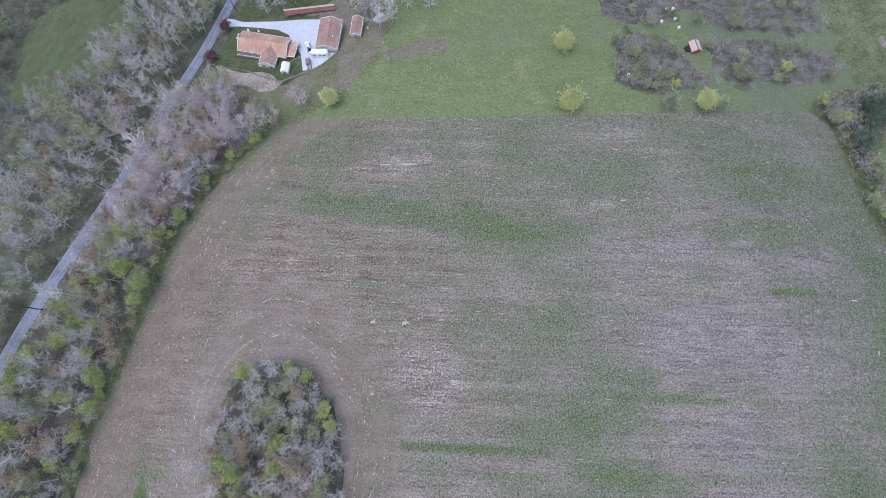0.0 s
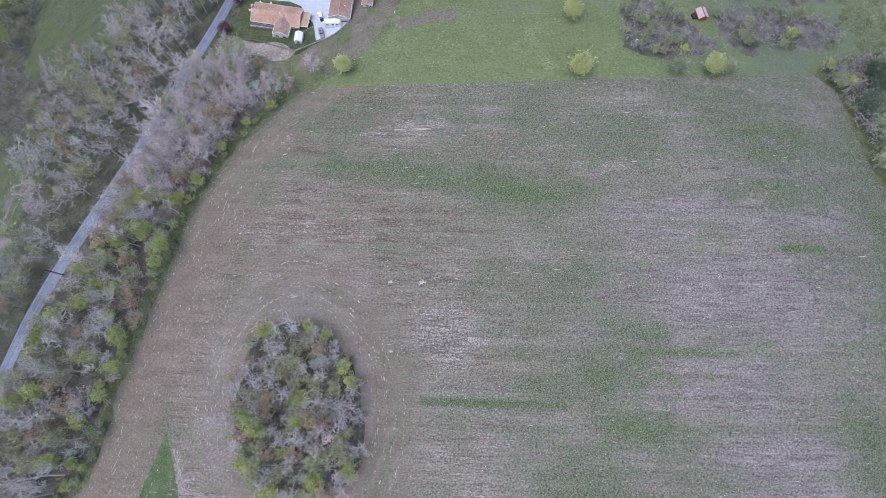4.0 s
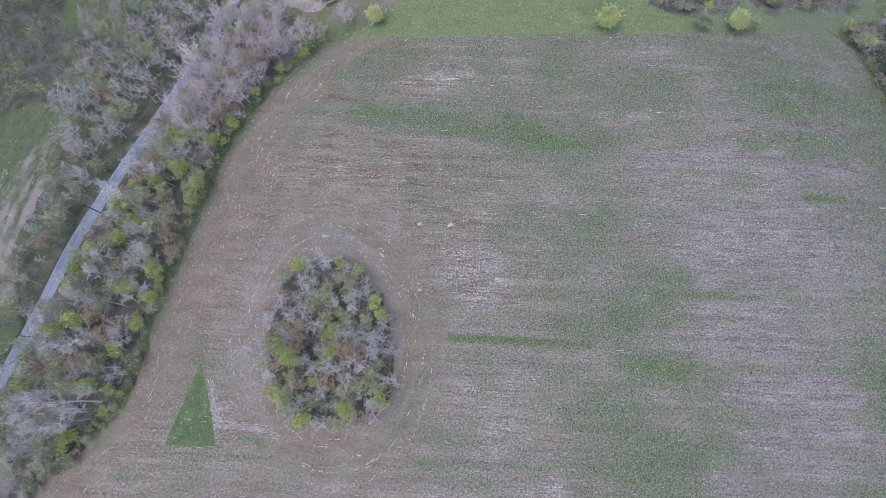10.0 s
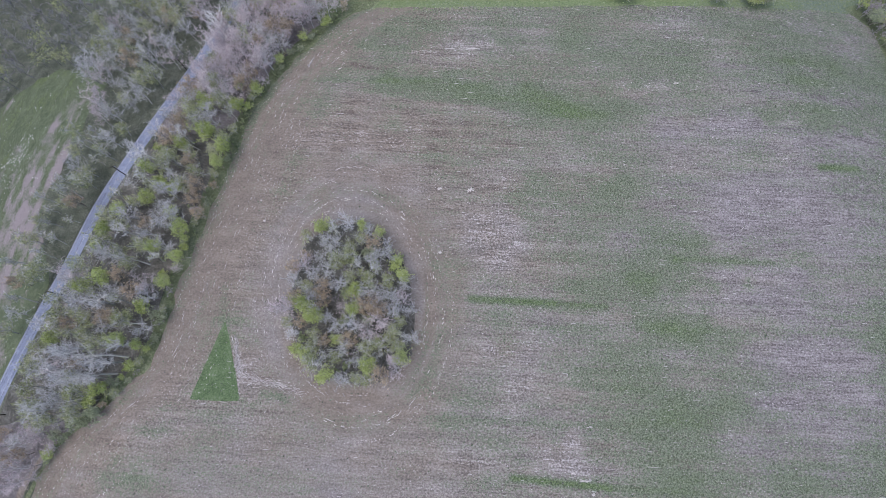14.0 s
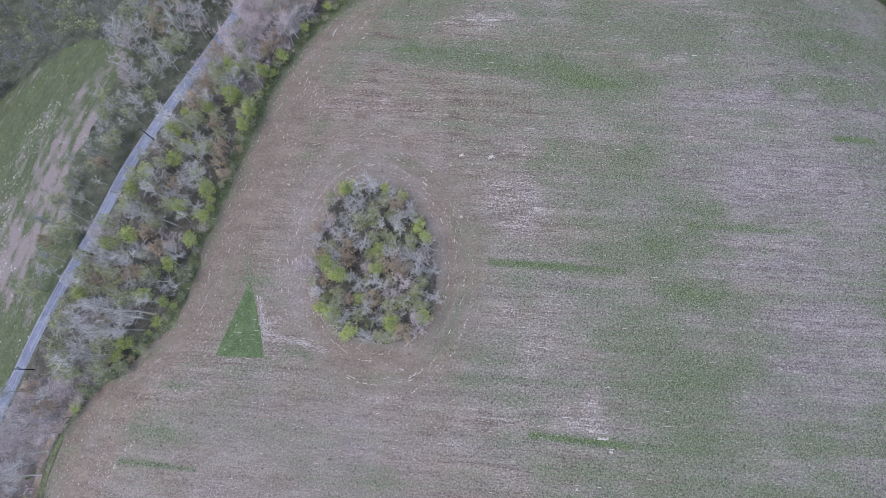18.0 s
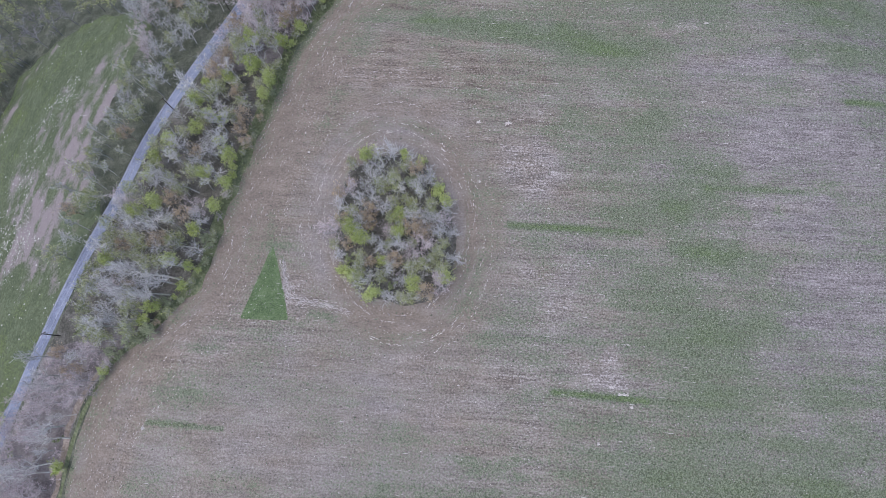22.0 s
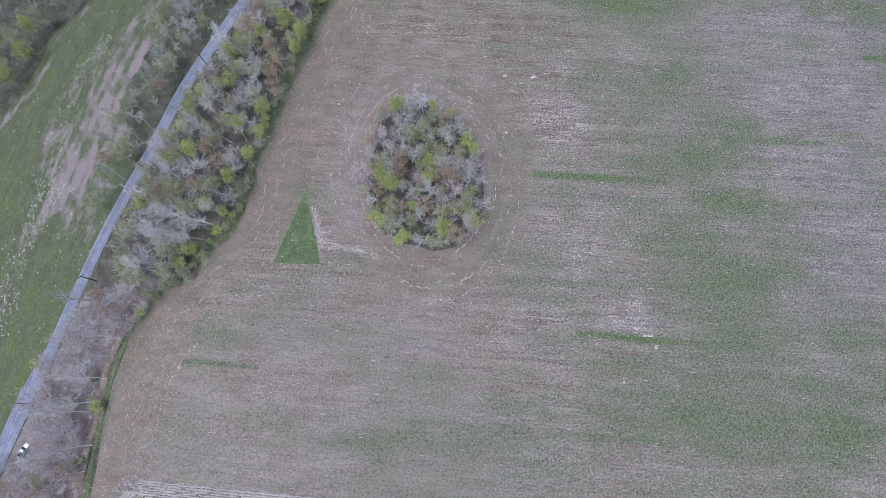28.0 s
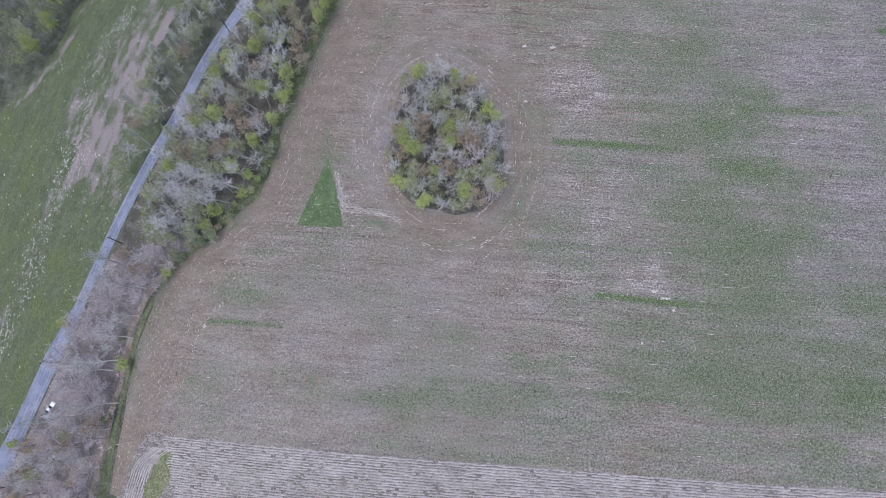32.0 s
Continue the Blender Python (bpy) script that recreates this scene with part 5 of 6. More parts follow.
# the east edge, the scrub garden and the grass
put("round", [(65.5, 126.5), (61.2, 97.3), (116, 92.5)], "trees on the grass", 1.0)
put("round", [(-31.8, 113.5)], "trees on the grass", 0.9)
put("brown", [(-63, 117.5), (-66, 121.5), (-74.5, 119)], "trees on the grass", 0.42)
put("mauve", [(-66, 108), (-58, 107.5), (-70.5, 114), (-60, 112.5), (-53, 109.5)], "trees on the grass", 0.55)
put("lime", [(-63.5, 116), (-72.5, 110), (-79.3, 134.5), (-81, 131)], "shrubs below the yard", 0.8)
put("pale_round", [(101.5, 93), (124, 91.8)], "trees on the grass", 0.85)
put("round", [(120, 92.5)], "trees on the grass", 0.7)
put("mauve", [(-42.3, 114), (-44.5, 115)], "trees on the grass", 0.62)
put("plum", [(-76, 163), (-81.6, 146.5)], "purple trees by the road", 1.1)
put("conifer", [(181, 70), (180, 52), (186, 80), (179, 34)], "evergreens at the field corner", 0.42)
put("conifer", [(196, 88), (204, 84), (193, 80), (208, 92)], "evergreens at the field corner", 0.9)
put("lime", [(174, 92), (183, 84), (176, 45), (177, 38)], "shrubs at the field's east edge", 1.0)
EAST = [(170, 91), (173, 82), (174.5, 62), (174, 44), (177, 26), (187, -12), (194, -12), (186, 30), (184, 55), (188, 72), (215, 78), (222, 98), (195, 97)]
fill((168, -14, 224, 100), lambda x, y: inside(x, y, EAST), 3.2, {"brush": 9, "bush": 1, "sage": 1}, "shrubs at the field's east edge", 2500, (1.2, 1.7))
fill((168, -14, 224, 100), lambda x, y: inside(x, y, EAST), 2.7, {"brush": 10, "bush": 3, "sage": 1}, "shrubs at the field's east edge", 6000, (0.8, 1.3), False, UNDER)
put("sage", [(88, 127), (93, 121), (98, 117), (102, 122), (95, 112), (101, 106.5), (105, 107.5), (90.5, 107), (143, 115), (137, 106), (147, 137), (152, 137), (131, 139), (108, 137)], "garden scrub", 1.1)
put("bush", [(163, 120), (160, 105), (141, 104), (96, 132)], "garden scrub", 1.3)
for outline in (SCRUB_A, SCRUB_B, SCRUB_C):
    a = np.array(outline)
    fill((*a.min(0), *a.max(0)), lambda x, y, o=outline: inside(x, y, o) and not (118 < x < 129 and 110 < y < 128) and not inside(x, y, [(124, 118), (137, 103), (132, 102), (120, 116)]), 3.5, {"brush": 8, "bush": 1.2, "sage": 1.3, "lime": 0.2}, "garden scrub", 2600, (0.65, 1.1), False, UNDER)
put("grey", [(-8.5, 147.5), (-3, 151), (-14, 155)], "trees behind the house", 1.05)
put("grey", [(-13, 160), (-4, 157.5), (4, 158), (-57, 167), (-50, 168), (-19, 161), (-45, 172), (-27, 171), (-35, 174), (13.5, 157), (-1, 165), (-60, 176), (-54, 173), (-66, 178), (20, 166)], "trees behind the house", 0.8)
put("brown", [(-20, 172), (-34, 176), (-44, 178)], "trees behind the house", 0.6)
put("bush", [(-80, 138), (-78.5, 135), (-82, 136.5)], "yard shrubs", 0.6)
pile("undergrowth", UNDER, "green and bare grey undergrowth shrubs below the trees", "shrubs")
pile("far_woods", FAR, "bare and budding trees of the far woods", "woods")

# ---- straw, clods and weeds lying on the field ----
scatter = np.random.default_rng(5)


def scattered(name, x, y, size, high, mat, label, category):
    """Thousands of small uneven lumps on the ground, as one mass of stuff."""
    n = len(x)
    a = scatter.uniform(0, math.tau, n)
    v = []
    for k in range(4):
        r = size * scatter.uniform(0.5, 1.2, n)
        v.append(np.stack([x + r * np.cos(a + k * math.tau / 4), y + r * np.sin(a + k * math.tau / 4), gz(x, y) + 0.05], 1))
    v.append(np.stack([x + size * scatter.uniform(-0.3, 0.3, n), y + size * scatter.uniform(-0.3, 0.3, n), gz(x, y) + 0.06 + high * scatter.uniform(0.6, 1.3, n)], 1))
    v = np.stack(v, 1).reshape(-1, 3)
    i = np.arange(n)[:, None] * 5
    f = (i + np.array([[0, 1, 4, 1, 2, 4, 2, 3, 4, 3, 0, 4]])).reshape(-1, 3)
    return tagged(new(name, mesh(name, v, f.tolist(), mat)), label, category, kind="stuff")


px, py = scatter.uniform(-205, 205, 260000), scatter.uniform(-160, 108, 260000)
keep = inside(px, py, FIELD) & (np.hypot((px + 61) / 23, (py + 13) / 31) > 1.03)
px, py = px[keep], py[keep]
want = field_weed(px, py)
pick = scatter.random(len(px)) < np.clip(0.1 + 0.9 * want, 0.02, 0.6)
k = np.where(pick)[0][:42000]
scattered("weed_tufts", px[k], py[k], scatter.uniform(0.16, 0.42, len(k)), 0.22, M_TUFT, "scattered green weed tufts on the field", "weeds")
want = field_straw(px, py)
pick = (scatter.random(len(px)) < np.clip(0.2 + 1.0 * want, 0.02, 0.7)) & ~pick
k = np.where(pick)[0][:36000]
scattered("soil_clods", px[k], py[k], scatter.uniform(0.1, 0.3, len(k)), 0.14, M_CLOD, "pale clods and straw bits on worked soil", "clods")
px, py = scatter.uniform(-300, -160, 60000), scatter.uniform(-150, 110, 60000)
keep = inside(px, py, MEADOW) & (scatter.random(60000) < 0.03 + 1.3 * meadow_litter(px, py) * np.clip(lattice(41, 4.0)(px, py) + 1.2 * slope_streaks(px, py, 46, 9.0, 1.3), 0, 1) ** 1.6)
scattered("meadow_litter", px[keep], py[keep], scatter.uniform(0.25, 0.75, keep.sum()) ** 2, 0.1, M_LITTER, "bleached white litter and stones in the meadow", "litter")
px, py = scatter.uniform(-60, 225, 40000), scatter.uniform(88, 200, 40000)
keep = inside(px, py, LAWN) & ~inside(px, py, SCRUB_A) & ~inside(px, py, SCRUB_B) & ~inside(px, py, SCRUB_C)
scattered("grass_tufts", px[keep][:14000], py[keep][:14000], scatter.uniform(0.2, 0.6, keep.sum())[:14000], 0.1, M_LAWN_TUFT, "uneven tufts of green grass", "grass")


def slivers(name, x, y, way, long_, wide, mat, label, category):
    """Thin low ridges of straw lying along the given directions, as one mass of stuff."""
    dx, dy, v = np.cos(way), np.sin(way), []
    for a, b, h in ((-1, 0, 0.02), (-0.3, 1, 0.03), (0.4, 0.9, 0.03), (1, 0, 0.02), (0.3, -1, 0.03), (-0.4, -0.8, 0.03), (0, 0, 0.14)):
        u, w = a * long_, b * wide * scatter.uniform(0.6, 1.3, len(x))
        v.append(np.stack([x + u * dx - w * dy, y + u * dy + w * dx, gz(x, y) + 0.06 + h], 1))
    v = np.stack(v, 1).reshape(-1, 3)
    i = np.arange(len(x))[:, None] * 7
    f = (i + np.array([[0, 6, 1, 1, 6, 2, 2, 6, 3, 3, 6, 4, 4, 6, 5, 5, 6, 0]])[:, ::-1]).reshape(-1, 3)
    return tagged(new(name, mesh(name, v, f.tolist(), mat)), label, category, kind="stuff")


px, py = scatter.uniform(-205, 190, 24000), scatter.uniform(-150, 106, 24000)
h, g = headland(px, py), grove_way(px, py)
turning, ringing = (h > 3) & (h < 26), (g > 1.06) & (g < 1.5)
keep = inside(px, py, FIELD) & (g > 1.05) & (scatter.random(24000) < np.where(turning | ringing, 0.24, 0.06 + 0.7 * np.clip(field_straw(px, py) + 0.05, 0, 0.6)))
px, py, h, g, turning, ringing = (q[keep] for q in (px, py, h, g, turning, ringing))
edge_way = np.arctan2(np.gradient(edge_line[:, 1]), np.gradient(edge_line[:, 0]))
way = np.full(len(px), radians(ROW)) + scatter.normal(0, 0.04, len(px))
way = np.where(ringing, np.arctan2((px + 61) / 22.5 ** 2, -(py + 13) / 31.5 ** 2), way)
way = np.where(turning, np.interp(py, edge_line[:, 1], edge_way), way)
tail = scatter.uniform(0, 1, 420)
px = np.r_[px, np.interp(tail, [0, 0.4, 0.6, 0.8, 1], [-104.4, -103, -97, -89, -81]) + scatter.normal(0, 0.7, 420)]
py = np.r_[py, np.interp(tail, [0, 0.4, 0.6, 0.8, 1], [-22, -36, -38.5, -41, -45]) + scatter.normal(0, 0.8, 420)]
way = np.r_[way, np.where(tail < 0.4, 1.6, -0.3) + scatter.normal(0, 0.5, 420)]
slivers("straw_streaks", px, py, way, scatter.gamma(2.0, 0.3, len(px)) + 0.2, scatter.uniform(0.045, 0.11, len(px)), M_CHAFF, "thin pale streaks of straw along the plough's passes", "straw")
qx, qy, qway = np.zeros(0), np.zeros(0), np.zeros(0)
# straw left in lines where the plough went along the edge and round the grove
for off in (4.5, 8, 11.5, 15, 19, 24):
    at = np.arange(6, len(edge_line) - 4, 0.45) + scatter.uniform(-0.2, 0.2, len(np.arange(6, len(edge_line) - 4, 0.45)))
    ex, ey = np.interp(at, np.arange(len(edge_line)), edge_line[:, 0]), np.interp(at, np.arange(len(edge_line)), edge_line[:, 1])
    ew = np.interp(at, np.arange(len(edge_line)), np.unwrap(edge_way))
    lx, ly = ex + off * np.sin(ew) + scatter.normal(0, 0.6, len(at)), ey - off * np.cos(ew) + scatter.normal(0, 0.35, len(at))
    ok = inside(lx, ly, FIELD) & (scatter.random(len(at)) < 1.5 * lattice(70 + int(off), 9.0)(lx, ly) ** 2.2)
    qx, qy, qway = np.r_[qx, lx[ok]], np.r_[qy, ly[ok]], np.r_[qway, ew[ok]]
for ring_ in (1.1, 1.2, 1.32, 1.45, 1.6):
    a = scatter.uniform(0, math.tau, 420)
    lx, ly = -61 + 22.5 * ring_ * np.cos(a) + scatter.normal(0, 0.3, 420), -13 + 31.5 * ring_ * np.sin(a) + scatter.normal(0, 0.3, 420)
    ok = inside(lx, ly, FIELD) & (scatter.random(420) < 1.5 * lattice(80 + int(ring_ * 10), 9.0)(lx, ly) ** 2.2)
    qx, qy, qway = np.r_[qx, lx[ok]], np.r_[qy, ly[ok]], np.r_[qway, np.arctan2(31.5 * np.cos(a), -22.5 * np.sin(a))[ok]]
slivers("straw_lines", qx, qy, qway, scatter.gamma(2.0, 0.11, len(qx)) + 0.12, scatter.uniform(0.06, 0.15, len(qx)), M_STRAW, "bright straw bits in curved lines along the plough's passes", "straw")


def straw_clump(x, y, long_, wide, turn, seed):
    """A raked heap of pale straw."""
    r = np.random.default_rng(seed)
    v, f = [], []
    nx, ny = 10, 6
    for j in range(ny):
        for i in range(nx):
            u, w = i / (nx - 1) * 2 - 1, j / (ny - 1) * 2 - 1
            h = max(0.0, 1 - u * u - w * w) ** 0.6
            s = 0.7 + 0.3 * math.sin(7 * math.atan2(w, u) + seed)
            v.append((u * long_ * s, w * wide * s, 0.02 + 0.4 * h * r.uniform(0.6, 1.3)))
    me = mesh("straw_clump", v, grid_faces(nx, ny).tolist(), M_STRAW)
    ob = new("straw_clump", me)
    ob.matrix_basis = on_ground(x, y, turn, 1.0, 0.06)
    tagged(ob, "small heap of pale straw dropped on worked soil", "straw", "straw heaps on the field")


for n, (x, y, a, b, turn) in enumerate([(-13.4, 22, 1.5, 0.8, 10), (-24.8, 24, 1.1, 0.6, 10), (-27.8, -0.8, 0.7, 0.6, 30), (-91.9, 19.8, 0.6, 0.5, 0), (-13.5, 83.6, 2.6, 0.35, -6), (-4.2, 82.4, 3.2, 0.45, -6),
                                         (-1, -99.2, 0.6, 0.6, 0), (-157, -75.6, 0.9, 0.7, 20), (12.5, -89, 0.7, 0.6, 0), (7, -81.5, 1.3, 0.6, -10), (-88.5, -41.3, 2.0, 0.5, -38), (-103.5, -29, 0.6, 0.5, 0), (153, -12.4, 1.0, 0.5, 60), (150, 7, 2.0, 0.3, -8), (74, 56, 1.3, 0.3, -8), (-60, 24, 1.6, 0.3, 5), (-40, 14, 1.5, 0.35, -50), (10.5, -84.5, 2.4, 0.5, -10), (-70, 85, 3.0, 0.3, 60)]):
    straw_clump(x, y, a, b, turn, n)

# rows of cut stalks in the stubble field
rows = []
u0 = np.arange(0, 285, 1.6)
for n in range(50):
    off = 0.5 + 0.98 * n
    x = -181 + 0.5 * off + u0 * math.cos(radians(-10.2)) - off * math.sin(radians(10.2))
    y = -111.2 + u0 * math.sin(radians(-10.2)) - off * math.cos(radians(10.2))
    keep = x > -176 + 0.12 * off
    rows.append((x[keep], y[keep]))
for n in range(8):
    t = np.arange(0, 60, 2.0)
    x, y = -185.5 + 0.98 * n + np.clip((8 - t) / 8, 0, 1) ** 2 * 6 - 0.42 * t, -116 - 0.2 * n - 0.9 * t
    rows.append((x, y))
for x, y in rows:
    x, y = x + scatter.normal(0, 0.06, len(x)), y + scatter.normal(0, 0.09, len(x))
    d = np.gradient(np.stack([x, y], 1), axis=0)
    d /= np.linalg.norm(d, axis=1)[:, None]
    nx, ny = -d[:, 1], d[:, 0]
    z, w = gz(x, y), scatter.uniform(0.16, 0.38, len(x))
    v = []
    for p, q, h in zip(np.stack([x, y, nx, ny], 1), z, w):
        v += [(p[0] + p[2] * h, p[1] + p[3] * h, q + 0.03), (p[0], p[1], q + 0.1 + 0.25 * h), (p[0] - p[2] * h, p[1] - p[3] * h, q + 0.03)]
    g = grid_faces(3, len(x))
    f = g[np.repeat(scatter.random(len(x) - 1) < 0.93, 2)].tolist()
    part("stubble_row", mesh("stubble_row", v, f, M_STALK), stubble_field)


# ---- power line along the road ----
POLES = [(-72.3, 173.5, 35), (-97, 133, 28), (-122, 90, 30), (-145.5, 46, 27), (-168.5, 1.5, 31), (-191.8, -38.6, 33), (-221.5, -81, 33), (-250, -126, 34), (-282, -172, 34)]


def utility_pole(x, y, turn, n):
    ob = thing("utility_pole", on_ground(x, y, turn), "dark creosoted utility pole with one crossarm beside the road", "utility pole", "poles along the road")
    part("pole", tube("pole", [(0, 0, -0.5), (0, 0, 4), (0.03, 0, 9.6)], [0.2, 0.18, 0.13], M_POLE, 8), ob)
    arm = part("crossarm", block("crossarm", (-1.25, -0.08, 8.95), (1.25, 0.08, 9.12), M_POLE), ob)
    for k in (-1.1, -0.45, 0.45, 1.1):
        part("insulator", hull("insulator", [ring(k, 0, 9.12, 0.05), ring(k, 0, 9.2, 0.08), ring(k, 0, 9.28, 0.04)], M_GLAZE), arm)
    part("brace", tube("brace", [(-0.6, 0.09, 8.95), (0, 0.16, 8.4), (0.6, 0.09, 8.95)], 0.03, M_STEEL), ob)
    if n in (3, 5):
        can = part("transformer", hull("transformer", [ring(0.35, 0.3, 7.3, 0.2), ring(0.35, 0.3, 7.35, 0.24), ring(0.35, 0.3, 8.2, 0.24), ring(0.35, 0.3, 8.3, 0.15)], M_STEEL), ob, "grey transformer can")
        part("bushing", tube("bushing", [(0.35, 0.3, 8.28), (0.35, 0.3, 8.5)], 0.04, M_GLAZE), can)


for n, (x, y, turn) in enumerate(POLES):
    utility_pole(x, y, turn, n)
lines = thing("power_line", Matrix(), "thin dark power cables strung between the roadside poles", "cable")
for (x0, y0, a), (x1, y1, b) in zip(POLES, POLES[1:]):
    for off, high, r in ((-1.1, 9.3, 0.012), (-0.45, 9.3, 0.012), (1.1, 9.3, 0.012), (0.2, 6.6, 0.02)):
        p = Vector((x0 + off * math.cos(radians(a)), y0 + off * math.sin(radians(a)), float(gz(x0, y0)) + high))
        q = Vector((x1 + off * math.cos(radians(b)), y1 + off * math.sin(radians(b)), float(gz(x1, y1)) + high))
        pts = [p.lerp(q, t / 10) - Vector((0, 0, 3.6 * (t / 10) * (1 - t / 10))) for t in range(11)]
        part("cable", tube("cable", pts, r, M_WIRE, 4), lines)


# ---- vehicles ----
def wheel(parent, x, y, r=0.38, w=0.24):
    tyre = part("wheel", hull("wheel", [ring(x, y - w / 2, r, r * 0.9, 14, "y"), ring(x, y - w / 2 + 0.05, r, r, 14, "y"), ring(x, y + w / 2 - 0.05, r, r, 14, "y"), ring(x, y + w / 2, r, r * 0.9, 14, "y")], M_TYRE), parent)
    side = 1 if y > 0 else -1
    part("rim", hull("rim", [ring(x, y + side * (w / 2 - 0.02), r, r * 0.6, 12, "y"), ring(x, y + side * (w / 2 + 0.02), r, r * 0.5, 12, "y")], M_STEEL), tyre)


def section(name, xs, tops, half, low, mat):
    """A car body lofted along x: at each x a rounded box section up to its top."""
    rings = []
    for x, t in zip(xs, tops):
        w = half * (1 if 0.1 < (x - xs[0]) / (xs[-1] - xs[0]) < 0.93 else 0.9)
        rings.append([(x, -w, low), (x, -w, t - 0.18), (x, -w * 0.92, t - 0.04), (x, -w * 0.6, t), (x, w * 0.6, t), (x, w * 0.92, t - 0.04), (x, w, t - 0.18), (x, w, low)])
    return hull(name, rings, mat)


def pickup(x, y, turn, paint, label, bed_load=None):
    ob = thing("pickup_truck", on_ground(x, y, turn, 1.0, 0.1), label, "pickup truck")
    part("body", section("body", [-2.8, -2.6, -0.6, 0.9, 2.5, 2.8], [1.02, 1.12, 1.14, 1.12, 1.02, 0.85], 0.98, 0.38, paint), ob)
    cab = part("cab", hull("cab", [[(-0.75, -0.9, 1.1), (1.15, -0.9, 1.1), (1.15, 0.9, 1.1), (-0.75, 0.9, 1.1)], [(-0.6, -0.78, 1.72), (0.5, -0.78, 1.74), (0.5, 0.78, 1.74), (-0.6, 0.78, 1.72)], [(-0.5, -0.66, 1.8), (0.4, -0.66, 1.81), (0.4, 0.66, 1.81), (-0.5, 0.66, 1.8)]], paint), ob)
    part("windscreen", mesh("windscreen", [(1.14, -0.8, 1.14), (1.14, 0.8, 1.14), (0.53, 0.7, 1.72), (0.53, -0.7, 1.72), (1.18, -0.8, 1.15), (1.18, 0.8, 1.15), (0.57, 0.7, 1.74), (0.57, -0.7, 1.74)], [(4, 5, 6, 7), (3, 2, 1, 0), (0, 1, 5, 4), (1, 2, 6, 5), (2, 3, 7, 6), (3, 0, 4, 7)], M_GLASS), cab)
    part("rear_window", block("rear_window", (-0.74, -0.62, 1.25), (-0.68, 0.62, 1.62), M_GLASS, 0.01), cab)
    for s in (-1, 1):
        part("side_window", block("side_window", (-0.5, s * 0.84 - 0.04, 1.2), (0.7, s * 0.84 + 0.04, 1.6), M_GLASS, 0.01), cab)
    part("cargo_bed", block("cargo_bed", (-2.6, -0.78, 1.1), (-0.85, 0.78, 1.165), bed_load or M_DARK, 0.02), ob, "dark open cargo bed")
    part("tailgate", block("tailgate", (-2.84, -0.8, 0.6), (-2.74, 0.8, 1.12), paint, 0.02), ob)
    part("bumper", block("bumper", (2.74, -0.9, 0.4), (2.92, 0.9, 0.62), M_STEEL, 0.04), ob)
    for s in (-0.7, 0.7):
        part("headlight", block("headlight", (2.7, s - 0.16, 0.7), (2.84, s + 0.16, 0.86), M_TRIM, 0.03), ob)
        part("tail_light", block("tail_light", (-2.86, s * 1.22 - 0.07, 0.8), (-2.76, s * 1.22 + 0.07, 1.05), M_RED, 0.02), ob)
    for wx in (-1.75, 1.8):
        for wy in (-0.86, 0.86):
            wheel(ob, wx, wy)
    return ob


pickup(-226.0, -98.2, 58, M_SILVER, "silver-white pickup truck parked at the roadside by the trees")
pickup(-39.7, 143.0, 103, M_WHITE, "white pickup truck with a dark cargo bed on the drive")
pickup(-39.9, 133.9, 97, M_GREYCAR, "grey-brown pickup truck parked on the drive", M_GREYCAR)


# ---- the farmstead ----
def gable(name, x0, x1, y0, y1, eave, ridge, along="x", over=0.45, thick=0.16, mat=None):
    """The two slopes of a gabled roof, each a slab of its own."""
    out = []
    for s in (-1, 1):
        if along == "x":
            m, e = (y0 + y1) / 2, (y1 + over if s > 0 else y0 - over)
            drop = (ridge - eave) * over / ((y1 - y0) / 2)
            a = [(x0 - over, m, ridge), (x1 + over, m, ridge), (x1 + over, e, eave - drop), (x0 - over, e, eave - drop)]
        else:
            m, e = (x0 + x1) / 2, (x1 + over if s > 0 else x0 - over)
            drop = (ridge - eave) * over / ((x1 - x0) / 2)
            a = [(m, y0 - over, ridge), (m, y1 + over, ridge), (e, y1 + over, eave - drop), (e, y0 - over, eave - drop)]
        v = a + [(p[0], p[1], p[2] + thick) for p in a]
        f = [(3, 2, 1, 0), (4, 5, 6, 7), (0, 1, 5, 4), (1, 2, 6, 5), (2, 3, 7, 6), (3, 0, 4, 7)]
        out.append(mesh(name, v, f, mat))
    return out


def courses(parent, x0, x1, y_eave, z_eave, y_ridge, z_ridge, count, mat, along="x"):
    """Overlapping rows of shingles on a slope, each row a strip of its own."""
    for k in range(count):
        a, b = k / count, (k + 1.12) / count
        ya, za, yb, zb = y_eave + (y_ridge - y_eave) * a, z_eave + (z_ridge - z_eave) * a, y_eave + (y_ridge - y_eave) * min(b, 1), z_eave + (z_ridge - z_eave) * min(b, 1)
        v = [(x0, ya, za + 0.05), (x1, ya, za + 0.05), (x1, yb, zb + 0.02), (x0, yb, zb + 0.02), (x0, ya, za), (x1, ya, za), (x1, yb, zb), (x0, yb, zb)]
        if along == "y":
            v = [(q, p, r) for p, q, r in v]
        part("shingle_course", mesh("shingle_course", v, [(0, 1, 2, 3), (7, 6, 5, 4), (0, 4, 5, 1), (1, 5, 6, 2), (2, 6, 7, 3), (3, 7, 4, 0)], mat), parent)


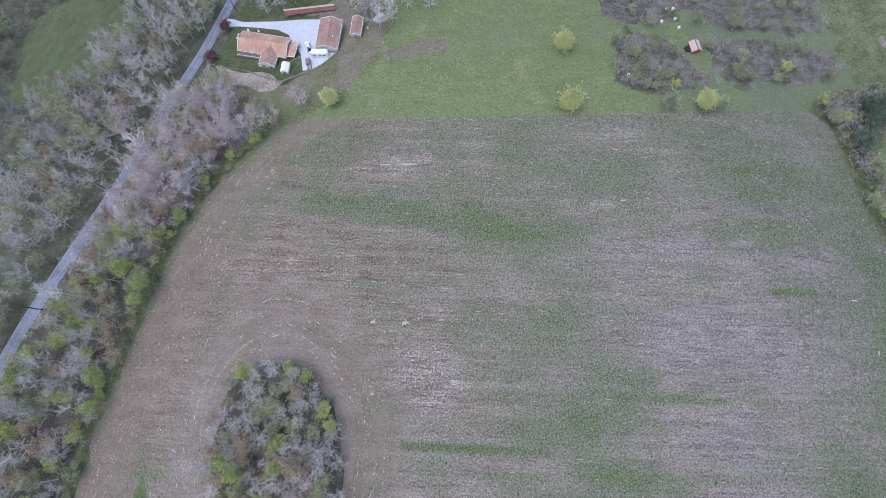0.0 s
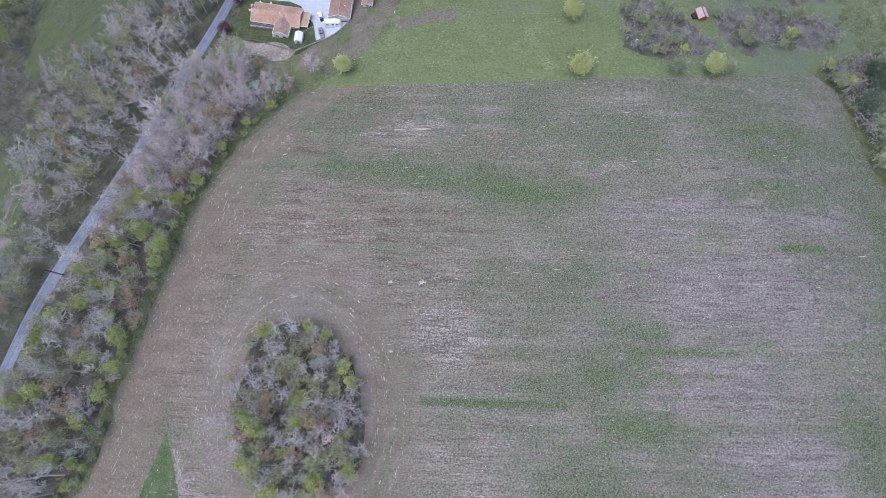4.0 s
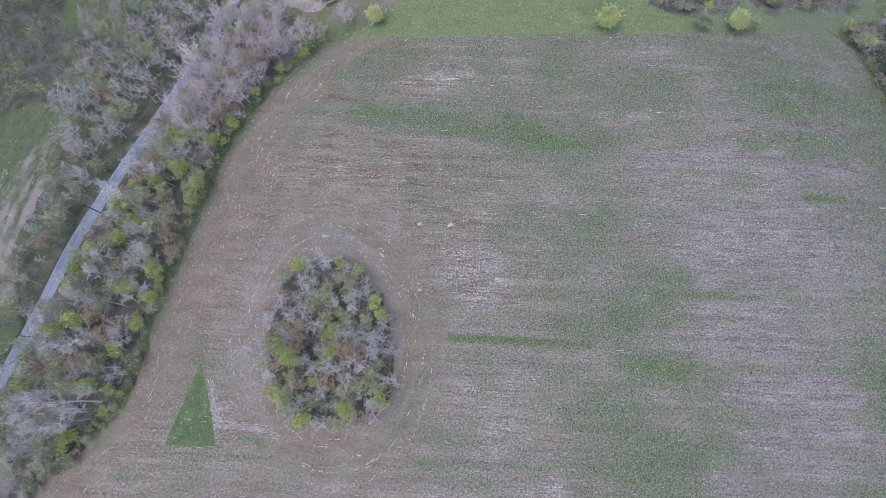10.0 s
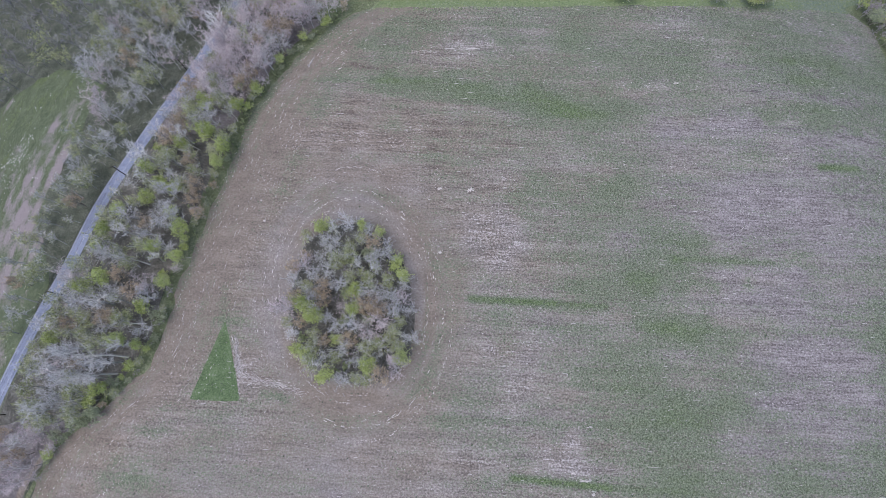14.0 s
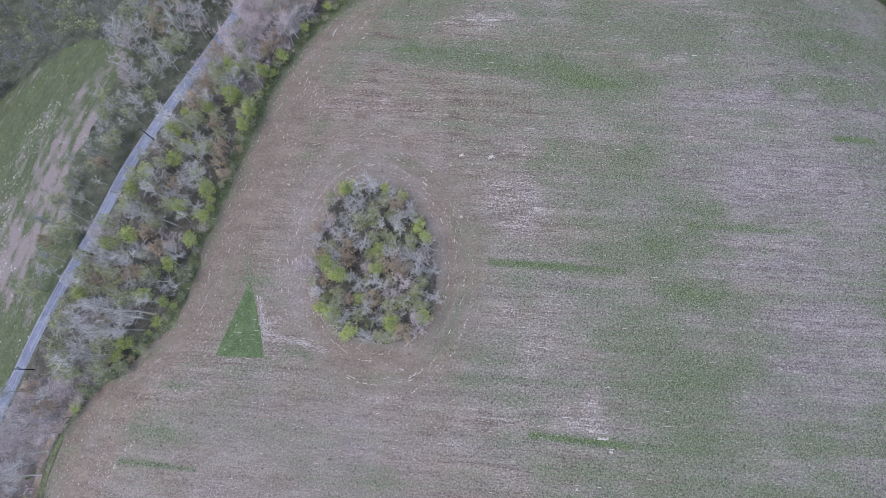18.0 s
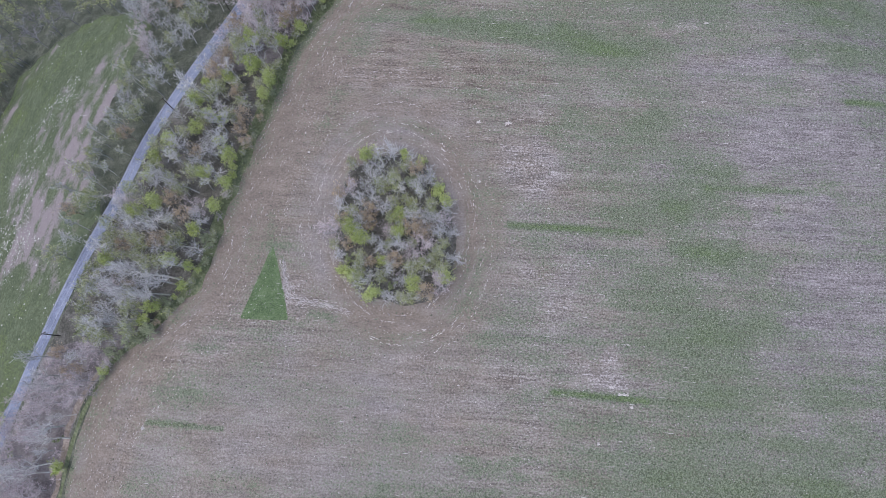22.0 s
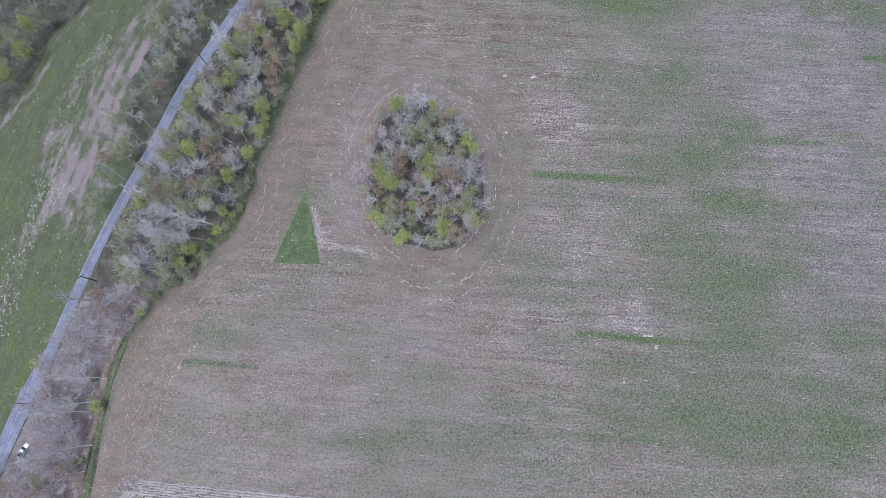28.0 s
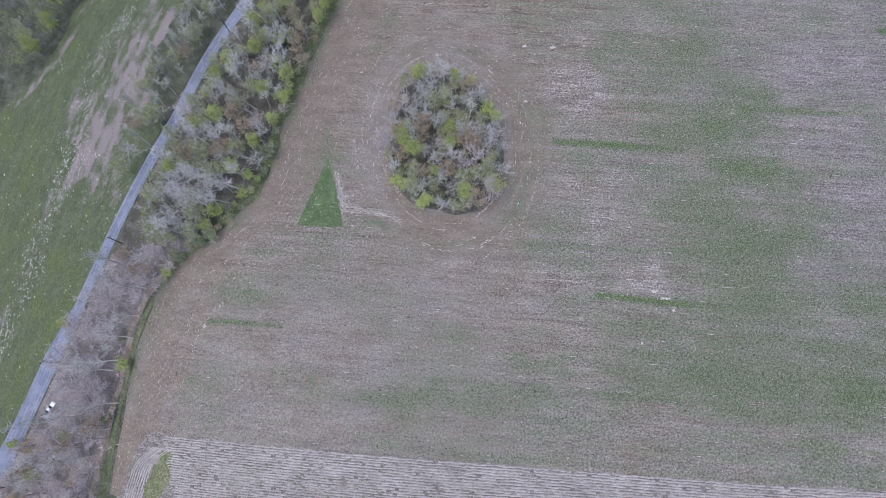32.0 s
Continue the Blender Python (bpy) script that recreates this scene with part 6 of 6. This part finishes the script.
def walls(parent, x0, x1, y0, y1, high, mat, along="x", ridge=None):
    part("wall", block("wall", (x0, y0, -1.4), (x1, y1, high), mat, 0.02), parent)
    if ridge:
        m = (y0 + y1) / 2 if along == "x" else (x0 + x1) / 2
        for e in ((x0, x1) if along == "x" else (y0, y1)):
            d = 0.06
            tri = [(e - d, y0, high), (e - d, y1, high), (e - d, m, ridge), (e + d, y0, high), (e + d, y1, high), (e + d, m, ridge)] if along == "x" else [(x0, e - d, high), (x1, e - d, high), (m, e - d, ridge), (x0, e + d, high), (x1, e + d, high), (m, e + d, ridge)]
            part("gable", mesh("gable", tri, [(0, 1, 2), (5, 4, 3), (0, 3, 4, 1), (1, 4, 5, 2), (2, 5, 3, 0)], mat), parent)


def window(parent, x, y, z, w, h, face):
    """A window with frame, sill and two panes, set on a wall that faces +-x or +-y."""
    def box(name, a0, a1, z0, z1, d0, d1, mat, up):
        lo, hi = ((a0, d0, z0), (a1, d1, z1)) if face[0] == 0 else ((d0, a0, z0), (d1, a1, z1))
        return part(name, block(name, [min(p, q) for p, q in zip(lo, hi)], [max(p, q) for p, q in zip(lo, hi)], mat, 0.01), up)
    c, d, s = (x, y, face[1]) if face[0] == 0 else (y, x, face[0])
    fr = box("window", c - w / 2 - 0.08, c + w / 2 + 0.08, z - 0.08, z + h + 0.08, d - s * 0.02, d + s * 0.05, M_TRIM, parent)
    for k in (-1, 1):
        box("pane", c + k * w / 4 - w / 4 + 0.03, c + k * w / 4 + w / 4 - 0.03, z, z + h, d + s * 0.04, d + s * 0.065, M_GLASS, fr)
    box("sill", c - w / 2 - 0.14, c + w / 2 + 0.14, z - 0.14, z - 0.08, d, d + s * 0.12, M_TRIM, fr)


def fascia(parent, x0, x1, y0, y1, eave, ridge, along="x", over=0.45, ends=(0, 1)):
    """White boards along the eaves and rakes of a gabled roof."""
    half_ = ((y1 - y0) if along == "x" else (x1 - x0)) / 2
    drop = (ridge - eave) * over / half_
    lo, hi, m = (x0 - over, x1 + over, (y0 + y1) / 2) if along == "x" else (y0 - over, y1 + over, (x0 + x1) / 2)
    for s in (-1, 1):
        e = m + s * (half_ + over + 0.08)
        lines_ = [[(lo, e, eave - drop + 0.1), (hi, e, eave - drop + 0.1)]] + [[((lo, hi)[k], e, eave - drop + 0.14), ((lo, hi)[k], m, ridge + 0.2)] for k in ends]
        for a, b in lines_:
            if along == "y":
                a, b = (a[1], a[0], a[2]), (b[1], b[0], b[2])
            part("fascia", tube("fascia", [a, b], 0.13, M_TRIM, 4), parent, "white trim board")


house = thing("house", on_ground(-57.4, 145.9, -18.5, 0.97, 1.1), "long ranch house with an orange-brown shingle roof and pale walls", "house")
walls(house, -10.6, 10.2, -4.2, 4.4, 2.8, M_BRICK, "x", 4.9)
roofs = [part("roof", me, house) for me in gable("roof", -10.6, 10.2, -4.2, 4.4, 2.85, 5.0, "x", 0.5, 0.16, M_ROOF)]
courses(roofs[0], -11.1, 10.7, -4.75, 2.78, 0.1, 5.17, 11, M_ROOF)
courses(roofs[1], -11.1, 10.7, 4.95, 2.78, 0.1, 5.17, 11, M_ROOF)
walls(house, 0.2, 6.6, -9.6, -4.2, 2.8, M_WALL, "y", 4.5)
wing = [part("roof", me, house) for me in gable("roof", 0.2, 6.6, -9.3, -1.4, 2.85, 4.6, "y", 0.3, 0.16, M_ROOF_DULL)]
courses(wing[0], -9.6, -1.0, -0.13, 2.78, 3.4, 4.78, 8, M_ROOF_DULL, "y")
courses(wing[1], -9.6, -1.0, 6.93, 2.78, 3.4, 4.78, 8, M_ROOF_DULL, "y")
fascia(house, -10.6, 10.2, -4.2, 4.4, 2.85, 5.0, "x", 0.5)
fascia(house, 0.2, 6.6, -9.3, -4.4, 2.85, 4.6, "y", 0.3, (0,))
part("porch_roof", block("porch_roof", (10.75, -3.8, 2.62), (14.0, 3.4, 2.8), M_ROOF, 0.04), house, "flat brown roof of the side porch")
for a, b in (((10.9, -3.9, 2.75), (14.1, -3.9, 2.75)), ((14.1, -3.9, 2.75), (14.1, 3.5, 2.75)), ((14.1, 3.5, 2.75), (10.9, 3.5, 2.75))):
    part("fascia", tube("fascia", [a, b], 0.13, M_TRIM, 4), house, "white trim board")
for x, y in ((13.8, -3.6), (13.8, 3.2), (13.8, -0.2)):
    part("porch_post", block("porch_post", (x - 0.08, y - 0.08, -1.2), (x + 0.08, y + 0.08, 2.62), M_TRIM, 0.01), house)
part("porch_floor", block("porch_floor", (10.2, -3.8, -1.2), (14.0, 3.4, 0.12), M_TIMBER, 0.02), house)
part("deck", block("deck", (-11.6, -5.9, -1.2), (0.1, -4.2, 0.35), M_TIMBER, 0.02), house, "grey timber front deck")
for x in np.linspace(-11.5, 0, 7):
    part("rail_post", block("rail_post", (x - 0.06, -5.9, 0.35), (x + 0.06, -5.78, 1.3), M_TRIM, 0.01), house)
part("rail", block("rail", (-11.6, -5.9, 1.28), (0.1, -5.78, 1.36), M_TRIM, 0.01), house)
part("gutter", tube("gutter", [(-11.1, -4.82, 2.62), (0.0, -4.82, 2.62)], 0.07, M_TRIM), house)
part("gutter", tube("gutter", [(-11.1, 5.02, 2.62), (10.7, 5.02, 2.62)], 0.07, M_TRIM), house)
part("chimney", block("chimney", (-11.3, 0.2, -0.4), (-10.55, 1.5, 5.9), M_BRICK, 0.03), house)
for x, y, z in ((1.6, -0.6, 4.9), (3.0, -1.9, 4.9), (4.6, -0.7, 4.85), (2.4, 2.2, 4.25), (-3.5, 0.9, 4.75)):
    part("vent_pipe", tube("vent_pipe", [(x, y, z - 0.2), (x, y, z + 0.35)], 0.12, M_TRIM), house)
for x in (-9.2, -7.2, -3.6):
    window(house, x, -4.2, 1.0, 1.3, 1.2, (0, -1))
for x in (-8, -4, 0, 4, 8):
    window(house, x, 4.4, 1.0, 1.3, 1.2, (0, 1))
for x in (1.8, 4.9):
    window(house, x, -9.6, 1.0, 1.4, 1.2, (0, -1))
for y in (-1.5, 1.8):
    window(house, -10.6, y, 1.0, 1.3, 1.2, (-1, 0))
part("door", block("door", (-5.9, -4.26, 0.35), (-4.95, -4.18, 2.4), M_TRIM, 0.02), house)

garage = thing("garage", on_ground(-30.2, 146.4, -14, 0.87, 0.7), "large garage with a brown gabled roof and white gable end", "garage")
walls(garage, -4.9, 4.9, -7.6, 7.6, 3.2, M_WALL, "y", 5.2)
roofs = [part("roof", me, garage) for me in gable("roof", -4.9, 4.9, -7.6, 7.6, 3.25, 5.3, "y", 0.45, 0.16, M_ROOF_DULL)]
courses(roofs[0], -8.05, 8.05, -5.38, 3.2, 0, 5.47, 12, M_ROOF_DULL, "y")
courses(roofs[1], -8.05, 8.05, 5.38, 3.2, 0, 5.47, 12, M_ROOF_DULL, "y")
fascia(garage, -4.9, 4.9, -7.6, 7.6, 3.25, 5.3, "y")
part("ridge_cap", block("ridge_cap", (-0.18, -8.1, 5.4), (0.18, 8.1, 5.56), M_ROOF, 0.04), garage)
for x in (-2.4, 2.2):
    dr = part("garage_door", block("garage_door", (x - 1.5, -7.72, -0.1), (x + 1.5, -7.6, 2.4), M_TRIM, 0.02), garage)
    for z in (0.55, 1.15, 1.75):
        part("door_groove", block("door_groove", (x - 1.48, -7.735, z), (x + 1.48, -7.71, z + 0.05), M_TIMBER, 0.005), dr)
for y in (-4, 0, 4):
    window(garage, -4.9, y, 1.2, 1.1, 1.0, (-1, 0))
part("roof_vent", block("roof_vent", (2.2, -2.4, 4.35), (2.7, -1.9, 4.75), M_TRIM, 0.04), garage)

shed = thing("shed", on_ground(-18.4, 149.4, -14, 0.88, 0.3), "narrow brown-roofed shed with white end wall", "shed")
walls(shed, -2.3, 2.3, -4.7, 4.7, 2.5, M_WALL, "y", 3.7)
roofs = [part("roof", me, shed) for me in gable("roof", -2.3, 2.3, -4.7, 4.7, 2.55, 3.8, "y", 0.3, 0.12, M_ROOF_DULL)]
courses(roofs[0], -5.0, 5.0, -2.62, 2.5, 0, 3.93, 7, M_ROOF_DULL, "y")
courses(roofs[1], -5.0, 5.0, 2.62, 2.5, 0, 3.93, 7, M_ROOF_DULL, "y")
fascia(shed, -2.3, 2.3, -4.7, 4.7, 2.55, 3.8, "y", 0.3)
part("door", block("door", (-0.6, -4.8, 0), (0.6, -4.7, 2.1), M_TIMBER, 0.02), shed)
part("window", block("window", (1.2, -4.78, 1.1), (1.9, -4.7, 1.8), M_GLASS, 0.02), shed)

hut = thing("garden_shed", on_ground(-49.4, 132.9, -14, 1.0, 0.05), "small white garden shed with a pale metal roof", "shed")
walls(hut, -1.5, 1.5, -2.1, 2.1, 2.1, M_WALL, "y", 2.9)
for me in gable("roof", -1.5, 1.5, -2.1, 2.1, 2.15, 3.0, "y", 0.2, 0.08, M_WHITE):
    rf = part("roof", me, hut, "pale metal roof")
for y in np.linspace(-2.1, 2.1, 7):
    for s in (-1, 1):
        part("seam", tube("seam", [(s * 1.68, y, 2.14), (0, y, 3.1)], 0.025, M_TRIM, 4), rf)
part("door", block("door", (-0.5, -2.18, 0), (0.5, -2.1, 1.9), M_TIMBER, 0.02), hut)

camper = thing("camper_trailer", on_ground(-34.8, 137.9, -9, 1.0, 0.12), "white camper trailer parked by the garage", "trailer")
part("body", section("body", [-3.5, -3.3, -1.5, 1.5, 3.2, 3.5], [2.5, 2.75, 2.85, 2.85, 2.75, 2.4], 1.2, 0.5, M_WHITE), camper)
part("roof_vent", block("roof_vent", (-0.9, -0.3, 2.8), (-0.3, 0.3, 2.98), M_TRIM, 0.05), camper)
part("roof_unit", block("roof_unit", (0.8, -0.4, 2.8), (1.8, 0.4, 3.1), M_TRIM, 0.08), camper, "white roof cooling unit")
part("drawbar", tube("drawbar", [(-3.4, 0, 0.5), (-4.5, 0, 0.5)], 0.06, M_STEEL), camper)
for x in (-2, 0.2, 2):
    part("window", block("window", (x - 0.5, -1.23, 1.5), (x + 0.5, -1.17, 2.1), M_GLASS, 0.03), camper)
for x in (-0.4, 0.4):
    for y in (-1.05, 1.05):
        wheel(camper, x, y, 0.34, 0.2)

cart = thing("utility_trailer", on_ground(-9, 153.2, 44, 1.0, 0.05), "pale grey box trailer under the trees", "trailer")
part("box", block("box", (-2.3, -1.15, 0.5), (2.3, 1.15, 2.2), M_SILVER, 0.06), cart)
part("drawbar", tube("drawbar", [(2.2, 0, 0.55), (3.4, 0, 0.5)], 0.06, M_STEEL), cart)
part("door", block("door", (-2.36, -1.0, 0.6), (-2.28, 1.0, 2.05), M_STEEL, 0.02), cart)
for y in (-1.2, 1.2):
    wheel(cart, 0, y, 0.34, 0.2)

stack = thing("wood_store", on_ground(-38.6, 163.9, -1.5), "long low open store with a red-brown roof slope", "wood store")
part("roof", mesh("roof", [(-11, -1.1, 1.2), (11, -0.4, 1.2), (11, 1.0, 2.3), (-11, 1.0, 2.3), (-11, -1.1, 1.32), (11, -0.4, 1.32), (11, 1.0, 2.42), (-11, 1.0, 2.42)], [(3, 2, 1, 0), (4, 5, 6, 7), (0, 1, 5, 4), (1, 2, 6, 5), (2, 3, 7, 6), (3, 0, 4, 7)], M_RUST), stack)
for k in range(22):
    x = -10.75 + k
    part("roof_seam", tube("roof_seam", [(x, -1.08 + 0.032 * (k + 0.25), 1.34), (x, 0.98, 2.43)], 0.04, M_RUST, 4), stack)
part("ridge_board", block("ridge_board", (-11.1, 0.7, 2.36), (11.1, 1.5, 2.52), M_PINKROOF, 0.03), stack, "pale tan ridge board")
part("back_wall", block("back_wall", (-11, 1.1, -0.4), (11, 1.2, 2.28), M_TIMBER, 0.02), stack)
for x in np.linspace(-10.8, 10.8, 9):
    part("post", block("post", (x - 0.08, -1.35, -0.4), (x + 0.08, -1.2, 1.25), M_TIMBER, 0.01), stack)
for k in range(40):
    part("log", tube("log", [(-10.5 + 0.52 * k, -0.9, 0.25 + 0.2 * (k % 3)), (-10.5 + 0.52 * k, 0.9, 0.25 + 0.2 * (k % 3))], 0.16 + 0.03 * (k % 4), M_TIMBER, 7), stack)

cabin = thing("red_shed", on_ground(123.8, 122.6, 3), "small barn-red shed with a faded pinkish roof", "shed")
walls(cabin, -2.0, 2.0, -2.3, 2.3, 2.4, M_RED, "y", 3.5)
for n, me in enumerate(gable("roof", -2.0, 2.0, -2.3, 2.3, 2.45, 3.6, "y", 0.25, 0.1, M_PINKROOF)):
    slope = part("roof", me, cabin)
    courses(slope, -2.55, 2.55, (-1, 1)[n] * 2.27, 2.4, 0, 3.72, 6, M_PINKROOF, "y")
# near-black strip laid on the ridge in place of a dark open gap
part("ridge_cap", block("ridge_cap", (-0.14, -2.6, 3.66), (0.14, 2.6, 3.78), M_DARK, 0.03), cabin, "near-black strip standing for the dark gap at the ridge")
part("door", block("door", (-0.6, -2.38, 0), (0.6, -2.3, 2.0), M_RED, 0.02), cabin)
part("lean_to", block("lean_to", (-4.0, -1.4, 0), (-2.05, 1.2, 1.7), M_DARK, 0.05), cabin, "black lean-to box at the side")


def beehive(x, y, turn):
    ob = thing("beehive", on_ground(x, y, turn, 1.5), "small white boxed hive standing in the scrub", "hive", "white hives in the scrub")
    part("stand", block("stand", (-0.3, -0.35, 0), (0.3, 0.35, 0.18), M_TIMBER, 0.01), ob)
    part("box", block("box", (-0.28, -0.33, 0.18), (0.28, 0.33, 0.9), M_WHITE, 0.02), ob)
    part("lid", block("lid", (-0.34, -0.39, 0.88), (0.34, 0.39, 1.0), M_WHITE, 0.02), ob)


for x, y, a in ((120, 147, 0), (122.9, 147, 5), (114.3, 138.8, 40), (121.5, 140.5, 20), (89.5, 109.6, 10), (121.2, 134.8, 0)):
    beehive(x, y, a)


def log_pile(x, y, turn):
    ob = thing("log_pile", on_ground(x, y, turn), "pile of pale cut logs at the wood's edge", "logs")
    base = tube("log", [(0, -3, 0), (0, 3, 0)], [0.28, 0.22], M_TIMBER, 8)
    for k in range(9):
        part("log", base, ob, m=pose(-1.5 + 0.6 * (k % 5) + 0.3 * (k // 5), 0.3 * math.sin(k * 2.1), 0.25 + 0.45 * (k // 5), 0, 0, 4 * math.sin(k * 5)))


log_pile(229, 127, 8)


def fence(name, line, high, gap, label):
    """Posts with two rails along a line of places."""
    ob = thing(name, Matrix(), label, "fence")
    p = smooth_line(line, gap)
    for x, y in p:
        z = float(gz(x, y))
        part("post", block("post", (x - 0.09, y - 0.09, z - 0.4), (x + 0.09, y + 0.09, z + high), M_TIMBER, 0.01), ob)
    for (x0, y0), (x1, y1) in zip(p, p[1:]):
        for h in (0.45, 0.9):
            part("rail", tube("rail", [(x0, y0, float(gz(x0, y0)) + high * h), (x1, y1, float(gz(x1, y1)) + high * h)], 0.07, M_TIMBER, 4), ob)


fence("yard_fence", [(-83.2, 143.4), (-76, 140), (-68, 136.5), (-60, 131.6), (-52, 127.2)], 1.2, 2.2, "grey timber fence along the yard's foot")
fence("garden_fence", [(-7, 136.5), (-6.2, 132), (-5.5, 127.2)], 1.0, 1.6, "short pale fence at the garden bed")
wall = thing("retaining_wall", Matrix(), "low grey stone retaining wall along the drive", "wall")
p = smooth_line([(-52, 127.2), (-41.7, 130), (-34.4, 132.8), (-27, 139.2)], 0.9)
for n, (x, y) in enumerate(p[:-1]):
    a = math.degrees(math.atan2(p[n + 1][1] - y, p[n + 1][0] - x))
    if n == 0:
        stone = block("stone", (-0.43, -0.22, -0.3), (0.43, 0.22, 0.55), M_STONE, 0.05)
    part("stone", stone, wall, m=pose((x + p[n + 1][0]) / 2, (y + p[n + 1][1]) / 2, float(gz(x, y)) + 0.05 * math.sin(n * 2.3), 0, 0, a))

DRIVE = [(-77, 170.5), (-73.5, 168.8), (-69.2, 165.8), (-56, 162.6), (-43.5, 160.8), (-33.6, 158.6), (-35, 152), (-36.8, 145), (-36, 140), (-27.8, 138), (-33, 133.8), (-38.5, 131.6), (-42.6, 131), (-43.2, 140.8), (-46, 146.6), (-48.4, 152.6), (-53, 156.8), (-60, 159.5), (-71.6, 163.6), (-75.5, 164)]
structure("driveway", drape("driveway", DRIVE, M_DRIVE, 0.7, 0.13, 0.15), "pale concrete driveway to the garage", "driveway")


# ---- small things round the yard ----
def patio_chair(x, y, turn):
    ob = thing("patio_chair", on_ground(x, y, turn, 1.3, 0.08), "white patio chair on the grass by the house", "chair", "white patio chairs")
    part("seat", block("seat", (-0.28, -0.27, 0.38), (0.28, 0.27, 0.45), M_WHITE, 0.02), ob)
    part("backrest", block("backrest", (-0.28, 0.24, 0.44), (0.28, 0.31, 0.95), M_WHITE, 0.02), ob)
    for a in (-0.24, 0.24):
        for b in (-0.23, 0.23):
            part("leg", tube("leg", [(a, b, 0), (a, b, 0.4)], 0.03, M_WHITE, 5), ob)
        part("armrest", block("armrest", (a - 0.05, -0.25, 0.62), (a + 0.05, 0.27, 0.67), M_WHITE, 0.015), ob)


for x, y, turn in ((-66.2, 159.3, 20), (-61.5, 157.4, -30), (-71.0, 155.8, 90)):
    patio_chair(x, y, turn)


def barrel(x, y, label):
    ob = thing("barrel", on_ground(x, y, 0, 1.0, 0.05), label, "barrel", "white barrels in the yard")
    part("body", hull("body", [ring(0, 0, 0, 0.3), ring(0, 0, 0.1, 0.34), ring(0, 0, 0.75, 0.34), ring(0, 0, 0.85, 0.3)], M_WHITE), ob)
    part("lid", hull("lid", [ring(0, 0, 0.84, 0.32), ring(0, 0, 0.9, 0.3)], M_TRIM), ob)


barrel(-60.6, 137.4, "small white barrel standing on the house lawn")
barrel(-14.0, 149.3, "white barrel beside the narrow shed")
stake = thing("marker_post", on_ground(-8.3, 139.5), "white marker post at the edge of the grass", "post")
part("post", tube("post", [(0, 0, -0.3), (0, 0, 1.3)], 0.12, M_TRIM, 8), stake)
part("cap", hull("cap", [ring(0, 0, 1.28, 0.16), ring(0, 0, 1.36, 0.1)], M_TRIM), stake)
path = thing("stepping_stones", Matrix(), "curved row of pale stepping stones from shed to drive", "stones")
for n, (x, y) in enumerate(smooth_line([(-48.3, 136.6), (-46.4, 137.7), (-44.4, 138.6), (-43.2, 138.9)], 0.8)):
    part("stone", hull("stone", [ring(0, 0, 0, 0.3, 7), ring(0, 0, 0.06, 0.26, 7)], M_STONE), path, m=on_ground(x, y, 37 * n, 1.0, 0.08))
